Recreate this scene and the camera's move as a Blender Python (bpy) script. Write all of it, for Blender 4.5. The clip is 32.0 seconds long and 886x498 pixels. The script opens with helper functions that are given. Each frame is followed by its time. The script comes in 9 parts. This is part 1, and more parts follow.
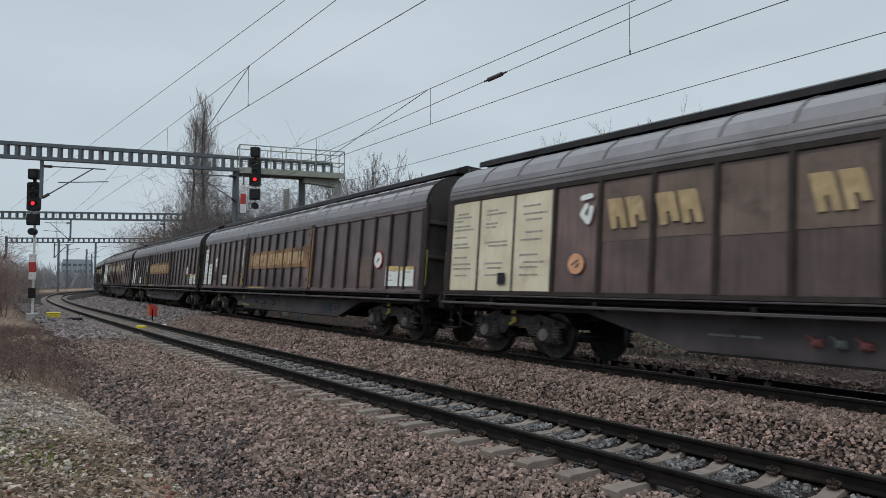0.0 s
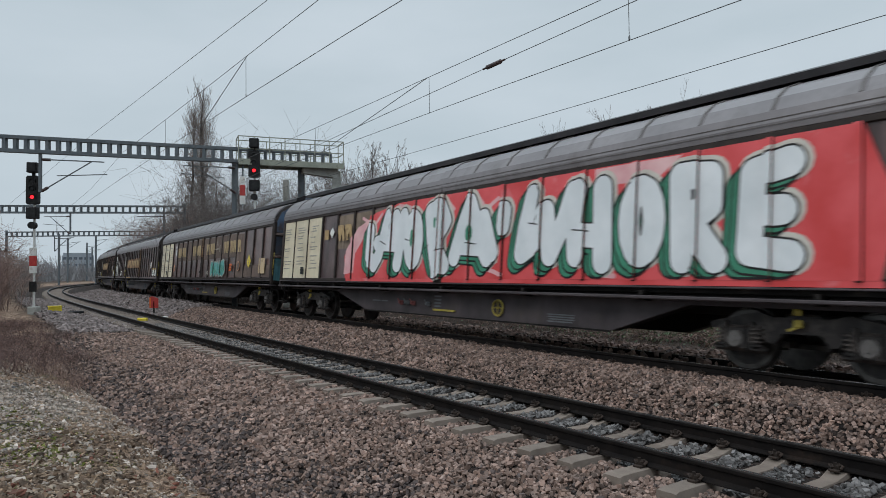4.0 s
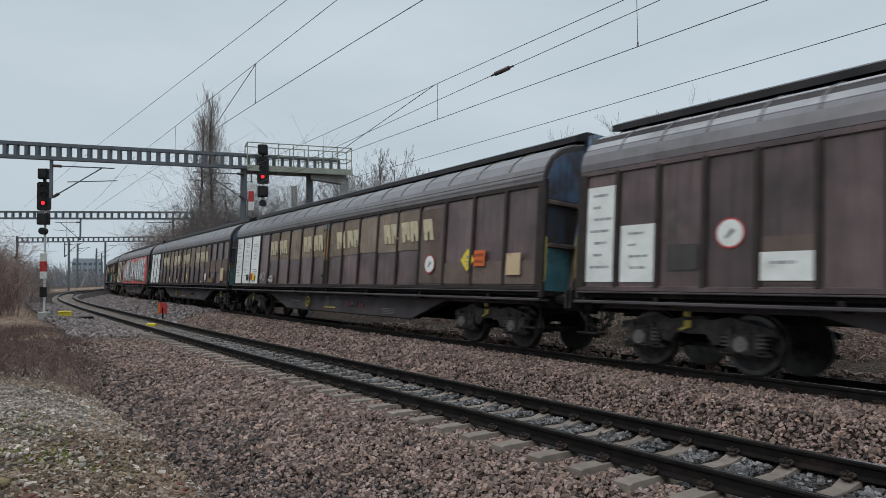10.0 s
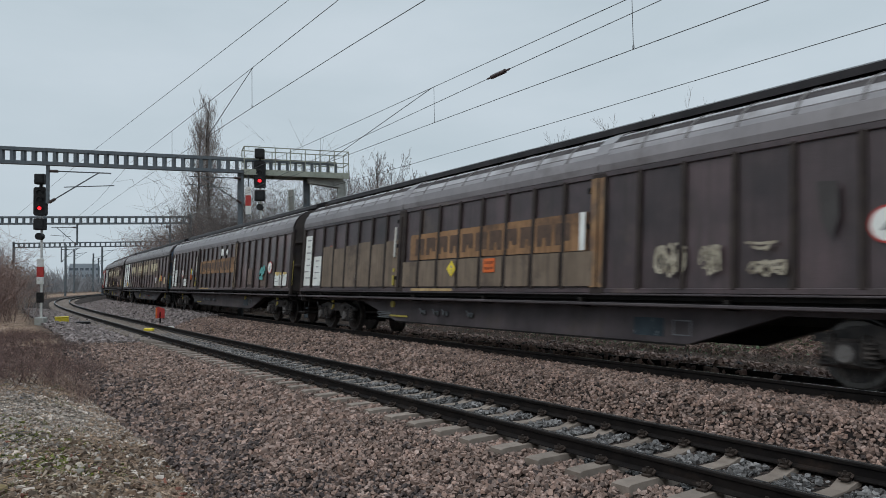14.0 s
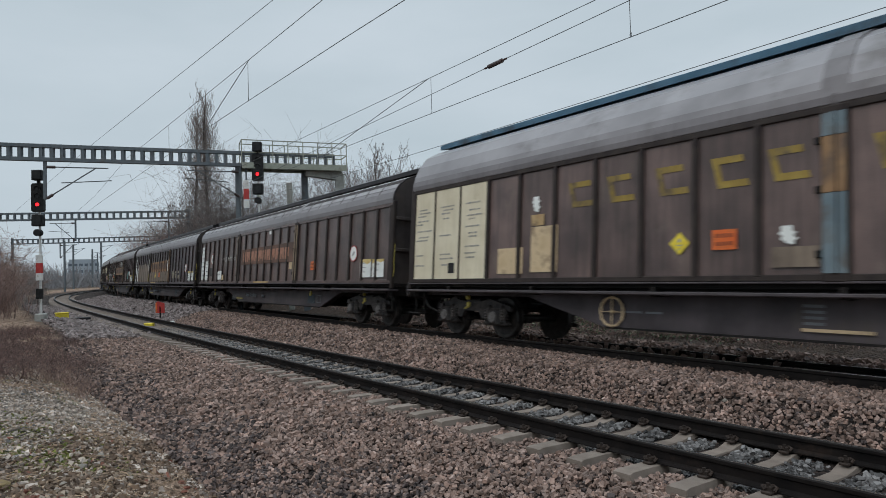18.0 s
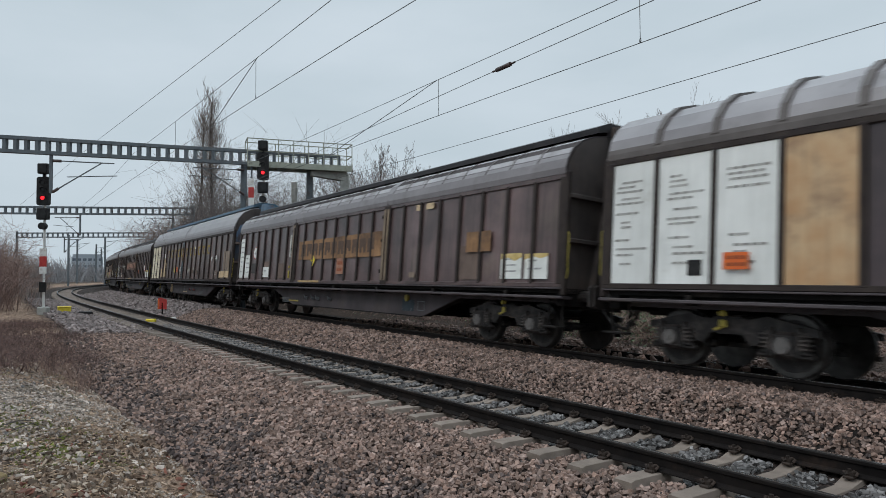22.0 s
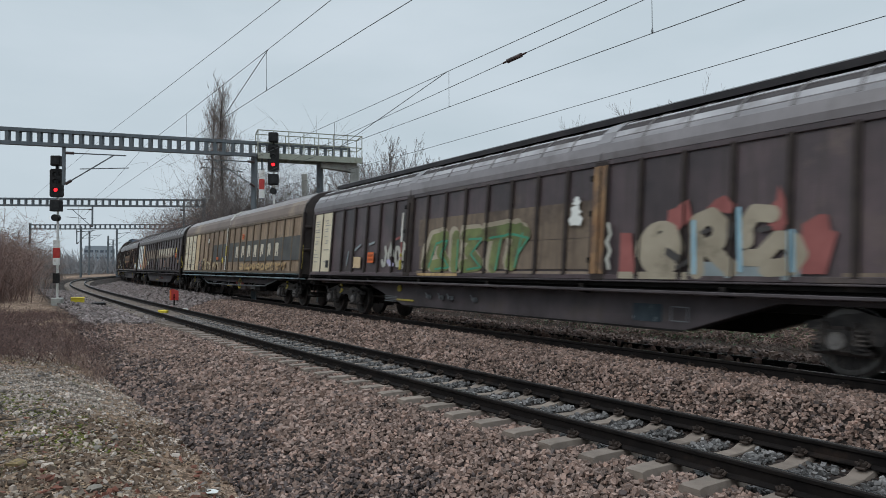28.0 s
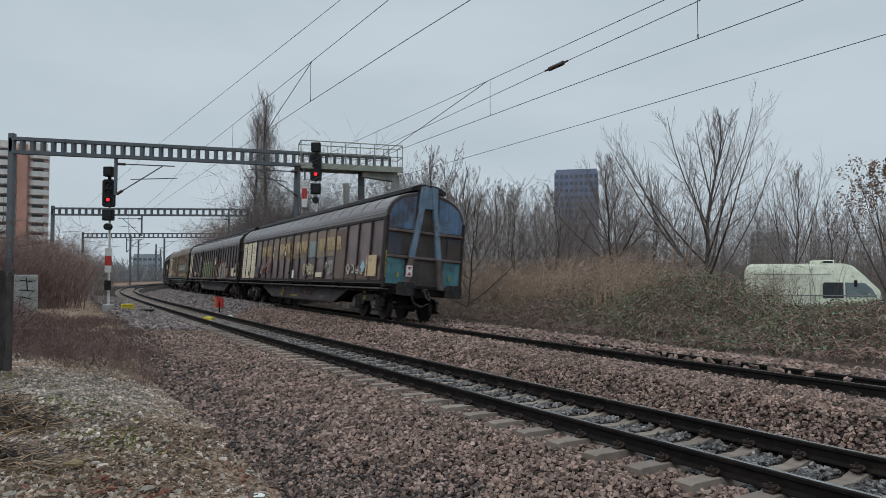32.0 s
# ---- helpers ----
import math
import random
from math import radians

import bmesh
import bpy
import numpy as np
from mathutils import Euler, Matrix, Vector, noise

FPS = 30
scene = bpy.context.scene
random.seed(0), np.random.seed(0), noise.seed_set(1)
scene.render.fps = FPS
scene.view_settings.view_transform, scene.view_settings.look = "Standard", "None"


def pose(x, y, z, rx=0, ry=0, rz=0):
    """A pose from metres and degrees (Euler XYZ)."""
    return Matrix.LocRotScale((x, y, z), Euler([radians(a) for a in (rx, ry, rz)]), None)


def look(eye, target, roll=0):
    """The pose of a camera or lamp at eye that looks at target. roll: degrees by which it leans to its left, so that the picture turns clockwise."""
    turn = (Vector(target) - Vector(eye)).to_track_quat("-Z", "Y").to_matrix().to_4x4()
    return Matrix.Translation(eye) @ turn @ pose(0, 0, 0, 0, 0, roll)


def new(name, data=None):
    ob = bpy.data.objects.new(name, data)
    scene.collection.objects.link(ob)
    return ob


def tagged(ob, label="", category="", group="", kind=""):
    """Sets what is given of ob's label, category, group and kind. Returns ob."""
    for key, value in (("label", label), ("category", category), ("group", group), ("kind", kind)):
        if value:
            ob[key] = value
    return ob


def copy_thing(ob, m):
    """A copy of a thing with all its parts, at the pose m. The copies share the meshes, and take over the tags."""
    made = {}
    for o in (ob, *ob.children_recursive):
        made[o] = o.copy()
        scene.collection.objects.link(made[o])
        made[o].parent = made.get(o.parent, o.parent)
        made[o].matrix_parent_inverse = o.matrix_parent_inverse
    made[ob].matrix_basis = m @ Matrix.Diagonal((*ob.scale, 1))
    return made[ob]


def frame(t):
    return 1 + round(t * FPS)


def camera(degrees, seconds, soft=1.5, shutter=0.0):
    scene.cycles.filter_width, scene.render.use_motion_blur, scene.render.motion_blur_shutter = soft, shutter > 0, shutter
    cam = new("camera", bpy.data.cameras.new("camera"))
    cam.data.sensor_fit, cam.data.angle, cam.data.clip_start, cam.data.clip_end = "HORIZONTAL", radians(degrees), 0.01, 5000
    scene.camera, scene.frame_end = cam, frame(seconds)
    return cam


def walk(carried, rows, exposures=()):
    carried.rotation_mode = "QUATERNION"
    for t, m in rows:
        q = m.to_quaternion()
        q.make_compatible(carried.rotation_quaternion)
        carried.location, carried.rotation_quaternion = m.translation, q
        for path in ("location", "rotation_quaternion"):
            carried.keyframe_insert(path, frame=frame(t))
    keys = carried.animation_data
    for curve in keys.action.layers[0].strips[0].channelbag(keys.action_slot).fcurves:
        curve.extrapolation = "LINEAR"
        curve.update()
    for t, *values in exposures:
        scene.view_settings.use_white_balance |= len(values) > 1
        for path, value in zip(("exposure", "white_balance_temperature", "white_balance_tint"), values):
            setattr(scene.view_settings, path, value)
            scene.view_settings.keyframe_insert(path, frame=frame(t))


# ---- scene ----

# ================= camera and its walk =================
CAM_ROWS = [  # seconds, yaw, pitch, roll (degrees), x, y, z
    (0.0, -4.81, 2.65, -0.10, -0.02, -0.11, 1.85),
    (0.5, -4.93, 2.51, -0.04, -0.02, -0.11, 1.86),
    (1.0, -4.88, 2.50, -0.08, -0.02, -0.11, 1.86),
    (1.5, -4.67, 2.59, -0.06, -0.01, -0.10, 1.85),
    (2.0, -4.27, 2.77, -0.18, 0.00, -0.10, 1.84),
    (2.5, -4.60, 2.17, -0.57, -0.02, -0.11, 1.85),
    (3.0, -4.72, 1.88, -0.72, -0.02, -0.10, 1.85),
    (3.5, -4.80, 1.69, -0.73, -0.00, -0.11, 1.84),
    (5.5, -4.48, 2.28, -0.65, -0.01, -0.10, 1.84),
    (6.0, -4.33, 2.33, -0.69, -0.01, -0.10, 1.85),
    (6.5, -4.38, 2.34, -0.70, -0.01, -0.10, 1.84),
    (7.0, -4.38, 2.33, -0.77, -0.02, -0.10, 1.85),
    (7.5, -4.42, 2.55, -0.82, 0.01, -0.11, 1.83),
    (8.0, -4.33, 2.51, -0.88, -0.02, -0.10, 1.84),
    (8.5, -4.39, 2.60, -0.85, -0.00, -0.10, 1.84),
    (9.0, -4.36, 2.48, -0.92, -0.01, -0.10, 1.84),
    (9.5, -4.16, 2.37, -0.84, -0.01, -0.10, 1.84),
    (10.0, -4.15, 2.28, -0.63, -0.01, -0.09, 1.84),
    (10.5, -4.16, 2.15, -0.60, -0.00, -0.09, 1.84),
    (11.0, -4.12, 2.20, -0.69, -0.01, -0.09, 1.84),
    (11.5, -4.13, 2.28, -0.78, -0.01, -0.09, 1.84),
    (12.0, -4.22, 2.34, -0.89, -0.02, -0.09, 1.85),
    (12.5, -4.15, 2.37, -0.85, 0.00, -0.09, 1.84),
    (13.0, -4.11, 2.61, -0.78, -0.03, -0.09, 1.85),
    (13.5, -4.17, 2.77, -0.77, -0.00, -0.10, 1.84),
    (14.0, -4.37, 2.54, -0.97, -0.02, -0.09, 1.84),
    (14.5, -4.50, 2.09, -1.60, -0.00, -0.10, 1.85),
    (16.5, -4.18, 2.29, -1.82, 0.04, -0.10, 1.82),
    (17.0, -4.43, 2.18, -1.85, -0.00, -0.09, 1.83),
    (17.5, -4.58, 1.94, -1.76, -0.00, -0.09, 1.83),
    (18.0, -4.43, 1.77, -1.71, -0.01, -0.09, 1.84),
    (18.5, -4.37, 1.87, -1.63, 0.04, -0.09, 1.82),
    (19.0, -4.25, 1.85, -1.70, 0.00, -0.08, 1.83),
    (19.5, -4.37, 1.94, -1.66, 0.04, -0.09, 1.82),
    (20.0, -4.29, 2.09, -1.46, 0.05, -0.09, 1.81),
    (20.5, -4.26, 2.02, -1.02, 0.04, -0.09, 1.81),
    (21.0, -4.22, 1.91, -0.57, 0.04, -0.08, 1.81),
    (21.5, -4.22, 1.95, -0.46, 0.04, -0.08, 1.81),
    (22.0, -4.16, 2.06, -0.35, 0.04, -0.08, 1.82),
    (22.5, -4.04, 2.22, -0.35, -0.01, -0.07, 1.83),
    (23.0, -4.00, 2.34, -0.30, -0.01, -0.06, 1.83),
    (23.5, -4.21, 2.54, -0.52, 0.00, -0.07, 1.83),
    (24.0, -4.30, 2.61, -0.75, 0.04, -0.08, 1.82),
    (24.5, -4.47, 1.89, -0.91, 0.04, -0.09, 1.81),
    (25.0, -4.73, 1.13, -1.00, -0.01, -0.09, 1.83),
    (25.5, -4.21, 1.12, -0.86, 0.05, -0.08, 1.81),
    (27.5, -3.72, 1.30, -0.43, 0.03, -0.07, 1.82),
    (28.0, -3.36, 1.37, -0.29, 0.01, -0.05, 1.81),
    (28.5, -3.09, 1.27, -0.26, -0.00, -0.05, 1.82),
    (29.0, -3.09, 1.17, -0.20, 0.03, -0.05, 1.81),
    (29.5, -3.19, 1.31, -0.12, 0.00, -0.04, 1.81),
    (30.0, -2.71, 1.45, -0.21, 0.00, -0.04, 1.81),
    (30.5, -1.21, 1.63, -0.09, 0.01, -0.02, 1.80),
    (31.0, 0.02, 1.94, 0.07, -0.00, -0.01, 1.81),
    (31.5, -0.15, 2.39, 0.02, -0.00, -0.00, 1.80),
    (32.0, -0.00, 2.14, -0.09, -0.00, -0.00, 1.80),]
cam = camera(67.15, 32.0, soft=0.7, shutter=0.3)


def cam_pose(yaw, pitch, roll, x, y, z):
    return pose(x, y, z, 90 + pitch, 0, yaw - 90) @ pose(0, 0, 0, 0, 0, roll)


walk(cam, [(r[0], cam_pose(*r[1:])) for r in CAM_ROWS],
     exposures=[(0.0, 0.10), (14.0, 0.11), (16.5, 0.09), (18.3, 0.09), (19.5, 0.21), (22.0, 0.19), (24.0, 0.17), (28.0, 0.17), (30.3, 0.20), (32.0, 0.04)])

# ================= world, sun =================
world = bpy.data.worlds.new("overcast_sky")
scene.world = world
world.use_nodes = True
wt = world.node_tree
wn, wl = wt.nodes, wt.links
wn.clear()
w_out = wn.new("ShaderNodeOutputWorld")
w_bg = wn.new("ShaderNodeBackground")
w_sky = wn.new("ShaderNodeTexSky")
w_sky.sky_type = "NISHITA"
w_sky.sun_disc = False
w_sky.sun_elevation = radians(51)
w_sky.sun_rotation = radians(-28)
w_sky.air_density, w_sky.dust_density = 1.0, 3.0
w_hsv = wn.new("ShaderNodeHueSaturation")
w_hsv.inputs["Saturation"].default_value = 0.5
w_hsv.inputs["Value"].default_value = 0.08
wl.new(w_sky.outputs[0], w_hsv.inputs["Color"])
# the cloud deck: soft grey-blue with faint swells
w_tc = wn.new("ShaderNodeTexCoord")
w_map = wn.new("ShaderNodeMapping")
w_map.inputs["Scale"].default_value = (1.0, 1.0, 3.5)
wl.new(w_tc.outputs["Generated"], w_map.inputs["Vector"])
w_no = wn.new("ShaderNodeTexNoise")
w_no.inputs["Scale"].default_value = 2.2
w_no.inputs["Detail"].default_value = 6
wl.new(w_map.outputs[0], w_no.inputs["Vector"])
w_ramp = wn.new("ShaderNodeValToRGB")
w_ramp.color_ramp.elements[0].position = 0.3
w_ramp.color_ramp.elements[0].color = (0.466, 0.553, 0.612, 1)
w_ramp.color_ramp.elements[1].position = 0.72
w_ramp.color_ramp.elements[1].color = (0.560, 0.640, 0.705, 1)
wl.new(w_no.outputs["Fac"], w_ramp.inputs["Fac"])
w_mix = wn.new("ShaderNodeMix")
w_mix.data_type = "RGBA"
w_mix.inputs["Factor"].default_value = 0.92
wl.new(w_hsv.outputs[0], w_mix.inputs[6])
wl.new(w_ramp.outputs[0], w_mix.inputs[7])
# an overcast sky is brightest overhead
w_sep = wn.new("ShaderNodeSeparateXYZ")
wl.new(w_tc.outputs["Generated"], w_sep.inputs[0])
w_up = wn.new("ShaderNodeMapRange")
w_up.interpolation_type = "SMOOTHSTEP"
w_up.inputs["From Min"].default_value, w_up.inputs["From Max"].default_value = 0.40, 0.95
w_up.inputs["To Min"].default_value, w_up.inputs["To Max"].default_value = 1.0, 2.3
wl.new(w_sep.outputs["Z"], w_up.inputs["Value"])
wl.new(w_up.outputs["Result"], w_bg.inputs["Strength"])
wl.new(w_mix.outputs[2], w_bg.inputs["Color"])
wl.new(w_bg.outputs[0], w_out.inputs["Surface"])

sun_data = bpy.data.lights.new("sun", "SUN")
sun_data.energy, sun_data.angle, sun_data.color = 0.7, radians(30), (1.0, 0.96, 0.92)
sun = new("sun", sun_data)
sun.matrix_world = look((-14, 26, 36), (0, 0, 0))

# ================= the line's plan =================
K_S = [-30, 0, 20, 40, 60, 80, 110, 160, 600]
K_V = [-0.0055, -0.00371, -0.00142, -0.00021, -0.00102, -0.00227, -0.00363, -0.0046, -0.0046]
O_S = [-40, -20, 20, 50, 90, 150, 600]
O_V = [2.9, 3.0, 4.29, 4.90, 5.75, 5.95, 5.95]
GRADE, CANT1, CANT2, RISE2, GAUGE = -0.00116, 0.0375, 0.0824, 0.237, 1.505
S_AX = np.arange(-60, 560, 0.25)
_k = np.interp(S_AX, K_S, K_V)
_th = np.cumsum(_k) * 0.25
_i0 = int(np.argmin(abs(S_AX)))
TH = _th - _th[_i0] + 0.59178
_x, _y = np.cumsum(np.cos(TH)) * 0.25, np.cumsum(np.sin(TH)) * 0.25
TX, TY = _x - _x[_i0], _y - _y[_i0] - 7.89168
_o = np.interp(S_AX, O_S, O_V)
OFF2 = np.convolve(np.pad(_o, 60, "edge"), np.ones(121) / 121, "valid")


def along(s, d=0.0, z=0.0):
    """Place at s metres along the near track, d metres to its left, z above its rails."""
    th = np.interp(s, S_AX, TH)
    return (np.interp(s, S_AX, TX) - np.sin(th) * d, np.interp(s, S_AX, TY) + np.cos(th) * d, z + GRADE * np.clip(s, -60, 160))


def along2(s, lat=0.0, h=0.0):
    """The same for the far track, which is canted."""
    o = np.interp(s, S_AX, OFF2)
    return along(s, -o + lat - CANT2 * h, RISE2 + h + CANT2 * lat)


def plan(x, y):
    """s and d of points of the plan."""
    x, y = np.atleast_1d(x).astype(float), np.atleast_1d(y).astype(float)
    sx, tx, ty, th = S_AX[::4], TX[::4], TY[::4], TH[::4]
    keep = sx < 330
    sx, tx, ty, th = sx[keep], tx[keep], ty[keep], th[keep]
    s, d = np.empty(len(x)), np.empty(len(x))
    for a in range(0, len(x), 4000):
        q = (x[a:a + 4000, None] - tx) ** 2 + (y[a:a + 4000, None] - ty) ** 2
        i = q.argmin(1)
        ex, ey = x[a:a + 4000] - tx[i], y[a:a + 4000] - ty[i]
        s[a:a + 4000] = sx[i] + ex * np.cos(th[i]) + ey * np.sin(th[i])
        d[a:a + 4000] = -ex * np.sin(th[i]) + ey * np.cos(th[i])
    return s, d


def swell(x, y, scale, seed=0.0):
    """Cheap smooth unevenness, about -1 to 1."""
    r = np.random.RandomState(int(seed * 10) + 5)
    v = np.zeros_like(x)
    for _ in range(7):
        a, ph, f = r.uniform(0, 6.28), r.uniform(0, 6.28), r.uniform(0.6, 1.7) / scale
        v = v + np.sin((x * np.cos(a) + y * np.sin(a)) * f * 6.28 + ph)
    return v / 3.5


def ground_z(x, y):
    s, d = plan(x, y)
    x, y = np.atleast_1d(x), np.atleast_1d(y)
    o = np.interp(s, S_AX, OFF2)
    near = np.interp(d, [-1.5, -1.3, -0.85, -0.65, 0.65, 0.85, 1.3, 1.6, 3.3, 4.0, 4.5, 5.5, 7.5, 14, 60], [-0.255, -0.225, -0.225, -0.265, -0.265, -0.225, -0.225, -0.235, -0.62, -0.66, -0.42, -0.02, 0.17, 0.28, 0.3])
    filled = np.interp(d, [-1.5, -1.3, 1.3, 1.6, 2.4, 4.0, 7.5, 14, 60], [-0.31, -0.29, -0.29, -0.31, -0.16, 0.0, 0.17, 0.28, 0.3])
    fw_ = np.clip((s - 22) / 10, 0, 1)
    near = near * (1 - fw_) + filled * fw_
    e = d + o
    far = np.interp(e, [-60, -14, -9, -5, -3.4, -2.2, -1.5, 1.5, 2.0], [0.1, 0.15, 0.35, 0.1, -0.2, 0.02, 0.06, 0.13, 0.08])
    w = np.clip((d + 1.5) / np.minimum(-o + 2.0 + 1.5, -0.2), 0, 1)
    z = np.where(d > -1.5, near, near * (1 - w) + far * w)
    rough = np.clip((abs(d) - 1.6) / 2.5, 0, 1) * np.clip((abs(e) - 1.7) / 2, 0, 1)
    z = z + rough * (0.05 * swell(x, y, 2.3, 1) + 0.025 * swell(x, y, 0.7, 2) + 0.06 * swell(x, y, 7, 3))
    return z + GRADE * np.clip(s, -60, 160)


# ================= mesh tools =================
class Shape:
    """Vertices and faces of one part."""

    def __init__(self):
        self.v, self.f, self.m = [], [], []

    def add(self, verts, faces, mat=0):
        n = len(self.v)
        self.v.extend(verts)
        self.f.extend([tuple(i + n for i in f) for f in faces])
        self.m.extend([mat] * len(faces))
        return self

    def box(self, x0, x1, y0, y1, z0, z1, mat=0, bevel=0.0):
        if bevel <= 0:
            v = [(x, y, z) for x in (x0, x1) for y in (y0, y1) for z in (z0, z1)]
            return self.add(v, [(0, 1, 3, 2), (4, 6, 7, 5), (0, 4, 5, 1), (2, 3, 7, 6), (0, 2, 6, 4), (1, 5, 7, 3)], mat)
        bm = bmesh.new()
        bmesh.ops.create_cube(bm, size=1)
        for q in bm.verts:
            q.co = Vector(((x0 + x1) / 2 + q.co.x * (x1 - x0), (y0 + y1) / 2 + q.co.y * (y1 - y0), (z0 + z1) / 2 + q.co.z * (z1 - z0)))
        bmesh.ops.bevel(bm, geom=bm.edges[:], offset=min(bevel, (x1 - x0) * 0.45, (y1 - y0) * 0.45, (z1 - z0) * 0.45), segments=1, affect="EDGES")
        bm.verts.index_update()
        self.add([tuple(q.co) for q in bm.verts], [tuple(q.index for q in f.verts) for f in bm.faces], mat)
        bm.free()
        return self

    def prism(self, outline, a, b, axis="y", mat=0):
        """Outline (two coordinates) drawn from a to b along the axis."""
        put = {"x": lambda p, t: (t, p[0], p[1]), "y": lambda p, t: (p[0], t, p[1]), "z": lambda p, t: (p[0], p[1], t)}[axis]
        n = len(outline)
        v = [put(p, a) for p in outline] + [put(p, b) for p in outline]
        f = [(i, (i + 1) % n, n + (i + 1) % n, n + i) for i in range(n)] + [tuple(range(n)), tuple(range(2 * n - 1, n - 1, -1))]
        return self.add(v, f, mat)

    def cyl(self, p, q, r0, r1=None, n=10, mat=0):
        r1 = r0 if r1 is None else r1
        p, q = Vector(p), Vector(q)
        u = (q - p).normalized()
        e = u.orthogonal().normalized()
        g = u.cross(e)
        v = [tuple(c + (e * math.cos(6.2832 * i / n) + g * math.sin(6.2832 * i / n)) * r) for c, r in ((p, r0), (q, r1)) for i in range(n)]
        f = [(i, (i + 1) % n, n + (i + 1) % n, n + i) for i in range(n)] + [tuple(range(n - 1, -1, -1)), tuple(range(n, 2 * n))]
        return self.add(v, f, mat)

    def tube(self, pts, r, n=6, mat=0):
        return self.pipe(pts, [r] * len(pts), n, mat)

    def pipe(self, pts, radii, n=6, mat=0):
        """One connected tube through the points."""
        pts = [Vector(p) for p in pts]
        v, f = [], []
        e = None
        for i, c in enumerate(pts):
            u = (pts[min(i + 1, len(pts) - 1)] - pts[max(i - 1, 0)])
            u = u.normalized() if u.length > 1e-6 else (pts[1] - pts[0]).normalized()
            e = u.orthogonal() if e is None else e - u * e.dot(u)
            e = e.normalized()
            g = u.cross(e)
            v += [tuple(c + (e * math.cos(6.2832 * k / n) + g * math.sin(6.2832 * k / n)) * radii[i]) for k in range(n)]
        for i in range(len(pts) - 1):
            f += [(i * n + k, i * n + (k + 1) % n, (i + 1) * n + (k + 1) % n, (i + 1) * n + k) for k in range(n)]
        f += [tuple(range(n - 1, -1, -1)), tuple(range((len(pts) - 1) * n, len(pts) * n))]
        return self.add(v, f, mat)

    def bar(self, p, q, w, h, mat=0):
        """A square bar from p to q."""
        p, q = Vector(p), Vector(q)
        u = (q - p).normalized()
        e = u.cross(Vector((0, 0, 1)))
        e = e.normalized() if e.length > 1e-3 else Vector((1, 0, 0))
        g = e.cross(u)
        v = [tuple(c + e * a * w / 2 + g * b * h / 2) for c in (p, q) for a, b in ((-1, -1), (1, -1), (1, 1), (-1, 1))]
        return self.add(v, [(0, 1, 5, 4), (1, 2, 6, 5), (2, 3, 7, 6), (3, 0, 4, 7), (3, 2, 1, 0), (4, 5, 6, 7)], mat)

    def mesh(self, name, mats, smooth=False):
        me = bpy.data.meshes.new(name)
        me.from_pydata(self.v, [], self.f)
        for m in mats if isinstance(mats, (list, tuple)) else [mats]:
            me.materials.append(m)
        if any(self.m):
            me.polygons.foreach_set("material_index", self.m)
        bm = bmesh.new()
        bm.from_mesh(me)
        bmesh.ops.recalc_face_normals(bm, faces=bm.faces[:])
        bm.to_mesh(me)
        bm.free()
        if smooth:
            me.polygons.foreach_set("use_smooth", [True] * len(me.polygons))
        me.update()
        return me


def part(name, shape, material, parent, label="", smooth=False, m=None):
    """One mesh object under a thing or a part."""
    me = shape if isinstance(shape, bpy.types.Mesh) else shape.mesh(name, material, smooth)
    ob = new(name, me)
    ob.parent = parent
    if m is not None:
        ob.matrix_basis = m
    if label:
        ob["label"] = label
    return ob


def thing(name, label, category, m=None, group="", kind=""):
    ob = new(name)
    if m is not None:
        ob.matrix_basis = m
    return tagged(ob, label, category, group, kind)


def solo(name, shape, material, label, category, m=None, smooth=False, group="", kind=""):
    me = shape if isinstance(shape, bpy.types.Mesh) else shape.mesh(name, material, smooth)
    ob = new(name, me)
    if m is not None:
        ob.matrix_basis = m
    return tagged(ob, label, category, group, kind)


def raw_mesh(name, verts, faces, material, smooth=False):
    """A large mesh out of numpy arrays; all faces have the same number of corners."""
    verts, faces = np.asarray(verts, np.float32), np.asarray(faces, np.int32)
    me = bpy.data.meshes.new(name)
    me.vertices.add(len(verts))
    me.vertices.foreach_set("co", verts.ravel())
    k = faces.shape[1]
    me.loops.add(faces.size)
    me.loops.foreach_set("vertex_index", faces.ravel())
    me.polygons.add(len(faces))
    me.polygons.foreach_set("loop_start", np.arange(0, faces.size, k, dtype=np.int32))
    me.polygons.foreach_set("use_smooth", np.full(len(faces), smooth))
    me.materials.append(material)
    me.update(calc_edges=True)
    return me


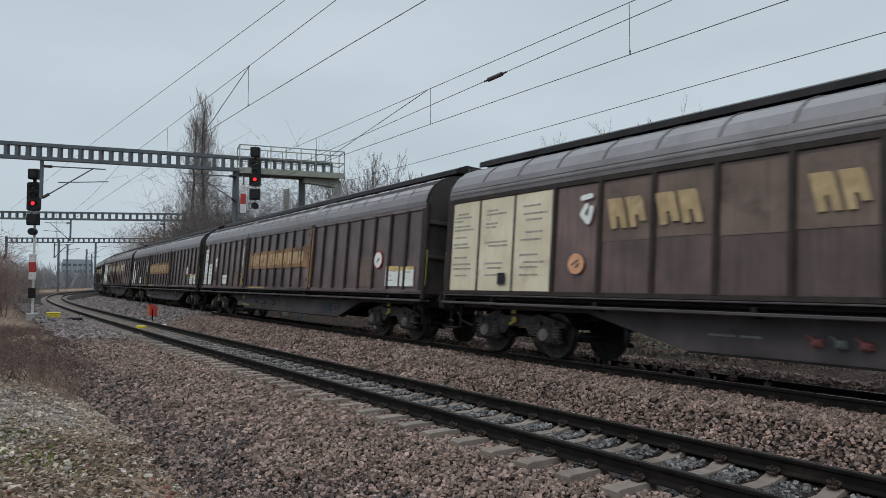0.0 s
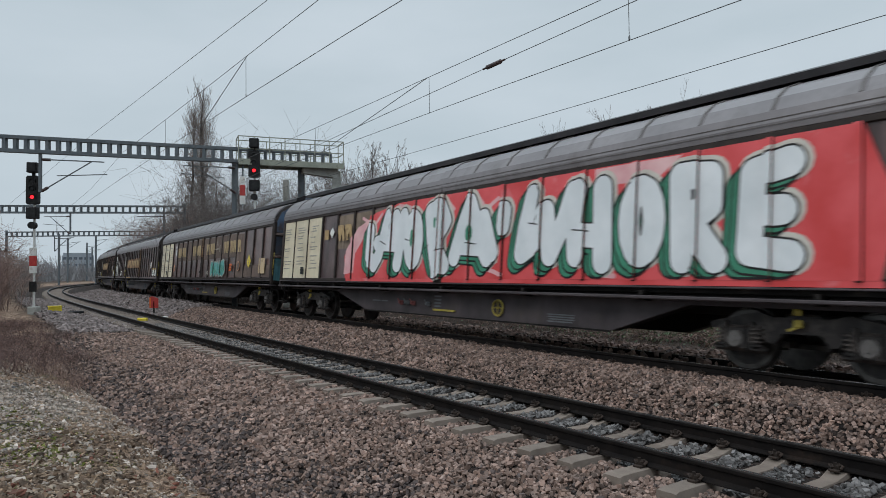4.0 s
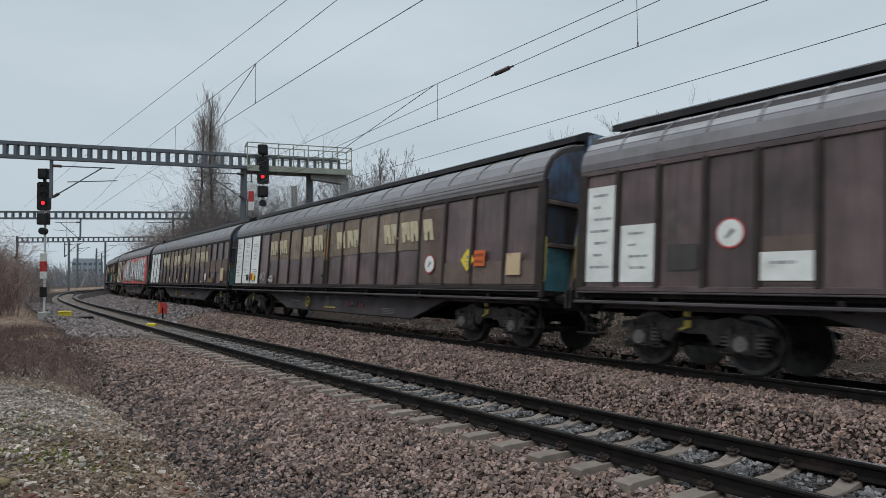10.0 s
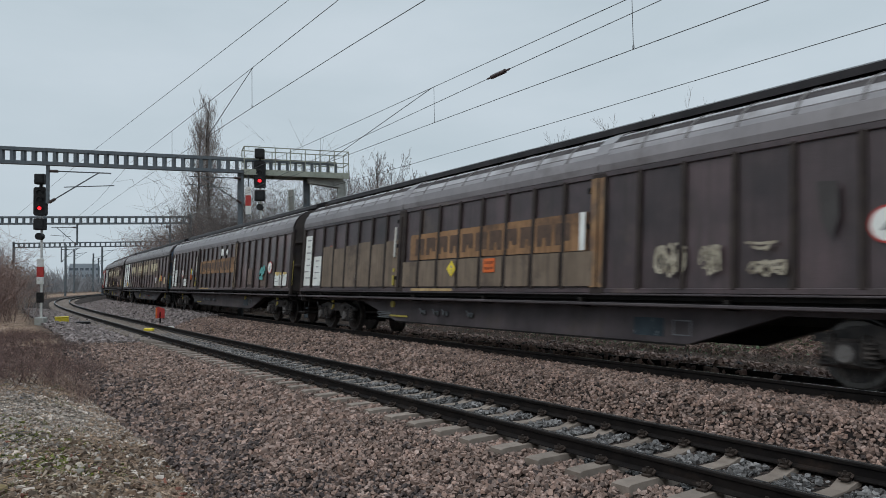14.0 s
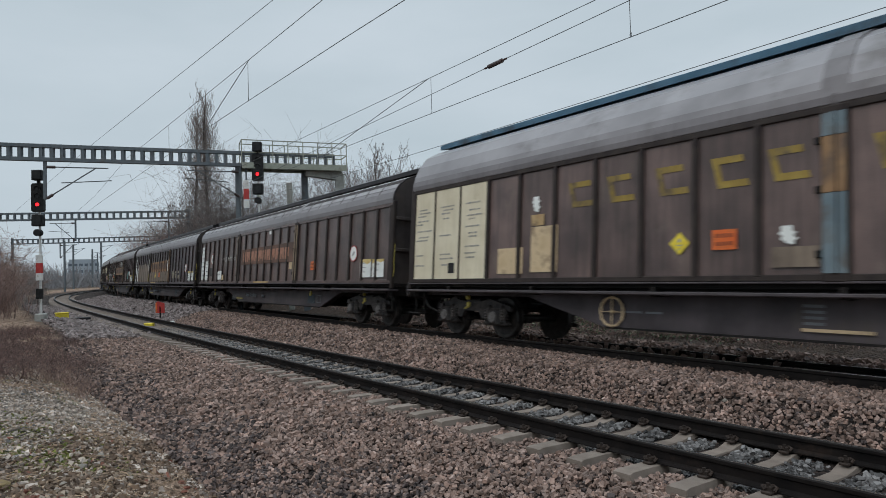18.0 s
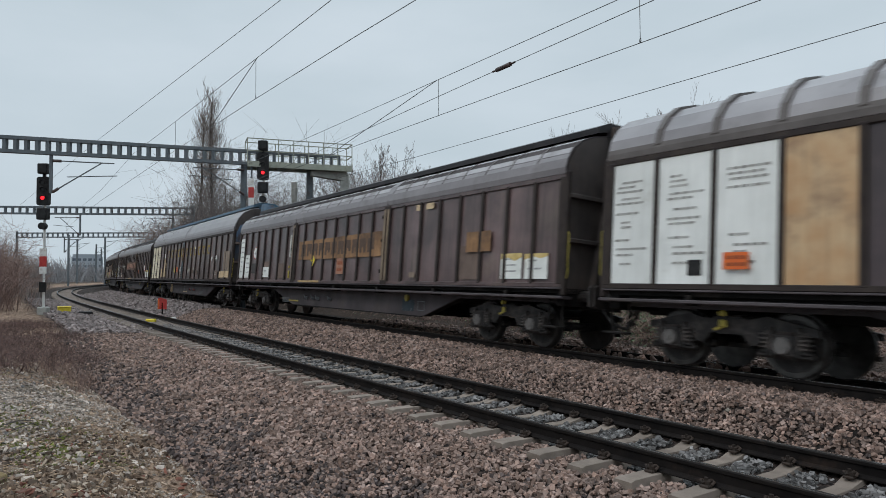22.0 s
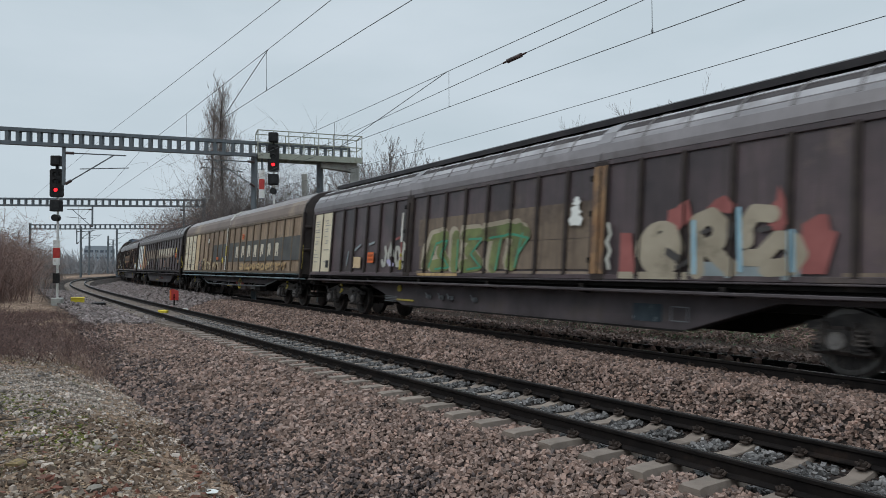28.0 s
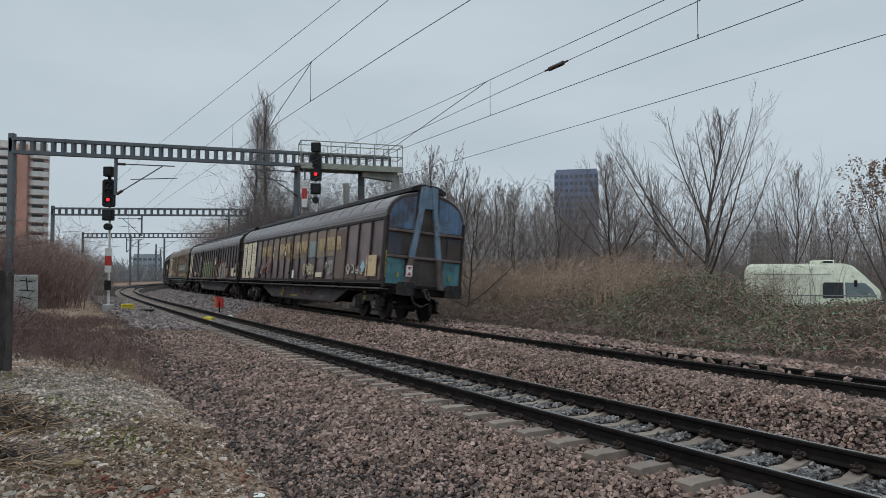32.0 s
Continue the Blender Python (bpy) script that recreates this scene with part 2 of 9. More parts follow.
# ================= materials =================
def surface(name, c1, c2, scale=3.0, rough=0.7, metal=0.0, bump=0.0, bump_scale=40.0, stain=None, stain_scale=1.2, stain_at=0.58,
            vary=0.0, streak=0.0, island=0.0, emit=0.0, rough2=None, detail=6.0, spec=0.35):
    """Two tones mixed by noise, stains at a larger scale, grain in relief, and a change from piece to piece."""
    m = bpy.data.materials.new(name)
    m.use_nodes = True
    nt = m.node_tree
    n, l = nt.nodes, nt.links
    b = n["Principled BSDF"]
    tc = n.new("ShaderNodeTexCoord")
    no = n.new("ShaderNodeTexNoise")
    no.inputs["Scale"].default_value, no.inputs["Detail"].default_value = scale, detail
    vec = tc.outputs["Object"]
    if vary:
        oi = n.new("ShaderNodeObjectInfo")
        off = n.new("ShaderNodeVectorMath")
        off.operation = "ADD"
        mul = n.new("ShaderNodeMath")
        mul.operation = "MULTIPLY"
        mul.inputs[1].default_value = 37.0
        l.new(oi.outputs["Random"], mul.inputs[0])
        l.new(vec, off.inputs[0])
        l.new(mul.outputs[0], off.inputs[1])
        vec = off.outputs[0]
    l.new(vec, no.inputs["Vector"])
    ramp = n.new("ShaderNodeValToRGB")
    ramp.color_ramp.elements[0].position, ramp.color_ramp.elements[1].position = 0.32, 0.68
    ramp.color_ramp.elements[0].color, ramp.color_ramp.elements[1].color = (*c1, 1), (*c2, 1)
    l.new(no.outputs["Fac"], ramp.inputs["Fac"])
    col = ramp.outputs["Color"]

    def blend(fac, a, bcol, mode="MIX"):
        mx = n.new("ShaderNodeMix")
        mx.data_type, mx.blend_type = "RGBA", mode
        if isinstance(fac, float):
            mx.inputs["Factor"].default_value = fac
        else:
            l.new(fac, mx.inputs["Factor"])
        l.new(a, mx.inputs[6])
        if isinstance(bcol, tuple):
            mx.inputs[7].default_value = (*bcol, 1)
        else:
            l.new(bcol, mx.inputs[7])
        return mx.outputs[2]

    if stain is not None:
        sn = n.new("ShaderNodeTexNoise")
        sn.inputs["Scale"].default_value, sn.inputs["Detail"].default_value = stain_scale, 8
        sn.inputs["Roughness"].default_value = 0.65
        l.new(vec, sn.inputs["Vector"])
        sr = n.new("ShaderNodeMapRange")
        sr.inputs["From Min"].default_value, sr.inputs["From Max"].default_value = stain_at - 0.06, stain_at + 0.1
        sr.inputs["To Max"].default_value = 0.85
        l.new(sn.outputs["Fac"], sr.inputs["Value"])
        col = blend(sr.outputs["Result"], col, stain)
    if streak:
        mp = n.new("ShaderNodeMapping")
        mp.inputs["Scale"].default_value = (9.0, 9.0, 0.5)
        l.new(vec, mp.inputs["Vector"])
        st = n.new("ShaderNodeTexNoise")
        st.inputs["Scale"].default_value, st.inputs["Detail"].default_value = 1.6, 5
        l.new(mp.outputs[0], st.inputs["Vector"])
        s2 = n.new("ShaderNodeMapRange")
        s2.inputs["From Min"].default_value, s2.inputs["From Max"].default_value = 0.45, 0.75
        s2.inputs["To Max"].default_value = streak
        l.new(st.outputs["Fac"], s2.inputs["Value"])
        col = blend(s2.outputs["Result"], col, (0.03, 0.024, 0.02))
    if vary:
        hv = n.new("ShaderNodeHueSaturation")
        mr = n.new("ShaderNodeMapRange")
        mr.inputs["To Min"].default_value, mr.inputs["To Max"].default_value = 1 - vary, 1 + vary
        l.new(oi.outputs["Random"], mr.inputs["Value"])
        l.new(mr.outputs["Result"], hv.inputs["Value"])
        l.new(col, hv.inputs["Color"])
        col = hv.outputs["Color"]
    if island:
        ge = n.new("ShaderNodeNewGeometry")
        hv = n.new("ShaderNodeHueSaturation")
        mr = n.new("ShaderNodeMapRange")
        mr.inputs["To Min"].default_value, mr.inputs["To Max"].default_value = 1 - island, 1 + island
        l.new(ge.outputs["Random Per Island"], mr.inputs["Value"])
        l.new(mr.outputs["Result"], hv.inputs["Value"])
        ms = n.new("ShaderNodeMath")
        ms.operation = "FRACT"
        m7 = n.new("ShaderNodeMath")
        m7.operation = "MULTIPLY"
        m7.inputs[1].default_value = 7.13
        l.new(ge.outputs["Random Per Island"], m7.inputs[0])
        l.new(m7.outputs[0], ms.inputs[0])
        mh = n.new("ShaderNodeMapRange")
        mh.inputs["To Min"].default_value, mh.inputs["To Max"].default_value = 0.85, 1.1
        l.new(ms.outputs[0], mh.inputs["Value"])
        l.new(mh.outputs["Result"], hv.inputs["Saturation"])
        l.new(col, hv.inputs["Color"])
        col = hv.outputs["Color"]
    l.new(col, b.inputs["Base Color"])
    b.inputs["Metallic"].default_value = metal
    b.inputs["Specular IOR Level"].default_value = spec if max(c2) > 0.075 else spec * 0.45
    if rough2 is None:
        b.inputs["Roughness"].default_value = rough
    else:
        rr = n.new("ShaderNodeMapRange")
        rr.inputs["To Min"].default_value, rr.inputs["To Max"].default_value = rough, rough2
        l.new(no.outputs["Fac"], rr.inputs["Value"])
        l.new(rr.outputs["Result"], b.inputs["Roughness"])
    if bump:
        bn = n.new("ShaderNodeTexNoise")
        bn.inputs["Scale"].default_value, bn.inputs["Detail"].default_value = bump_scale, 4
        l.new(vec, bn.inputs["Vector"])
        bp = n.new("ShaderNodeBump")
        bp.inputs["Strength"].default_value, bp.inputs["Distance"].default_value = bump, 0.02
        l.new(bn.outputs["Fac"], bp.inputs["Height"])
        l.new(bp.outputs["Normal"], b.inputs["Normal"])
    if emit:
        b.inputs["Emission Color"].default_value = (*c2, 1)
        b.inputs["Emission Strength"].default_value = emit
    return m


M = {}
M["brown"] = surface("brown_wall_paint", (0.070, 0.046, 0.047), (0.164, 0.107, 0.104), 1.3, 0.28, bump=0.15, stain=(0.15, 0.115, 0.092), stain_scale=0.7, stain_at=0.6, vary=0.28, streak=0.6, spec=0.42)
M["brown_c"] = surface("warm_brown_wall_paint", (0.060, 0.041, 0.038), (0.146, 0.097, 0.086), 1.2, 0.34, bump=0.15, stain=(0.14, 0.105, 0.085), stain_scale=0.65, stain_at=0.62, vary=0.25, streak=0.6, spec=0.42)
M["brown_d"] = surface("blackish_brown_wall_paint", (0.036, 0.027, 0.030), (0.084, 0.058, 0.062), 1.2, 0.38, bump=0.15, stain=(0.12, 0.09, 0.072), stain_scale=0.65, stain_at=0.63, vary=0.3, streak=0.65, spec=0.42)
M["brown_b"] = surface("dark_brown_wall_paint", (0.055, 0.038, 0.038), (0.136, 0.090, 0.088), 1.2, 0.28, bump=0.15, stain=(0.14, 0.105, 0.085), stain_scale=0.65, stain_at=0.62, vary=0.3, streak=0.65, spec=0.42)
M["red_brown"] = surface("red_brown_wall_paint", (0.070, 0.045, 0.042), (0.158, 0.100, 0.092), 1.2, 0.28, bump=0.15, stain=(0.14, 0.10, 0.08), stain_scale=0.7, stain_at=0.62, vary=0.24, streak=0.6, spec=0.42)
M["tan_wall"] = surface("tan_wall_paint", (0.215, 0.15, 0.1), (0.325, 0.235, 0.158), 1.2, 0.62, bump=0.15, stain=(0.07, 0.05, 0.035), stain_scale=0.7, vary=0.1, streak=0.5)
M["post"] = surface("dark_steel_post", (0.025, 0.019, 0.019), (0.046, 0.036, 0.031), 4, 0.6, bump=0.1, streak=0.3)
M["tan_post"] = surface("tan_steel_post", (0.10, 0.075, 0.05), (0.15, 0.11, 0.075), 4, 0.6, streak=0.3)
M["patch"] = surface("faded_tan_patch", (0.175, 0.133, 0.1), (0.262, 0.202, 0.152), 1.8, 0.7, stain=(0.075, 0.055, 0.045), stain_scale=1.4, stain_at=0.6, vary=0.12, streak=0.35)
M["patch_low"] = surface("dull_brown_patch", (0.115, 0.081, 0.067), (0.168, 0.121, 0.1), 1.8, 0.7, stain=(0.06, 0.045, 0.04), vary=0.1, streak=0.3)
M["orange_band"] = surface("faded_orange_band", (0.211, 0.112, 0.052), (0.321, 0.178, 0.085), 1.7, 0.7, stain=(0.08, 0.05, 0.035), stain_scale=1.1, stain_at=0.56, streak=0.5)
M["band_brown"] = surface("faded_rust_brown_band", (0.102, 0.055, 0.039), (0.162, 0.089, 0.062), 1.7, 0.7, stain=(0.07, 0.05, 0.04), stain_scale=1.1, stain_at=0.56, streak=0.5)
M["cream"] = surface("cream_panel_paint", (0.56, 0.49, 0.35), (0.68, 0.61, 0.46), 1.5, 0.55, bump=0.08, stain=(0.40, 0.32, 0.21), stain_scale=1.0, stain_at=0.64, vary=0.05, streak=0.12)
M["white"] = surface("white_panel_paint", (0.638, 0.649, 0.627), (0.770, 0.781, 0.759), 1.5, 0.5, bump=0.08, stain=(0.42, 0.40, 0.35), stain_scale=1.0, stain_at=0.66, vary=0.05, streak=0.12)
M["orange_panel"] = surface("peeling_orange_cream_panel", (0.44, 0.26, 0.13), (0.52, 0.37, 0.22), 2.5, 0.6, stain=(0.25, 0.16, 0.1), streak=0.2)
M["label_white"] = surface("white_label_plate", (0.60, 0.61, 0.58), (0.74, 0.75, 0.72), 3, 0.5, stain=(0.4, 0.36, 0.3), stain_scale=2, stain_at=0.66)
M["label_tan"] = surface("yellowed_label_plate", (0.46, 0.34, 0.2), (0.59, 0.45, 0.285), 3, 0.6, stain=(0.2, 0.14, 0.08), stain_scale=3)
M["letter"] = surface("cream_lettering_paint", (0.425, 0.365, 0.230), (0.561, 0.493, 0.340), 5, 0.6, stain=(0.2, 0.155, 0.11), stain_scale=2.4, stain_at=0.66, streak=0.2)
M["letter_orange"] = surface("orange_lettering_paint", (0.36, 0.23, 0.11), (0.50, 0.36, 0.18), 5, 0.6, stain=(0.12, 0.08, 0.05), stain_scale=3, stain_at=0.58, streak=0.3)
M["letter_gold"] = surface("golden_tan_lettering_paint", (0.33, 0.235, 0.12), (0.45, 0.335, 0.185), 5, 0.6, stain=(0.15, 0.1, 0.06), stain_scale=2.4, stain_at=0.64, streak=0.25)
M["letter_dark"] = surface("dark_lettering_paint", (0.06, 0.038, 0.028), (0.10, 0.06, 0.04), 5, 0.65)
M["letter_yellow"] = surface("worn_yellow_lettering_paint", (0.21, 0.14, 0.03), (0.34, 0.24, 0.05), 5, 0.6, stain=(0.07, 0.05, 0.04), stain_scale=2.5, stain_at=0.54)
M["letter_cream"] = surface("cream_white_lettering_paint", (0.46, 0.42, 0.33), (0.6, 0.55, 0.44), 5, 0.6, stain=(0.25, 0.2, 0.15), stain_scale=3, stain_at=0.62)
M["letter_pale"] = surface("pale_lettering_paint", (0.288, 0.259, 0.216), (0.374, 0.346, 0.295), 5, 0.6, stain=(0.2, 0.16, 0.13), stain_scale=3)
M["ink"] = surface("grey_label_print", (0.2, 0.2, 0.2), (0.32, 0.32, 0.32), 8, 0.6)
M["yellow"] = surface("yellow_paint", (0.60, 0.45, 0.03), (0.75, 0.60, 0.06), 6, 0.5, stain=(0.3, 0.2, 0.04), stain_scale=6, stain_at=0.66)
M["yellow_dull"] = surface("dull_yellow_paint", (0.30, 0.24, 0.04), (0.42, 0.34, 0.07), 6, 0.5)
M["orange"] = surface("orange_sticker", (0.55, 0.10, 0.02), (0.68, 0.15, 0.03), 6, 0.5, stain=(0.3, 0.09, 0.03), stain_scale=6)
M["salmon"] = surface("pale_orange_round_sticker", (0.55, 0.26, 0.14), (0.66, 0.36, 0.22), 8, 0.6)
M["salmon_dim"] = surface("faded_salmon_sticker", (0.27, 0.12, 0.075), (0.36, 0.18, 0.115), 6, 0.6, stain=(0.14, 0.09, 0.07), stain_scale=4)
M["red"] = surface("red_paint", (0.36, 0.03, 0.03), (0.46, 0.055, 0.045), 5, 0.5, stain=(0.3, 0.05, 0.04), stain_scale=4)
M["black"] = surface("black_paint", (0.012, 0.012, 0.013), (0.028, 0.027, 0.027), 5, 0.55)
M["roof"] = surface("wet_grey_roof_sheet", (0.165, 0.152, 0.158), (0.255, 0.24, 0.248), 1.2, 0.24, bump=0.05, bump_scale=12, stain=(0.085, 0.07, 0.066), stain_scale=0.8, stain_at=0.6, rough2=0.38, spec=0.6)
M["roof_tan"] = surface("wet_lilac_grey_roof_sheet", (0.19, 0.172, 0.172), (0.27, 0.248, 0.246), 1.0, 0.26, stain=(0.10, 0.075, 0.06), stain_scale=0.8, rough2=0.45)
# Dark sheet and pale strips put the facets' differing sky reflections into colour.
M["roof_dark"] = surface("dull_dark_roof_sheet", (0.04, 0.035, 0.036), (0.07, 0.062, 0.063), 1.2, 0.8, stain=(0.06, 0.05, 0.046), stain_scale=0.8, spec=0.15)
M["roof_stripe"] = surface("sky_sheen_roof_strip", (0.26, 0.25, 0.26), (0.37, 0.36, 0.37), 1.4, 0.3, stain=(0.14, 0.125, 0.12), stain_scale=1.1, stain_at=0.56, rough2=0.45)
# Dark steel tone; on the thin ribs it also paints in their shadow lines.
M["rib"] = surface("dull_roof_rib", (0.075, 0.064, 0.060), (0.115, 0.1, 0.095), 3, 0.5)
M["ridge"] = surface("black_ridge_cap", (0.016, 0.015, 0.016), (0.034, 0.030, 0.032), 2, 0.4)
M["ridge_blue"] = surface("dark_blue_ridge_cap", (0.03, 0.085, 0.135), (0.055, 0.125, 0.19), 2, 0.4, stain=(0.02, 0.02, 0.022))
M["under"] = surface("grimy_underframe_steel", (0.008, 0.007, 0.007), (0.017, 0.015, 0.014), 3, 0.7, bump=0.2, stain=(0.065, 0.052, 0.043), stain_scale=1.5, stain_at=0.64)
M["girder"] = surface("dusty_dark_girder_steel", (0.034, 0.028, 0.031), (0.078, 0.064, 0.069), 1.5, 0.6, bump=0.1, stain=(0.075, 0.06, 0.05), stain_scale=1.2, stain_at=0.62, streak=0.3)
# Brown-grey edge; the steep face's darker horizon reflection is put into its colour.
M["roof_band"] = surface("dull_brown_grey_roof_edge", (0.122, 0.108, 0.112), (0.185, 0.168, 0.173), 1.0, 0.22, stain=(0.075, 0.06, 0.056), stain_scale=0.8, streak=0.2, rough2=0.42, spec=0.6)
M["roof_band_tan"] = surface("patched_brown_and_tan_roof_edge", (0.13, 0.098, 0.082), (0.185, 0.143, 0.12), 0.6, 0.55, stain=(0.30, 0.235, 0.165), stain_scale=0.3, stain_at=0.58)
M["under_blue"] = surface("faded_blue_side_rail", (0.10, 0.16, 0.18), (0.19, 0.26, 0.28), 2, 0.6, stain=(0.07, 0.055, 0.045), stain_scale=1.2, stain_at=0.52)
M["axle_cap"] = surface("dusty_grey_axle_cap", (0.075, 0.07, 0.068), (0.16, 0.15, 0.145), 6, 0.6, bump=0.2, stain=(0.04, 0.034, 0.03), stain_scale=6)
M["bogie"] = surface("oily_bogie_steel", (0.014, 0.013, 0.013), (0.044, 0.038, 0.036), 6, 0.45, bump=0.3, stain=(0.095, 0.08, 0.072), stain_scale=3, stain_at=0.6, spec=0.5)
M["tread"] = surface("worn_wheel_steel", (0.05, 0.047, 0.045), (0.1, 0.095, 0.09), 6, 0.35, metal=0.8)
M["end_blue"] = surface("blue_end_wall_with_rust", (0.06, 0.12, 0.21), (0.13, 0.21, 0.32), 1.2, 0.6, bump=0.1, stain=(0.075, 0.045, 0.036), stain_scale=1.1, stain_at=0.5, streak=0.5)
M["end_teal"] = surface("teal_end_panel", (0.05, 0.15, 0.18), (0.10, 0.24, 0.27), 1.6, 0.6, stain=(0.05, 0.05, 0.045), stain_scale=1.4, stain_at=0.58, streak=0.5)
M["end_mix"] = surface("rusty_blue_end_panel", (0.04, 0.036, 0.036), (0.055, 0.075, 0.11), 0.9, 0.6, stain=(0.08, 0.05, 0.04), stain_scale=1.0, stain_at=0.5, streak=0.4)
M["end_dark"] = surface("dark_end_wall", (0.039, 0.032, 0.031), (0.077, 0.062, 0.056), 2, 0.65, stain=(0.09, 0.06, 0.045), stain_scale=1.3, stain_at=0.62, streak=0.4)
M["end_frame"] = surface("blue_grey_end_frame", (0.12, 0.19, 0.27), (0.2, 0.28, 0.36), 2, 0.6, stain=(0.11, 0.072, 0.055), stain_scale=1.6, stain_at=0.54, streak=0.35)
M["end_rust"] = surface("rusty_end_brace", (0.1, 0.068, 0.058), (0.18, 0.135, 0.12), 2, 0.7, stain=(0.12, 0.16, 0.2), stain_scale=1.8, stain_at=0.6, streak=0.5)
M["door_white"] = surface("off_white_lock_bar", (0.45, 0.44, 0.41), (0.6, 0.59, 0.55), 4, 0.6, stain=(0.2, 0.15, 0.1), stain_scale=4, stain_at=0.55)
M["ballast"] = surface("brown_grey_ballast_stone", (0.145, 0.099, 0.08), (0.275, 0.19, 0.157), 3.0, 0.85, island=0.55, bump=0.35, bump_scale=45, spec=0.3)
# Haze over the farther stones is put into this paler, greyer colour.
M["ballast_grey"] = surface("haze_grey_ballast_stone", (0.15, 0.122, 0.115), (0.25, 0.21, 0.2), 3.0, 0.85, island=0.4, spec=0.3)
M["ballast_blue"] = surface("wet_grey_ballast_stone", (0.07, 0.066, 0.065), (0.165, 0.156, 0.152), 3.0, 0.6, island=0.7)
M["ballast_dark"] = surface("sooty_dark_ballast_stone", (0.045, 0.034, 0.032), (0.105, 0.08, 0.074), 3.0, 0.8, island=0.7, spec=0.3)
M["rubble"] = surface("pale_rubble_stone", (0.22, 0.178, 0.15), (0.46, 0.395, 0.345), 3.0, 0.9, island=0.6, spec=0.2)
M["brick"] = surface("broken_red_brick", (0.13, 0.056, 0.042), (0.215, 0.09, 0.063), 8.0, 0.9, bump=0.4, bump_scale=60, vary=0.2, stain=(0.12, 0.09, 0.07), stain_scale=9, stain_at=0.56, spec=0.2)
M["soil_clod"] = surface("brown_earth_clod", (0.085, 0.058, 0.041), (0.19, 0.134, 0.097), 4.0, 0.95, island=0.5, bump=0.4, bump_scale=50, spec=0.2)
M["concrete"] = surface("weathered_sleeper_concrete", (0.16, 0.128, 0.106), (0.24, 0.195, 0.163), 6, 0.8, bump=0.2, bump_scale=80, stain=(0.14, 0.115, 0.095), stain_scale=3, stain_at=0.6, vary=0.12)
M["rail_side"] = surface("dark_rusty_rail_web", (0.006, 0.005, 0.005), (0.014, 0.011, 0.010), 5, 0.7, bump=0.2, stain=(0.045, 0.03, 0.023), stain_scale=2, stain_at=0.66, spec=0.3)
M["rail_top"] = surface("polished_rail_head", (0.30, 0.30, 0.30), (0.45, 0.45, 0.45), 3, 0.22, metal=0.9)
M["clip"] = surface("rusty_rail_clip", (0.02, 0.016, 0.014), (0.055, 0.038, 0.03), 12, 0.6)
M["galv"] = surface("galvanised_gantry_steel", (0.085, 0.1, 0.112), (0.14, 0.158, 0.172), 2, 0.55, stain=(0.08, 0.075, 0.07), stain_scale=2)
M["platform"] = surface("pale_green_grey_platform_steel", (0.240, 0.252, 0.204), (0.360, 0.372, 0.312), 2, 0.6, stain=(0.11, 0.09, 0.06), stain_scale=2, stain_at=0.6)
M["concrete_grey"] = surface("grey_concrete_post", (0.312, 0.312, 0.288), (0.432, 0.432, 0.402), 2.5, 0.85, stain=(0.17, 0.16, 0.14), stain_scale=1.4)
M["wire"] = surface("dark_copper_wire", (0.085, 0.09, 0.095), (0.12, 0.125, 0.13), 2, 0.5)
M["insul"] = surface("brown_insulator", (0.045, 0.03, 0.028), (0.08, 0.05, 0.045), 3, 0.3)
M["signal_white"] = surface("white_signal_mast_paint", (0.55, 0.55, 0.53), (0.68, 0.68, 0.66), 4, 0.6, stain=(0.4, 0.36, 0.3), stain_scale=4)
M["lamp_red"] = surface("lit_red_signal_lens", (0.8, 0.01, 0.01), (1.0, 0.012, 0.02), 2, 0.3, emit=2.5)
M["lens_dark"] = surface("dark_signal_lens", (0.015, 0.015, 0.016), (0.03, 0.03, 0.03), 4, 0.15)


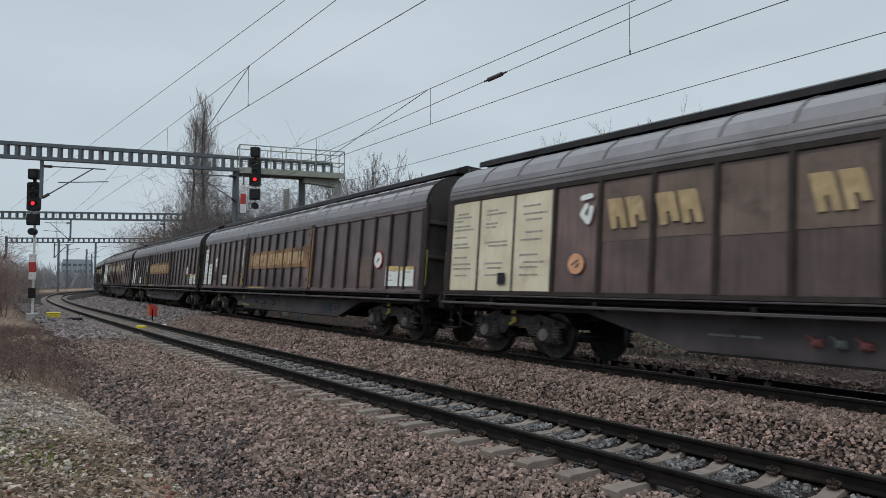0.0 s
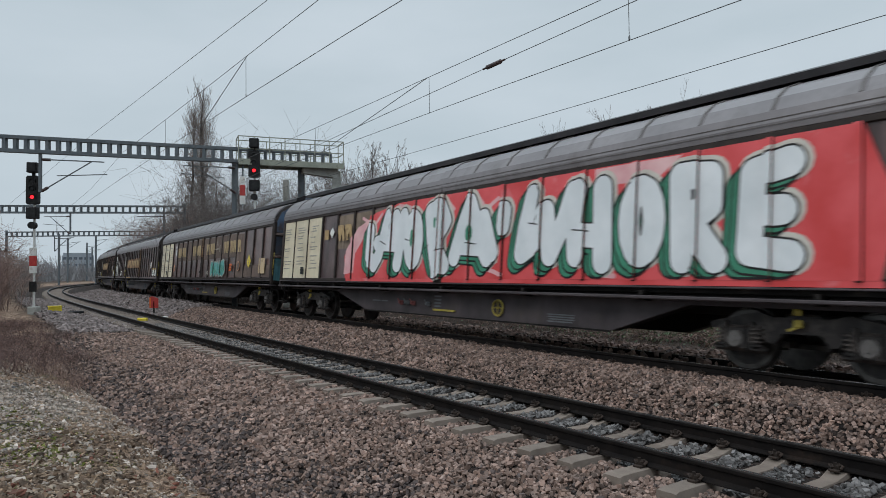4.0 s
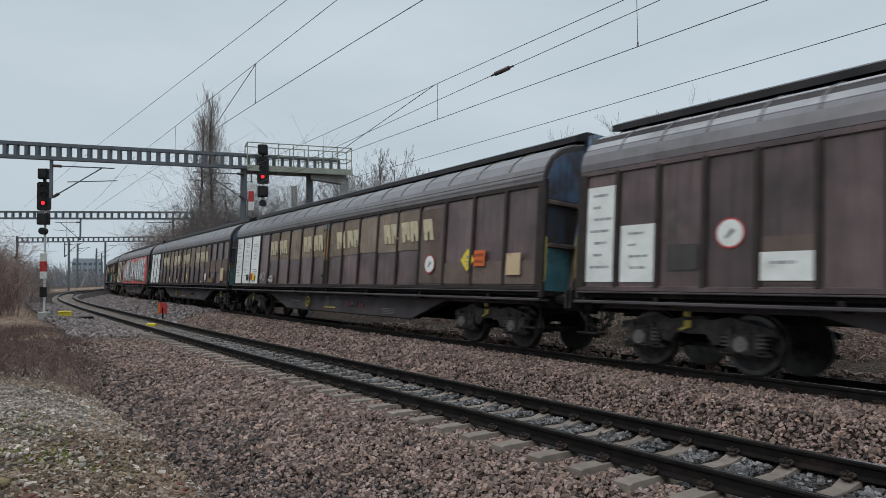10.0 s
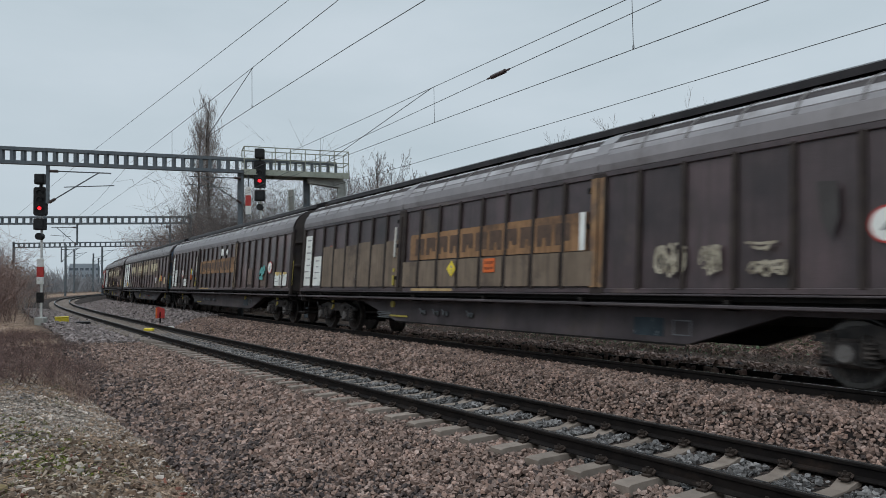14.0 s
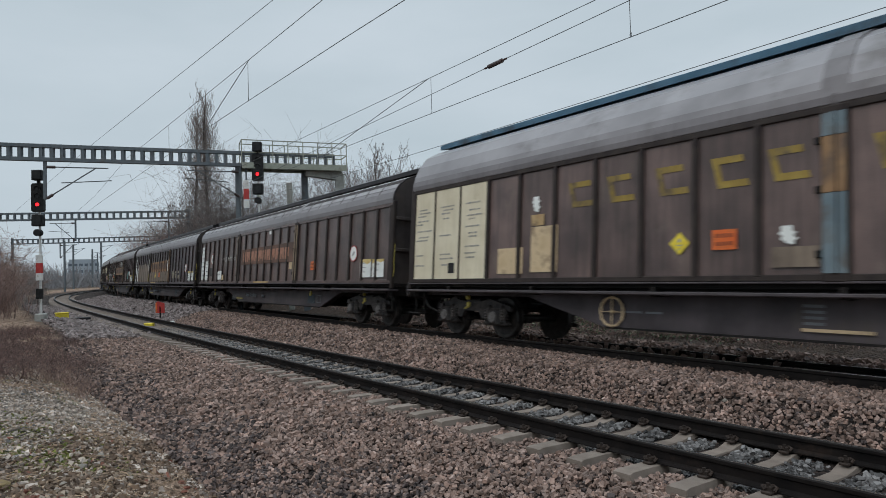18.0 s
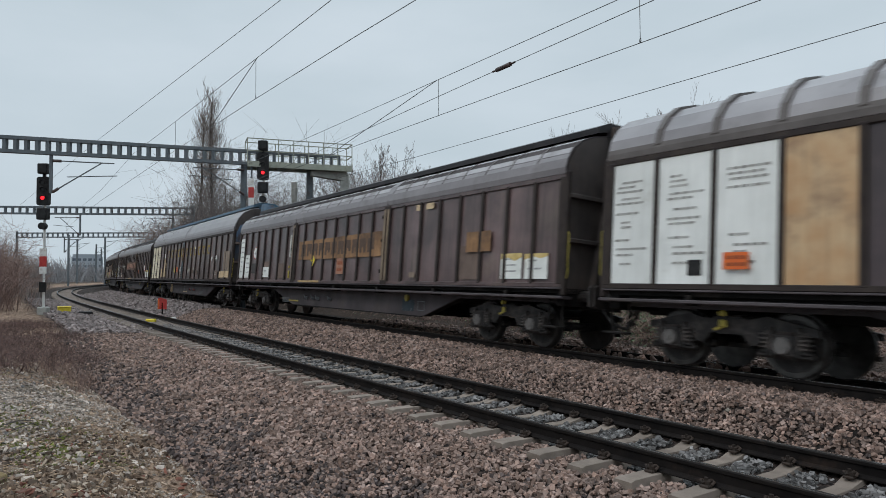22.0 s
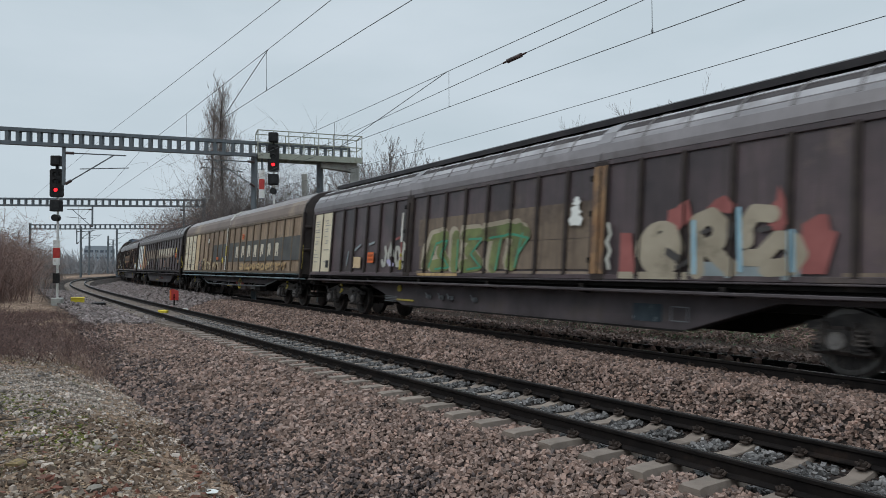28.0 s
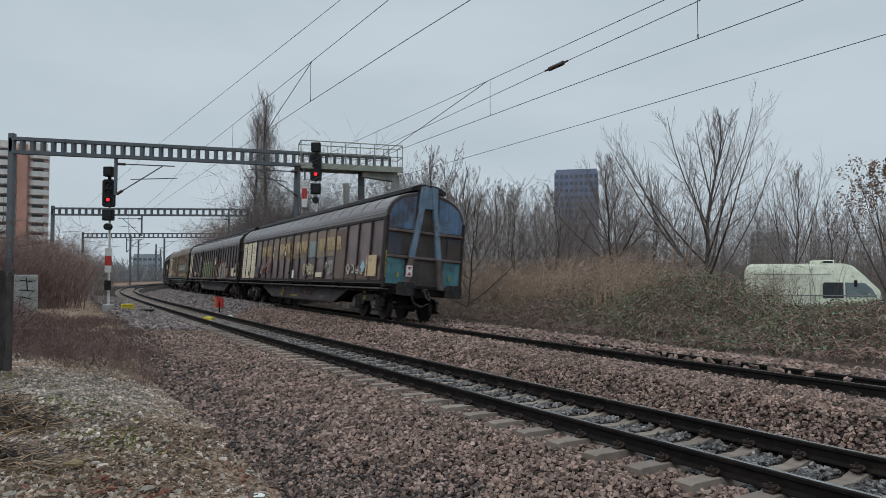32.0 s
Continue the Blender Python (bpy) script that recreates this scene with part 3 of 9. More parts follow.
# ================= ground =================
def ground_material():
    m = bpy.data.materials.new("ground_soil_and_gravel")
    m.use_nodes = True
    n, l = m.node_tree.nodes, m.node_tree.links
    b = n["Principled BSDF"]
    tc = n.new("ShaderNodeTexCoord")

    def noise_tex(scale, detail=6.0, rough=0.6):
        t = n.new("ShaderNodeTexNoise")
        t.inputs["Scale"].default_value, t.inputs["Detail"].default_value, t.inputs["Roughness"].default_value = scale, detail, rough
        l.new(tc.outputs["Object"], t.inputs["Vector"])
        return t.outputs["Fac"]

    def ramp(fac, stops):
        r = n.new("ShaderNodeValToRGB")
        while len(r.color_ramp.elements) < len(stops):
            r.color_ramp.elements.new(0.5)
        for e, (p, c) in zip(r.color_ramp.elements, stops):
            e.position, e.color = p, (*c, 1)
        l.new(fac, r.inputs["Fac"])
        return r.outputs["Color"]

    def mix(fac, a, c):
        x = n.new("ShaderNodeMix")
        x.data_type = "RGBA"
        l.new(fac, x.inputs["Factor"])
        l.new(a, x.inputs[6])
        l.new(c, x.inputs[7])
        return x.outputs[2]

    vc = n.new("ShaderNodeVertexColor")
    vc.layer_name = "zone"
    sep = n.new("ShaderNodeSeparateColor")
    l.new(vc.outputs["Color"], sep.inputs["Color"])
    vo = n.new("ShaderNodeTexVoronoi")
    vo.inputs["Scale"].default_value = 19.0
    l.new(tc.outputs["Object"], vo.inputs["Vector"])
    cell = n.new("ShaderNodeSeparateColor")
    l.new(vo.outputs["Color"], cell.inputs["Color"])
    # Near-black ballast bed: shade of the gaps between stones is in its colour.
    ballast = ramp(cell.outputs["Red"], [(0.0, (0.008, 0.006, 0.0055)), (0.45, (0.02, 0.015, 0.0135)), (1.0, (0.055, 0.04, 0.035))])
    soil = ramp(noise_tex(2.6, 12, 0.75), [(0.32, (0.09, 0.058, 0.042)), (0.47, (0.2, 0.137, 0.1)), (0.58, (0.29, 0.212, 0.16)), (0.7, (0.4, 0.32, 0.255))])
    gravel = ramp(cell.outputs["Green"], [(0.0, (0.07, 0.06, 0.05)), (0.4, (0.175, 0.15, 0.13)), (0.8, (0.285, 0.252, 0.222)), (1.0, (0.42, 0.385, 0.345))])
    grass = ramp(noise_tex(22.0, 8, 0.75), [(0.3, (0.055, 0.06, 0.018)), (0.5, (0.12, 0.125, 0.038)), (0.72, (0.2, 0.19, 0.075))])
    leafy = ramp(noise_tex(5.0, 10, 0.75), [(0.3, (0.03, 0.022, 0.018)), (0.55, (0.075, 0.052, 0.04)), (0.75, (0.12, 0.085, 0.06))])
    ragged = noise_tex(7.0, 8, 0.75)

    def torn(fac):
        """Breaks a soft zone into patches with ragged edges."""
        x = n.new("ShaderNodeMath")
        x.operation = "MULTIPLY_ADD"
        x.inputs[1].default_value, x.inputs[2].default_value = 2.2, -1.1
        l.new(ragged, x.inputs[0])
        y = n.new("ShaderNodeMath")
        y.operation = "ADD"
        l.new(x.outputs[0], y.inputs[0])
        l.new(fac, y.inputs[1])
        z = n.new("ShaderNodeMapRange")
        z.inputs["From Min"].default_value, z.inputs["From Max"].default_value = 0.38, 0.62
        l.new(y.outputs[0], z.inputs["Value"])
        return z.outputs["Result"]

    col = mix(torn(vc.outputs["Alpha"]), soil, gravel)
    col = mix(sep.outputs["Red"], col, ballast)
    grain = ramp(noise_tex(34.0, 6, 0.8), [(0.36, (0.3, 0.275, 0.26)), (0.5, (1.1, 1.07, 1.03)), (0.64, (1.95, 1.88, 1.8))])
    worn = n.new("ShaderNodeMix")
    worn.data_type, worn.blend_type = "RGBA", "MULTIPLY"
    worn.inputs["Factor"].default_value = 1.0
    l.new(col, worn.inputs[6])
    l.new(grain, worn.inputs[7])
    col = mix(torn(sep.outputs["Green"]), worn.outputs[2], grass)
    col = mix(sep.outputs["Blue"], col, leafy)
    l.new(col, b.inputs["Base Color"])
    b.inputs["Roughness"].default_value = 0.9
    b.inputs["Specular IOR Level"].default_value = 0.25
    bp = n.new("ShaderNodeBump")
    bp.inputs["Strength"].default_value, bp.inputs["Distance"].default_value = 1.0, 0.05
    l.new(vo.outputs["Distance"], bp.inputs["Height"])
    bp.invert = True
    l.new(bp.outputs["Normal"], b.inputs["Normal"])
    return m


def axis_steps(spans):
    out = []
    for a, b, st in spans:
        out.append(np.arange(a, b, st))
    return np.concatenate(out + [[spans[-1][1]]])


gx = axis_steps([(-4000, -400, 600), (-400, -60, 40), (-60, -6, 3), (-6, 24, 0.16), (24, 60, 0.5), (60, 160, 2), (160, 400, 12), (400, 1000, 60), (1000, 4000, 500)])
gy = axis_steps([(-4000, -1000, 500), (-1000, -200, 60), (-200, -60, 8), (-60, -14, 1), (-14, 14, 0.16), (14, 36, 0.5), (36, 100, 2), (100, 300, 12), (300, 4000, 400)])
GX, GY = np.meshgrid(gx, gy, indexing="ij")
gz = ground_z(GX.ravel(), GY.ravel())
nx, ny = len(gx), len(gy)
idx = np.arange(nx * ny).reshape(nx, ny)
quads = np.stack([idx[:-1, :-1].ravel(), idx[1:, :-1].ravel(), idx[1:, 1:].ravel(), idx[:-1, 1:].ravel()], 1)
ground_me = raw_mesh("ground", np.stack([GX.ravel(), GY.ravel(), gz], 1), quads, ground_material(), smooth=True)
zs, zd = plan(GX.ravel(), GY.ravel())
zo = np.interp(zs, S_AX, OFF2)
patchy = 0.25 * swell(GX.ravel(), GY.ravel(), 1.3, 4)
zone = np.zeros((nx * ny, 4), np.float32)
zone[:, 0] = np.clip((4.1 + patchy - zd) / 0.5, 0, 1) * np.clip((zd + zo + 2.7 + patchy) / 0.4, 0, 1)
def patches(spots):
    """Soft round patches (x, y, radius along, radius across, strength) on the ground."""
    v = np.zeros(nx * ny)
    for px, py, rx, ry, k in spots:
        v = np.maximum(v, k * np.exp(-((GX.ravel() - px) / rx) ** 2 - ((GY.ravel() - py) / ry) ** 2))
    return v


bank = np.clip((zd - 4.1) / 0.5, 0, 1)
zone[:, 1] = bank * np.maximum(patches([(7.75, 3.75, 0.45, 0.75, 0.95), (8.7, 4.5, 0.4, 0.6, 0.75), (9.1, 5.5, 0.45, 0.5, 0.7), (13.6, 8.3, 0.9, 0.6, 0.5), (6.2, 3.6, 0.2, 0.25, 0.9), (11.5, 7.4, 1.2, 0.3, 0.5)]),
                               np.clip(swell(GX.ravel(), GY.ravel(), 2.2, 7) * 2.0 - 1.2, 0, 0.4))
zone[:, 2] = np.maximum(np.clip((-zd - zo - 2.6 - patchy) / 0.5, 0, 1), np.clip((zd - 7 - patchy * 3) / 3, 0, 1) * np.clip((zs - 14) / 4, 0, 1))
zone[:, 3] = bank * np.maximum(patches([(10.6, 5.9, 2.2, 1.5, 1.05), (8.3, 4.6, 0.8, 1.2, 0.75), (6.0, 4.4, 0.9, 0.9, 0.8), (15.5, 9.3, 2.0, 1.0, 0.8), (5.6, 2.4, 0.5, 0.5, 0.55)]), 0.12)
layer = ground_me.color_attributes.new("zone", "FLOAT_COLOR", "POINT")
layer.data.foreach_set("color", zone.ravel())
tagged(new("ground", ground_me), "brown gravelly ground with dirt, thin grass and leaf litter", "ground", kind="structure")


# ================= loose stones =================
def stones(name, pts, size, material, label, category, flat=0.8, seed=3, tilt=0.42):
    """Angular eight-cornered stones, turned at random, in one mesh."""
    r = np.random.RandomState(seed)
    n = len(pts)
    cube = np.array([(x, y, z) for x in (-1, 1) for y in (-1, 1) for z in (-1, 1)], float)
    v = cube[None] * r.uniform(0.56, 1.0, (n, 8, 3)) * np.array([1.15, 0.8, flat * 0.8])
    a = r.normal(size=(n, 4)) * np.array([1.0, tilt, tilt, 1.0])
    a /= np.linalg.norm(a, axis=1)[:, None]
    w, x, y, z = a.T
    rot = np.stack([1 - 2 * (y * y + z * z), 2 * (x * y - z * w), 2 * (x * z + y * w), 2 * (x * y + z * w), 1 - 2 * (x * x + z * z), 2 * (y * z - x * w),
                    2 * (x * z - y * w), 2 * (y * z + x * w), 1 - 2 * (x * x + y * y)], 1).reshape(n, 3, 3)
    v = np.einsum("nij,nkj->nki", rot, v) * np.asarray(size).reshape(-1, 1, 1) + np.asarray(pts)[:, None]
    f = np.array([(0, 1, 3, 2), (4, 6, 7, 5), (0, 4, 5, 1), (2, 3, 7, 6), (0, 2, 6, 4), (1, 5, 7, 3)])
    faces = (f[None] + 8 * np.arange(n)[:, None, None]).reshape(-1, 4)
    ob = new(name, raw_mesh(name, v.reshape(-1, 3), faces, material))
    return tagged(ob, label, category, kind="stuff")


def scatter(n, s0, s1, d0, d1, seed, bias=1.0):
    """Points of the ground in a stretch of the line; bias over 1 crowds them towards s0."""
    r = np.random.RandomState(seed)
    s = s0 + (s1 - s0) * r.uniform(size=n) ** bias
    d = r.uniform(d0, d1, n)
    x, y, _ = along(s, d)
    return s, d, x, y


def clear_of_track(s, d):
    o = np.interp(s, S_AX, OFF2)
    ok = np.ones(len(s), bool)
    for c in (0.0, -o):
        for rail in (-GAUGE / 2, GAUGE / 2):
            ok &= abs(d - c - rail) > 0.10
    on_sleeper = (abs(((s - 0.557 + 0.3) % 0.6) - 0.3) < 0.16) & (abs(d) < 1.34)
    return ok & ~on_sleeper


for tag_seed, (cnt, s0, s1, d0, d1, z_up, sz, bias) in enumerate([
        (29000, 1.5, 13, 0.85, 4.1, 0.0, 0.0255, 1.0), (24000, 13, 30, 0.85, 4.1, 0.0, 0.035, 1.2), (26000, 3, 16, -3.4, -0.85, 0.0, 0.0255, 1.0),
        (27000, 16, 38, -4.0, -0.85, 0.0, 0.035, 1.2), (9000, 5, 26, -6.9, -4.6, 0.0, 0.052, 1.0), (14000, 30, 70, 0.85, 3.6, 0.0, 0.066, 1.2), (16000, 38, 85, -4.2, -0.85, 0.0, 0.075, 1.2)]):
    s, d, x, y = scatter(cnt, s0, s1, d0, d1, 10 + tag_seed, bias)
    ok = clear_of_track(s, d)
    s, d, x, y = s[ok], d[ok], x[ok], y[ok]
    r = np.random.RandomState(50 + tag_seed)
    size = sz * r.uniform(0.6, 1.25, len(s))
    z = ground_z(x, y) + size * r.uniform(0.1, 1.5, len(s))
    sooty = (d > 3.0 + 0.7 * swell(x, y, 2.6, 21)) & (r.uniform(size=len(s)) < 0.42) & (s < 30)
    sooty |= r.uniform(size=len(s)) < 0.07
    pts = np.stack([x, y, z], 1)
    hazed = s0 >= 30
    stones("ballast_stones", pts[~sooty], size[~sooty], M["ballast_grey" if hazed else "ballast"], "haze-grey crushed stone ballast along the curve" if hazed else "brown-grey crushed stone ballast along the tracks", "ballast", flat=1.0, seed=60 + tag_seed)
    stones("ballast_stones", pts[sooty], size[sooty], M["ballast_dark"], "dark sooty ballast stones among the brown ones", "ballast", seed=160 + tag_seed)
s, d, x, y = scatter(24000, 2, 34, -0.68, 0.68, 31, 1.1)
ok = clear_of_track(s, d)
s, d, x, y = s[ok], d[ok], x[ok], y[ok]
size = 0.029 * np.random.RandomState(5).uniform(0.6, 1.25, len(s))
stones("ballast_stones", np.stack([x, y, ground_z(x, y) + size * np.random.RandomState(7).uniform(0.2, 1.1, len(s))], 1), size, M["ballast_blue"], "wet blue-grey ballast stones between the rails", "ballast", seed=71)
s, d, x, y = scatter(60000, 0, 26, 3.7, 9.2, 37, 1.1)
clump = swell(x, y, 1.6, 9) + 0.5 * swell(x, y, 0.5, 8) + 1.2 * np.exp(-((x - 10.6) / 2.2) ** 2 - ((y - 5.9) / 1.8) ** 2)
keep = clump > 0.25
s, d, x, y = s[keep], d[keep], x[keep], y[keep]
size = 0.017 * np.random.RandomState(6).uniform(0.35, 1.4, len(s)) ** 1.7
stones("rubble_stones", np.stack([x, y, ground_z(x, y) + size * 0.1], 1), size, M["rubble"], "pale grey gravel and rubble on bare soil", "gravel", flat=0.5, seed=72)
for k, (cnt, sz, key, what) in enumerate([(850, 0.05, "rubble", "broken pale stone slabs and rubble on brown soil"), (240, 0.045, "brick", "broken red brick bits in the soil"), (1500, 0.034, "soil_clod", "dark brown clods of earth")]):
    r = np.random.RandomState(90 + k)
    x, y = r.uniform(4.2, 9.5, cnt), r.normal(3.0, 1.25, cnt)
    s, d = plan(x, y)
    keep = (d > 3.75 if k != 2 else d > 3.9) & (swell(x, y, 1.1, 12 + k) > -0.25)
    x, y = x[keep], y[keep]
    size = sz * r.uniform(0.3, 1.0, len(x)) ** 1.5
    stones("rubble_stones", np.stack([x, y, ground_z(x, y) + size * 0.12], 1), size, M[key], what, "rubble", flat=0.5, seed=95 + k)


M["moss"] = surface("yellow_green_moss", (0.075, 0.088, 0.02), (0.16, 0.165, 0.05), 9.0, 0.95, island=0.4, spec=0.15)
M["white_rubble"] = surface("whitish_mortar_rubble", (0.19, 0.15, 0.115), (0.4, 0.33, 0.262), 4.0, 0.9, island=0.4, bump=0.4, bump_scale=50, spec=0.2)
M["litter"] = surface("dead_leaf_litter", (0.13, 0.085, 0.055), (0.31, 0.22, 0.15), 3.0, 0.85, island=0.6, spec=0.2)


def bank_bits(n, spots_, seed, keep_d=3.6):
    """Points round spots (x, y, spread along, spread across) of the bank."""
    r = np.random.RandomState(seed)
    k = r.randint(len(spots_), size=n)
    sp = np.array(spots_)[k]
    x, y = r.normal(sp[:, 0], sp[:, 2]), r.normal(sp[:, 1], sp[:, 3])
    ok = plan(x, y)[1] > keep_d
    return x[ok], y[ok], r


for cnt, spots_, low, high, key, what, flat, seed in (
        (1000, [(6.0, 2.4, 0.35, 0.35), (6.3, 3.0, 0.4, 0.4), (5.5, 2.6, 0.35, 0.5), (6.9, 3.3, 0.5, 0.5), (5.2, 3.3, 0.3, 0.4)], 0.006, 0.042, "white_rubble", "whitish lumps of mortar and stone on the soil", 0.6, 141),
        (260, [(5.7, 2.7, 0.3, 0.35), (5.4, 2.2, 0.25, 0.25), (6.4, 1.8, 0.3, 0.12)], 0.006, 0.045, "brick", "crumbled red brick on the soil", 0.7, 142),
        (9000, [(9.5, 5.3, 1.2, 0.8), (8.3, 4.6, 0.7, 0.6), (11.5, 6.4, 1.5, 0.9), (6.1, 4.3, 0.5, 0.5), (14.0, 8.4, 1.5, 0.8), (16.5, 9.6, 1.4, 0.9)], 0.007, 0.034, "rubble", "pale coarse gravel of the path", 0.6, 143),
        (500, [(9.5, 5.2, 1.3, 0.9), (8.0, 4.4, 0.7, 0.6), (12.0, 6.6, 1.5, 0.9)], 0.006, 0.03, "ballast_blue", "dark wet gravel among the pale", 0.6, 144),
        (3600, [(7.3, 3.1, 0.9, 0.6), (6.2, 3.1, 0.6, 0.5), (8.6, 3.4, 0.9, 0.35), (5.3, 3.0, 0.5, 0.6)], 0.008, 0.04, "soil_clod", "dark clods and crumbs of earth", 0.7, 145),
        (2200, [(7.75, 3.75, 0.3, 0.4), (8.7, 4.5, 0.25, 0.4), (9.0, 5.3, 0.3, 0.3), (7.5, 3.4, 0.2, 0.2)], 0.008, 0.026, "moss", "yellow-green cushions of moss on the gravel", 0.45, 146)):
    x, y, r = bank_bits(cnt, spots_, seed)
    size = low + (high - low) * r.uniform(size=len(x)) ** 3
    stones("rubble_stones" if key != "moss" else "moss", np.stack([x, y, ground_z(x, y) + size * 0.25], 1), size, M[key], what, "rubble" if key != "moss" else "moss", flat=flat, seed=seed + 20)
x, y, r = bank_bits(11000, [(6.6, 3.2, 0.9, 0.7), (5.6, 2.6, 0.5, 0.6), (8.6, 4.0, 1.0, 0.6), (10.5, 5.6, 1.4, 1.0), (13.5, 7.0, 1.6, 0.8)], 151)
n_ = len(x)
a, half_, tilt_ = r.uniform(0, 6.2832, n_), r.uniform(0.012, 0.036, n_), r.uniform(-0.35, 0.35, (n_, 2))
u_ = np.stack([np.cos(a), np.sin(a), tilt_[:, 0]], 1) * half_[:, None]
v_ = np.stack([-np.sin(a), np.cos(a), tilt_[:, 1]], 1) * half_[:, None] * 0.5
c_ = np.stack([x, y, ground_z(x, y) + r.uniform(0.008, 0.02, n_)], 1)
tagged(new("leaf_litter", raw_mesh("leaf_litter", np.stack([c_ - u_, c_ + v_, c_ + u_, c_ - v_], 1).reshape(-1, 3), np.arange(4 * n_).reshape(n_, 4), M["litter"])), "dead brown leaves strewn on the bank", "leaf litter", kind="stuff")


# ================= tracks =================
def sweep(profile, s0, s1, lat, place, step=0.6):
    """A profile (across, up) drawn along a track at a lateral place."""
    ss = np.arange(s0, s1, step)
    n, k = len(ss), len(profile)
    v = np.zeros((n, k, 3))
    for j, (a, h) in enumerate(profile):
        x, y, z = place(ss, lat + a, h)
        v[:, j] = np.stack([x, y, z + 0 * x], 1)
    i = np.arange(n * k).reshape(n, k)
    nxt = np.roll(i, -1, 1)
    f = np.stack([i[:-1].ravel(), nxt[:-1].ravel(), nxt[1:].ravel(), i[1:].ravel()], 1)
    return v.reshape(-1, 3), f


def place1(s, lat, h):
    return along(s, lat, h + CANT1 * lat)


def place2(s, lat, h):
    return along2(s, lat, h)


RAIL = [(-0.036, -0.012), (-0.026, 0.0), (0.026, 0.0), (0.036, -0.012), (0.034, -0.042), (0.010, -0.055), (0.009, -0.135), (0.03, -0.148), (0.075, -0.16), (0.075, -0.172),
        (-0.075, -0.172), (-0.075, -0.16), (-0.03, -0.148), (-0.009, -0.135), (-0.010, -0.055), (-0.034, -0.042)]
HEAD = [(-0.025, -0.003), (-0.025, 0.0035), (0.025, 0.0035), (0.025, -0.003)]
sleeper_shape = Shape()
end_w, mid_w = 0.15, 0.125
prof = [(-1.30, -0.195, 0.10), (-1.24, -0.182, end_w * 0.62), (-0.92, -0.178, end_w * 0.62), (-0.72, -0.176, end_w * 0.62), (-0.48, -0.232, 0.08), (0.48, -0.232, 0.08),
        (0.72, -0.176, end_w * 0.62), (0.92, -0.178, end_w * 0.62), (1.24, -0.182, end_w * 0.62), (1.30, -0.195, 0.10)]
for a, top, hw in prof:
    sleeper_shape.v += [(-hw, a, top - 0.003), (-hw + 0.012, a, top), (hw - 0.012, a, top), (hw, a, top - 0.003), (0.15, a, top - 0.2), (-0.15, a, top - 0.2)]
for i in range(len(prof) - 1):
    for j in range(6):
        sleeper_shape.f.append((i * 6 + j, i * 6 + (j + 1) % 6, (i + 1) * 6 + (j + 1) % 6, (i + 1) * 6 + j))
sleeper_shape.f += [tuple(range(6)), tuple(range(len(sleeper_shape.v) - 1, len(sleeper_shape.v) - 7, -1))]
sleeper_shape.m = [0] * len(sleeper_shape.f)
SLEEPER = sleeper_shape.mesh("sleeper", M["concrete"])
clip_shape = Shape()
clip_shape.box(-0.035, 0.035, 0.06, 0.13, -0.16, -0.105, bevel=0.012)
clip_shape.tube([(-0.05, 0.11, -0.15), (-0.055, 0.07, -0.125), (-0.02, 0.055, -0.118), (0.0, 0.10, -0.12), (0.025, 0.14, -0.135), (0.05, 0.12, -0.12), (0.055, 0.07, -0.13)], 0.015, 6)
clip_shape.box(-0.05, 0.05, 0.075, 0.16, -0.178, -0.15, bevel=0.008)
clip_shape.cyl((0, 0.115, -0.16), (0, 0.115, -0.085), 0.019, 0.019, 6)
CLIP = clip_shape.mesh("rail_clip", M["clip"])


def track(name, label, place, s_max):
    t = thing(name, label, "railway track", kind="structure")
    for lat in (-GAUGE / 2, GAUGE / 2):
        v, f = sweep(RAIL, -20, 235, lat, place)
        r = part("rail", raw_mesh("rail", v, f, M["rail_side"]), None, t)
        v, f = sweep(HEAD, -20, 235, lat, place)
        part("rail_head", raw_mesh("rail_head", v, f, M["rail_top"]), None, r, "polished running surface")
    for i in range(int(-4 / 0.6), int(s_max / 0.6)):
        s = 0.557 + 0.6 * i
        p0, p1 = Vector(place(s, -0.5, 0)), Vector(place(s, 0.5, 0))
        left = (p1 - p0).normalized()
        fwd = left.cross(Vector((0, 0, 1))).normalized()
        m = Matrix.Translation((p0 + p1) / 2) @ Matrix((fwd, left, fwd.cross(left))).transposed().to_4x4()
        sl = part("sleeper", SLEEPER, None, t, m=m)
        if 2 < s < 27:
            for lat in (-GAUGE / 2, GAUGE / 2):
                part("rail_clip", CLIP, None, sl, m=Matrix.Translation((0, lat, 0)))
                if s < 16:
                    part("rail_clip", CLIP, None, sl, m=Matrix.Translation((0, lat, 0)) @ Matrix.Rotation(math.pi, 4, "Z"))
    return t


track("near_track", "dark steel rails on weathered concrete sleepers in ballast", place1, 120)
track("far_track", "dark rails on sleepers half buried in ballast", place2, 45)


# ================= freight wagons =================
LOB, HALF, WALL_Y, FLOOR_Z, EAVE_Z = 21.7, 10.25, 1.45, 1.20, 3.36
MESHES = {}


def cached(key, build, material, smooth=False):
    if key not in MESHES:
        MESHES[key] = build().mesh(key[0], material, smooth)
    return MESHES[key]


ROOFS = {  # roof outline from the eave to the ridge: across, up
    "a": [(1.46, 3.36), (1.475, 3.48), (1.43, 3.66), (1.29, 3.88), (1.06, 4.07), (0.76, 4.20), (0.42, 4.27)],
    "c": [(1.46, 3.52), (1.475, 3.62), (1.43, 3.86), (1.31, 4.14), (1.1, 4.42), (0.76, 4.62), (0.42, 4.70)],
    "d": [(1.46, 3.42), (1.46, 3.52), (1.40, 3.78), (1.22, 4.04), (0.95, 4.24), (0.5, 4.38), (0.0, 4.42)],
}


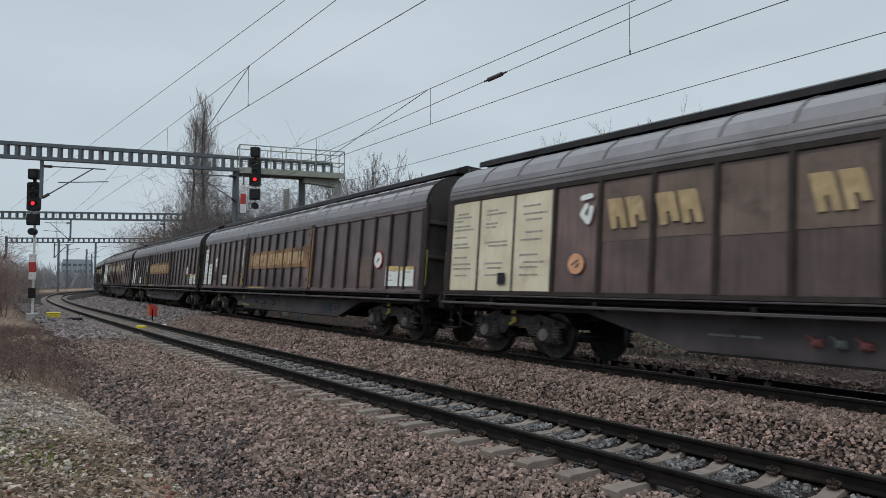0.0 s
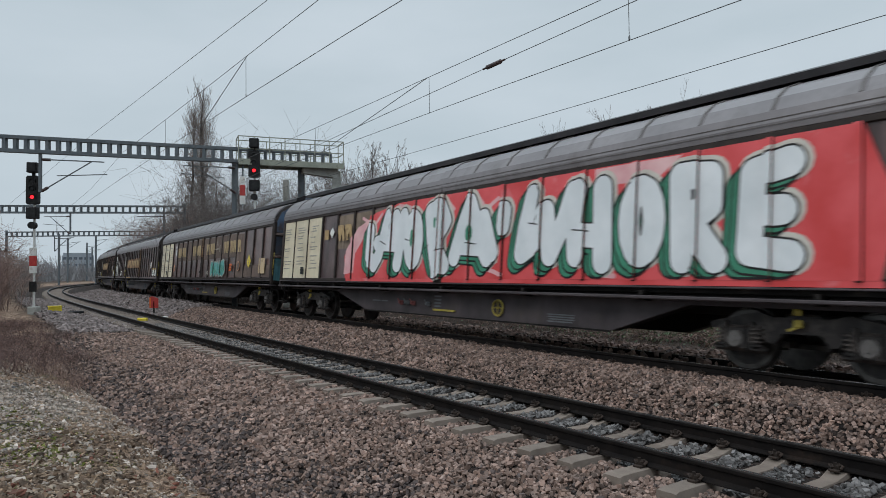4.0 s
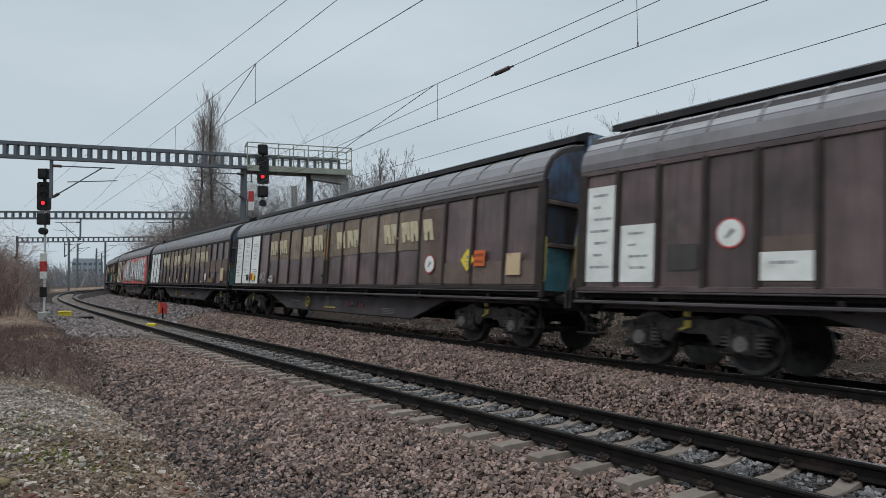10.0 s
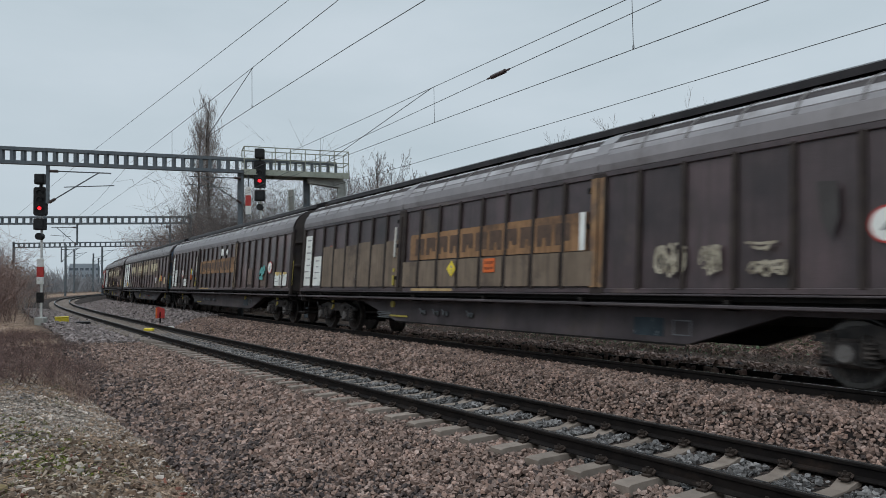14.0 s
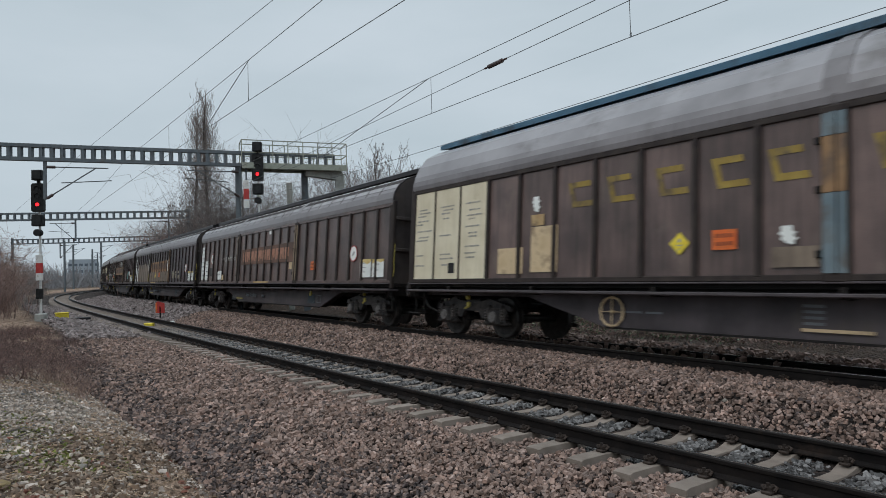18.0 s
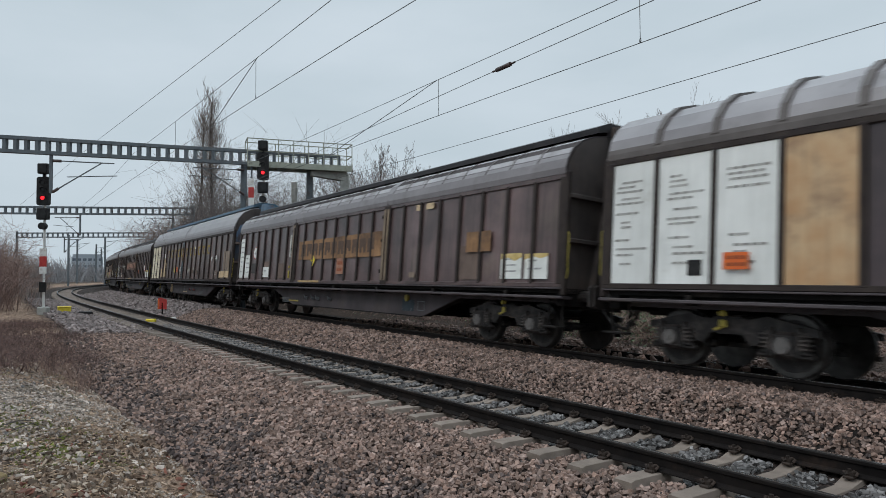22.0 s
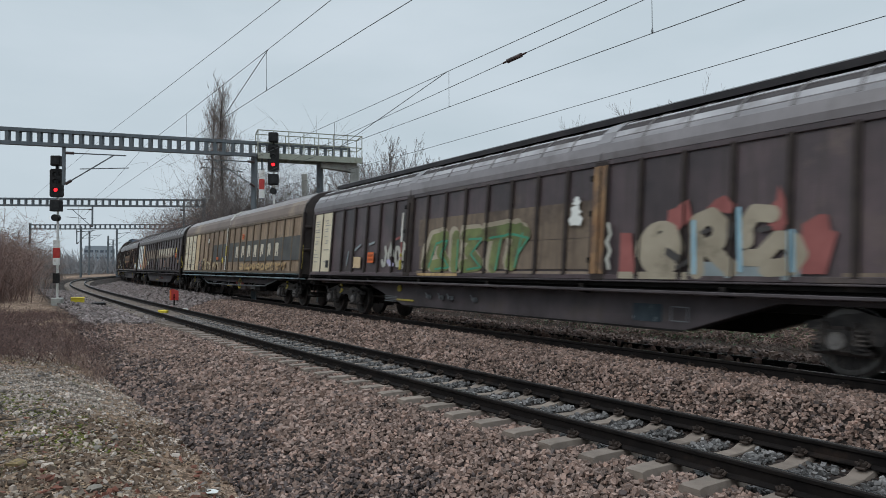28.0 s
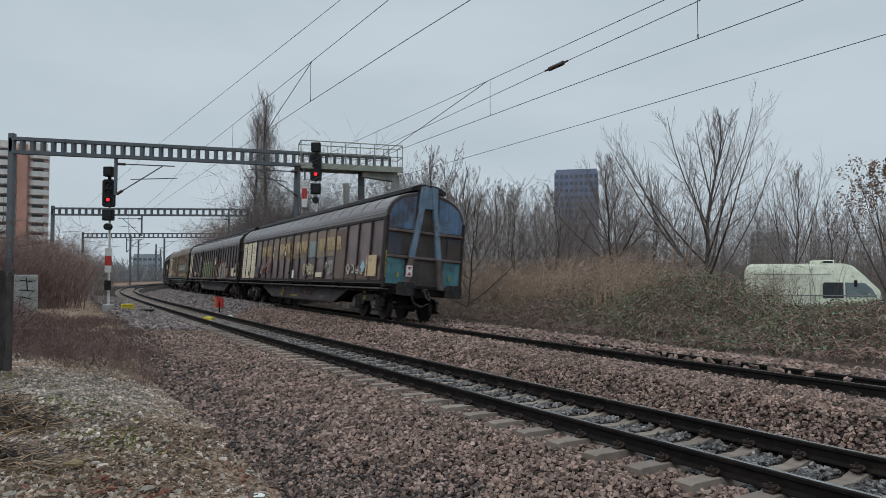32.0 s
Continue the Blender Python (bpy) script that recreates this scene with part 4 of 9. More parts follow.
def roof_sheet(x0, x1, outline, lift=0.0):
    sh = Shape()
    pts = outline
    if outline[-1][0] < 0.01:
        pts = outline[:-1]
        full = pts + [outline[-1]] + [(-a, b) for a, b in reversed(pts)]
    else:
        full = pts + [(-a, b) for a, b in reversed(pts)]
    inner = [(a * 0.985, b - 0.03) for a, b in reversed(full)]
    loop = [(a, b + lift) for a, b in full] + inner
    n, half = len(loop), len(full)
    sh.v = [(x0, a, b) for a, b in loop] + [(x1, a, b) for a, b in loop]
    sh.f = [(i, (i + 1) % n, n + (i + 1) % n, n + i) for i in range(n)]
    for base in (0, n):
        sh.f += [(base + i, base + i + 1, base + n - 2 - i, base + n - 1 - i) for i in range(half - 1)]
    sh.m = [0] * len(sh.f)
    return sh


def clip_span(poly, lo, hi):
    """The part of an outline (x, z) between two uprights."""
    for side, lim in ((1, lo), (-1, hi)):
        out = []
        for (ax, az), (bx, bz) in zip(poly, poly[1:] + poly[:1]):
            ina, inb = side * (ax - lim) >= 0, side * (bx - lim) >= 0
            if ina:
                out.append((ax, az))
            if ina != inb:
                t = (lim - ax) / (bx - ax)
                out.append((lim, az + (bz - az) * t))
        poly = out
        if len(poly) < 3:
            return []
    return poly


PANEL_Y = 1.425


GIRDER = [(-9.9, 1.1), (-9.9, 0.92), (-6.5, 0.92), (-4.95, 0.42), (4.1, 0.40), (6.2, 0.92), (9.9, 0.92), (9.9, 1.1)]

GIRDER_LOW = [(-9.9, 1.1), (-9.9, 0.92), (-6.5, 0.92), (-5.9, 0.74), (5.2, 0.74), (5.9, 0.92), (9.9, 0.92), (9.9, 1.1)]


class Wagon:
    """A covered wagon; x points forward, y to its left, the origin lies on the rails under its middle. f counts metres from the front end of the walls."""

    def __init__(self, number, style, walls, bays, lead=0, lead_mat="cream", label="", wall="brown", roof="roof", ridge="ridge", end="end_dark", post="post", rail="under", ribs=True, teal=False, blue=False, joint=None):
        self.number, self.style, self.three = number, style, len(bays) == 3
        self.eave = {"a": EAVE_Z, "c": 3.52, "d": 3.42}[style]
        self.root = thing("freight_wagon", label, "freight wagon", group="wagons of the goods train")
        self.layers = 0
        self.spans, self.uprights = [], []
        root = self.root
        ends = [0.0]
        for w in walls:
            ends.append(ends[-1] + w)
        scale = 2 * HALF / ends[-1]
        ends = [e * scale for e in ends]
        bay_no = 0
        for k, nb in enumerate(bays):
            f0, f1 = ends[k], ends[k + 1]
            x1, x0 = HALF - f0 - (0.03 if k else 0), HALF - f1 + (0.03 if k < len(bays) - 1 else 0)
            sec = part("sliding_wall", cached(("sliding_wall", round(x0, 3), round(x1, 3), self.eave, post, wall), lambda: Shape()
                       .box(x0, x1, WALL_Y - 0.06, WALL_Y + 0.02, FLOOR_Z, FLOOR_Z + 0.09, bevel=0.01).box(x0, x1, WALL_Y - 0.06, WALL_Y + 0.015, self.eave - 0.1, self.eave, bevel=0.01)
                       .box(x0 + 0.1, x1 - 0.1, WALL_Y - 0.07, WALL_Y - 0.055, FLOOR_Z + 0.05, self.eave - 0.05), M[wall if len(bays) == 3 else post]), None, root)
            bw = (x1 - x0) / nb
            for b in range(nb):
                bx1, bx0 = x1 - b * bw, x1 - (b + 1) * bw
                mat = wall
                if bay_no < lead:
                    mat = lead_mat[bay_no] if isinstance(lead_mat, (list, tuple)) else lead_mat
                narrow = 0.035 if bay_no < lead else 0.05
                proud = 0.02 if bay_no < lead else 0.0
                part("panel", cached(("panel", round(bw, 3), self.eave, mat, bay_no < lead), lambda: Shape().box(-bw / 2 + 0.01, bw / 2 - 0.01, PANEL_Y - 0.02, PANEL_Y + proud, FLOOR_Z + 0.085, self.eave - 0.095, bevel=0.004), M[mat]),
                     None, sec, m=Matrix.Translation(((bx0 + bx1) / 2, 0, 0)))
                self.spans.append((HALF - bx1 + narrow, HALF - bx0 - narrow, PANEL_Y + proud))
                bay_no += 1
            for b in range(nb + 1):
                wide = 0.05 if 0 < b < nb else 0.075
                if bay_no - nb + b < lead and 0 < b:
                    wide = 0.018 if style != "d" else 0.045
                px = min(max(x1 - b * bw, x0 + wide), x1 - wide)
                self.uprights.append((HALF - px - wide, HALF - px + wide, WALL_Y + 0.03))
                part("post", cached(("post", wide, self.eave, post), lambda: Shape().box(-wide, wide, PANEL_Y - 0.01, WALL_Y + 0.03, FLOOR_Z + 0.06, self.eave - 0.06, bevel=0.015), M[post]), None, sec, m=Matrix.Translation((px, 0, 0)))
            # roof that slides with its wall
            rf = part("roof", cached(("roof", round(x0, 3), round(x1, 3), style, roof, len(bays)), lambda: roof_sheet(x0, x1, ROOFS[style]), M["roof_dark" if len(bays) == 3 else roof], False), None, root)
            if ribs:
                step = {"a": bw * 1.0, "c": bw, "d": bw}[style]
                cnt = int(round((x1 - x0) / step))
                top = [(a * 1.006, z + 0.004) for a, z in ROOFS[style][2 if style != "d" else 1:]]
                for c in range(1, cnt):
                    wide = 0.022 if style != "d" else 0.06
                    lift = 0.014 if style != "d" else 0.05
                    part("roof_rib", cached(("roof_rib", style, wide), lambda: roof_sheet(-wide, wide, top, lift), M["rib"]), None, rf, m=Matrix.Translation((x0 + c * step, 0, 0)))
            edge = {"a": ROOFS["a"][:3] + ([(1.37, 3.76)] if self.three else [(1.29, 3.88), (1.06, 4.07), (0.93, 4.126)]), "c": ROOFS["c"][:2] + [(1.455, 3.74)], "d": ROOFS["d"][:2] + [(1.445, 3.6)] if roof != "roof_tan" else ROOFS["d"][:3] + [(1.29, 3.94)]}[style]
            part("roof_edge", cached(("roof_edge", round(x0, 3), round(x1, 3), style, self.three, roof), lambda: Shape().prism([(a + 0.008, z) for a, z in edge] + [(a - 0.01, z) for a, z in reversed(edge)], x0, x1, "x"), M["roof_band_tan" if roof == "roof_tan" else "roof_band" if style != "d" else "rib"]), None, rf)
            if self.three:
                # two pale strips carry painted sky sheen along the facets
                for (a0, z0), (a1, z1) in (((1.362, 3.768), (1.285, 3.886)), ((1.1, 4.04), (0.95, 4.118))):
                    part("roof_stripe", cached(("roof_stripe", round(x0, 3), round(x1, 3), a0), lambda: Shape().prism([(a0, z0), (a0 + 0.004, z0 + 0.012), (a1 + 0.004, z1 + 0.012), (a1, z1)], x0 + 0.02, x1 - 0.02, "x"), M["roof_stripe"]), None, rf, "pale strip along the roof with sky sheen in its colour")
            for hz, hy in (((3.44, 1.48), (3.53, 1.472)) if style == "a" and not self.three else ()):
                dz = self.eave - EAVE_Z
                part("roof_groove", cached(("roof_groove", round(x0, 3), round(x1, 3), hz, self.eave), lambda: Shape().box(x0, x1, hy - 0.02, hy + 0.006, hz + dz, hz + dz + 0.012), M["rib"]), None, rf)
            # joint strip between two walls
            if k < len(bays) - 1:
                jx = HALF - f1
                self.uprights += [(f1 - 0.16, f1 - 0.03, WALL_Y + 0.045), (f1 - 0.03, f1 + 0.03, WALL_Y + 0.075), (f1 + 0.03, f1 + 0.16, WALL_Y + 0.045)]
                part("door_post", cached(("door_post", self.eave, post), lambda: Shape().box(-0.16, 0.16, WALL_Y - 0.02, WALL_Y + 0.045, FLOOR_Z - 0.02, self.eave - 0.02, bevel=0.02).box(-0.03, 0.03, WALL_Y, WALL_Y + 0.075, FLOOR_Z + 0.1, self.eave - 0.2, bevel=0.01), M[post]),
                     None, root, m=Matrix.Translation((jx, 0, 0)))
                for hz in (1.55, 2.4, 3.05):
                    part("hinge", cached(("hinge",), lambda: Shape().box(-0.05, 0.05, 0, 0.05, -0.05, 0.05, bevel=0.01), M["under"]), None, root, m=Matrix.Translation((jx + 0.2, WALL_Y, hz)))
                part("roof_joint", cached(("roof_joint", style, roof, joint), lambda: roof_sheet(-0.17, 0.17, ROOFS[style], 0.03), M[joint or ("rib" if style == "d" else "roof_band")]), None, rf, m=Matrix.Translation((jx, 0, 0)))
        rz = ROOFS[style][-1][1]
        if style != "d":
            part("ridge_cap", cached(("ridge_cap", style, ridge), lambda: Shape().prism([(-0.40, rz - 0.03), (-0.40, rz + 0.08), (-0.66, rz + 0.02), (-0.66, rz + 0.14), (-0.34, rz + 0.28), (0.34, rz + 0.28), (0.66, rz + 0.14), (0.66, rz + 0.02), (0.40, rz + 0.08), (0.40, rz - 0.03)], -HALF - 0.02, HALF + 0.02, "x"), M[ridge]), None, root)
        # off side, plain ribbed
        part("side_wall", cached(("side_wall", wall, self.eave), lambda: self.off_side(), M[wall]), None, root)
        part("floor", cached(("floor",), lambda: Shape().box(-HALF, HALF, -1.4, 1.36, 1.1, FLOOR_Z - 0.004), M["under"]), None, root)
        # side rails and underframe
        outline = GIRDER_LOW if rail == "under_blue" else GIRDER
        part("side_girder", cached(("side_girder", len(outline), outline[3]), lambda: Shape().prism(outline, 1.1, 1.152, "y"), M["girder"]), None, root)
        part("guide_rail", cached(("guide_rail", rail), lambda: Shape().box(-HALF - 0.05, HALF + 0.05, 1.22, 1.52, 0.985, 1.04, bevel=0.012).box(-HALF, HALF, 1.44, 1.49, 1.165, 1.195, bevel=0.008), M[rail if rail != "under" else "girder"]), None, root)
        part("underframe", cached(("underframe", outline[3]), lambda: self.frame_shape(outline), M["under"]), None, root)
        if outline is GIRDER_LOW:
            self.open_gear()
        for sx in (-8.6, -5.8, -2.9, 0.0, 2.9, 5.8, 8.6):
            part("bracket", cached(("bracket",), lambda: Shape().box(-0.04, 0.04, 1.2, 1.46, 0.96, 1.12, bevel=0.01), M["under"]), None, root, m=Matrix.Translation((sx, 0, 0)))
        self.ends(end, teal, blue)
        self.bogies()

    def off_side(self):
        sh = Shape().box(-HALF, HALF, -WALL_Y, -WALL_Y + 0.05, FLOOR_Z, self.eave)
        for i in range(20):
            sh.box(-HALF + i * 1.0777 - 0.0, -HALF + i * 1.0777 + 0.08, -WALL_Y - 0.05, -WALL_Y + 0.02, FLOOR_Z, self.eave)
        return sh

    def open_gear(self):
        """Pipes, boxes and struts that hang in the open under a shallow side girder."""
        for x0, x1, z0, z1, mat in ((-4.6, -3.9, 0.42, 0.66, "under"), (-2.4, -1.5, 0.4, 0.68, "girder"), (-0.2, 0.5, 0.46, 0.66, "bogie"), (1.6, 2.1, 0.44, 0.7, "girder"), (3.3, 4.0, 0.46, 0.66, "under")):
            part("gear_box", Shape().box(x0, x1, 0.85, 1.12, z0, z1, bevel=0.03), M[mat], self.root)
        part("brake_pipe", Shape().tube([(-7.0, 1.2, 0.93), (-5.5, 1.22, 0.66), (-1.0, 1.22, 0.6), (4.5, 1.22, 0.6), (6.4, 1.2, 0.92)], 0.028), M["label_dim"], self.root, "pale grey brake pipe")
        part("air_tank", Shape().cyl((-3.7, 0.9, 0.6), (-2.5, 0.9, 0.6), 0.19, n=14), M["bogie"], self.root)
        for x in (-5.2, -3.0, -0.8, 1.2, 2.8, 4.9):
            part("strut", Shape().bar((x, 1.12, 1.0), (x + 0.05, 1.0, 0.45), 0.05, 0.05), M["under"], self.root)

    def frame_shape(self, outline):
        sh = Shape()
        for y in (0.9, -1.15):
            sh.prism(outline, y, y + 0.2, "y")
        sh.box(-10.2, 10.2, -0.25, 0.25, 0.8, 1.1)
        for x in (-10.2, 10.0):
            sh.box(x, x + 0.2, -1.35, 1.35, 0.86, 1.16, bevel=0.02)
        for x in (-3.3, -1.1, 1.1, 3.3):
            sh.box(x - 0.05, x + 0.05, -1.0, 1.1, 0.45, 0.92)
        sh.cyl((-1.6, -0.7, 0.72), (-0.6, -0.7, 0.72), 0.2, n=12)
        sh.cyl((0.3, 0.45, 0.68), (1.3, 0.45, 0.68), 0.18, n=12)
        if outline is GIRDER:
            sh.box(-4.95, 4.1, 1.15, 1.19, 0.39, 0.425)
        sh.box(-9.9, 9.9, 1.15, 1.2, 1.07, 1.1)
        return sh

    def ends(self, end, teal, blue):
        root, rz = self.root, ROOFS[self.style][-1][1] - (0.3 if self.style == "d" else 0.0)
        outl = [(-1.40, FLOOR_Z - 0.1), (-1.40, self.eave)] + [(-a * 0.965, z - 0.02) for a, z in ROOFS[self.style][1:]] + [(a * 0.965, z - 0.02) for a, z in reversed(ROOFS[self.style][1:])] + [(1.40, self.eave), (1.40, FLOOR_Z - 0.1)]
        for sgn in (-1, 1):
            x = sgn * (HALF - 0.03)
            ew = part("end_wall", cached(("end_wall", self.style, end, sgn), lambda: Shape().prism(outl, x - 0.03 * sgn, x + 0.03 * sgn, "x"), M[end]), None, root)
            xo = x + sgn * 0.03
            part("brace_plate", cached(("brace_plate", self.style, sgn, blue), lambda: Shape().prism([(-0.3, rz + 0.2), (0.3, rz + 0.2), (0.36, 3.75), (-0.36, 3.75)], xo, xo + 0.1 * sgn, "x"), M["end_frame" if blue else "end_dark"]), None, ew)
            for z in (2.05, 2.9):
                part("beam", cached(("beam", z, sgn, blue), lambda: Shape().box(min(xo, xo + 0.09 * sgn), max(xo, xo + 0.09 * sgn), -1.38, 1.38, z, z + 0.09, bevel=0.015), M["end_rust" if blue else "end_dark"]), None, ew)
            for y in (-1, 1):
                zm, zt, zb = 2.1, rz + 0.22, FLOOR_Z - 0.1
                mid = 0.12 + (0.66 - 0.12) * (zt - zm) / (zt - zb)
                part("brace", cached(("brace", self.style, sgn, y, blue), lambda: Shape().prism([(0.05 * y, zt), (0.2 * y, zt), ((mid + 0.09) * y, zm), ((mid - 0.09) * y, zm)], xo, xo + 0.14 * sgn, "x"), M["end_frame" if blue else "end_dark"]), None, ew)
                part("brace", cached(("brace_foot", self.style, sgn, y, blue), lambda: Shape().prism([((mid - 0.09) * y, zm), ((mid + 0.09) * y, zm), (0.76 * y, zb), (0.57 * y, zb)], xo, xo + 0.14 * sgn, "x"), M["end_rust" if blue else "end_dark"]), None, ew)
                part("corner_post", cached(("corner_post", sgn, y, self.eave), lambda: Shape().box(min(x, x + sgn * 0.1), max(x, x + sgn * 0.1), min(y * 1.36, y * 1.47), max(y * 1.36, y * 1.47), FLOOR_Z - 0.15, self.eave + 0.05, bevel=0.02), M["post"]), None, root)
                if blue:
                    up = [(0.46 * y, 3.02), (1.36 * y, 3.02), (1.36 * y, 3.42), (1.2 * y, 3.8), (0.9 * y, 4.0), (0.42 * y, 4.14)]
                    part("end_panel", cached(("end_panel_up", sgn, y), lambda: Shape().prism(up, xo, xo + 0.025 * sgn, "x"), M["end_blue"]), None, ew, "blue upper panel")
                    part("end_panel", cached(("end_panel_mid", sgn, y), lambda: Shape().box(min(xo, xo + 0.025 * sgn), max(xo, xo + 0.025 * sgn), min(0.85 * y, 1.36 * y), max(0.85 * y, 1.36 * y), 2.16, 2.86), M["end_mix"]), None, ew, "rusty blue panel")
                if teal:
                    part("end_panel", cached(("end_panel", sgn, y), lambda: Shape().box(min(xo, xo + 0.03 * sgn), max(xo, xo + 0.03 * sgn), min(0.72 * y, 1.36 * y), max(0.72 * y, 1.36 * y), FLOOR_Z, 2.04), M["end_teal"]), None, ew, "worn teal lower panel")
                bf = part("buffer", cached(("buffer", sgn), lambda: Shape().cyl((sgn * 10.2, 0, 1.06), (sgn * 10.55, 0, 1.06), 0.11, n=12).cyl((sgn * 10.5, 0, 1.06), (sgn * 10.78, 0, 1.06), 0.085, n=12)
                                           .prism([(-0.3, 0.88), (-0.22, 0.84), (0.22, 0.84), (0.3, 0.88), (0.3, 1.22), (0.22, 1.27), (-0.22, 1.27), (-0.3, 1.22)], sgn * 10.78, sgn * 10.84, "x"), M["bogie"]), None, root, m=Matrix.Translation((0, 0.875 * y, 0)))
            part("coupling_hook", cached(("coupling_hook", sgn), lambda: Shape().box(min(sgn * 10.2, sgn * 10.62), max(sgn * 10.2, sgn * 10.62), -0.05, 0.05, 0.98, 1.1, bevel=0.02).tube([(sgn * 10.55, 0.06, 1.02), (sgn * 10.75, 0.06, 0.8), (sgn * 10.84, 0, 0.72), (sgn * 10.75, -0.06, 0.8), (sgn * 10.55, -0.06, 1.02)], 0.025)
                 .tube([(sgn * 10.25, 0.4, 0.9), (sgn * 10.5, 0.36, 0.6), (sgn * 10.7, 0.2, 0.5), (sgn * 10.84, 0.05, 0.62)], 0.03), M["bogie"]), None, root)
            part("handrail", cached(("handrail", sgn), lambda: Shape().tube([(sgn * 10.3, 1.40, 1.35), (sgn * 10.36, 1.42, 1.45), (sgn * 10.36, 1.42, 2.2), (sgn * 10.3, 1.40, 2.27)], 0.009), M["yellow_dull"]), None, root, "yellow steel handrail")
            part("step", cached(("step", sgn), lambda: Shape().box(min(sgn * 9.75, sgn * 10.2), max(sgn * 9.75, sgn * 10.2), 1.25, 1.5, 0.44, 0.48, bevel=0.01).bar((sgn * 9.8, 1.3, 0.46), (sgn * 9.8, 1.3, 0.98), 0.03, 0.03).bar((sgn * 10.15, 1.3, 0.46), (sgn * 10.15, 1.3, 0.98), 0.03, 0.03), M["under"]), None, root)

    def bogies(self):
        self.wheels = []
        for bx in (-8.2, 8.2):
            bg = part("bogie", cached(("bogie",), lambda: Shape().box(-0.25, 0.25, -1.0, 1.0, 0.62, 0.86, bevel=0.03), M["bogie"]), None, self.root, m=Matrix.Translation((bx, 0, 0)))
            for y in (-1.0, 1.0):
                part("side_frame", cached(("side_frame", y), lambda: Shape().prism([(-1.36, 0.6), (-1.36, 0.7), (-0.62, 0.86), (-0.4, 0.8), (0.4, 0.8), (0.62, 0.86), (1.36, 0.7), (1.36, 0.6), (0.62, 0.62), (0.5, 0.44), (0.38, 0.42), (0.26, 0.58), (-0.26, 0.58), (-0.38, 0.42), (-0.5, 0.44), (-0.62, 0.62)], y - 0.05, y + 0.05, "y"), M["bogie"]), None, bg)
                for ax in (-0.9, 0.9):
                    part("axle_box", cached(("axle_box", y), lambda: Shape().box(-0.4, 0.4, y - 0.06, y + 0.1 * (1 if y > 0 else -1), 0.28, 0.36, bevel=0.03).box(-0.17, 0.17, min(y - 0.04, y + 0.16 * y), max(y + 0.04, y + 0.16 * y), 0.28, 0.66, bevel=0.05).cyl((0, y, 0.46), (0, y + 0.17 * y, 0.46), 0.13, n=12), M["bogie"]), None, bg, m=Matrix.Translation((ax, 0, 0)))
                    for dx in (-0.27, 0.27):
                        sp = Shape()
                        for c in range(5):
                            sp.cyl((0, y, 0.36 + c * 0.06), (0, y, 0.385 + c * 0.06), 0.1, n=10).cyl((0, y, 0.385 + c * 0.06), (0, y, 0.42 + c * 0.06), 0.05, n=8)
                        part("spring", cached(("spring", y), lambda: sp, M["bogie"]), None, bg, m=Matrix.Translation((ax + dx, 0.04 * y, 0)))
            for y in (-1.0, 1.0):
                for ax in (-0.9, 0.9):
                    for gx in (-0.205, 0.205):
                        part("horn_guide", cached(("horn_guide", y), lambda: Shape().box(-0.03, 0.03, min(y, y + 0.12 * y), max(y, y + 0.12 * y), 0.3, 0.72, bevel=0.012), M["bogie"]), None, bg, m=Matrix.Translation((ax + gx, 0, 0)))
                    part("axle_cap", cached(("axle_cap", y), lambda: Shape().cyl((0, y + 0.172 * y, 0.46), (0, y + 0.2 * y, 0.46), 0.125, 0.11, n=16).cyl((0, y + 0.2 * y, 0.46), (0, y + 0.215 * y, 0.46), 0.05, n=10), M["axle_cap"]), None, bg, "dusty grey axle cap", m=Matrix.Translation((ax, 0, 0)))
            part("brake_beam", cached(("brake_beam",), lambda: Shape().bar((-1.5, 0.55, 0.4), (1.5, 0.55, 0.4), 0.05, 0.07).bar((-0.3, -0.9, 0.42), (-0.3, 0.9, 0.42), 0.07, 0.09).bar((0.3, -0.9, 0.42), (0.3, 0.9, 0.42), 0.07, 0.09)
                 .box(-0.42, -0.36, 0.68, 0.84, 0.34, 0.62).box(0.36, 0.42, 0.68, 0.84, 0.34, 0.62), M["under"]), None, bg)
            part("brake_lever", cached(("brake_lever",), lambda: Shape().box(-0.06, 0.06, 1.12, 1.17, 0.66, 0.78, bevel=0.02).bar((0, 1.14, 0.68), (0.14, 1.14, 0.62), 0.035, 0.035).box(-0.05, 0.05, 1.12, 1.2, 0.83, 0.92, bevel=0.02), M["yellow_dull"]), None, bg, "yellow brake lever", m=Matrix())
            for ax in (-0.9, 0.9):
                ws = part("wheelset", cached(("wheelset",), lambda: self.wheel_shape(), [M["bogie"], M["tread"]]), None, bg, m=Matrix.Translation((ax, 0, 0.46)))
                self.wheels.append((ws, bx + ax, ax))

    def wheel_shape(self):
        sh = Shape().cyl((0, -1.0, 0), (0, 1.0, 0), 0.085, n=10)
        for y in (-0.755, 0.755):
            o = 1 if y > 0 else -1
            sh.cyl((0, y - 0.06, 0), (0, y + 0.06, 0), 0.46, 0.452, n=28)
            sh.cyl((0, y - o * 0.05, 0), (0, y - o * 0.08, 0), 0.488, 0.48, n=28, mat=1)
            sh.cyl((0, y + o * 0.058, 0), (0, y + o * 0.066, 0), 0.45, 0.44, n=28, mat=1)
            sh.cyl((0, y + o * 0.06, 0), (0, y + o * 0.072, 0), 0.38, 0.37, n=24)
            sh.cyl((0, y, 0), (0, y + o * 0.12, 0), 0.14, 0.13, n=14)
            for k in range(4):
                a = k * 1.5708
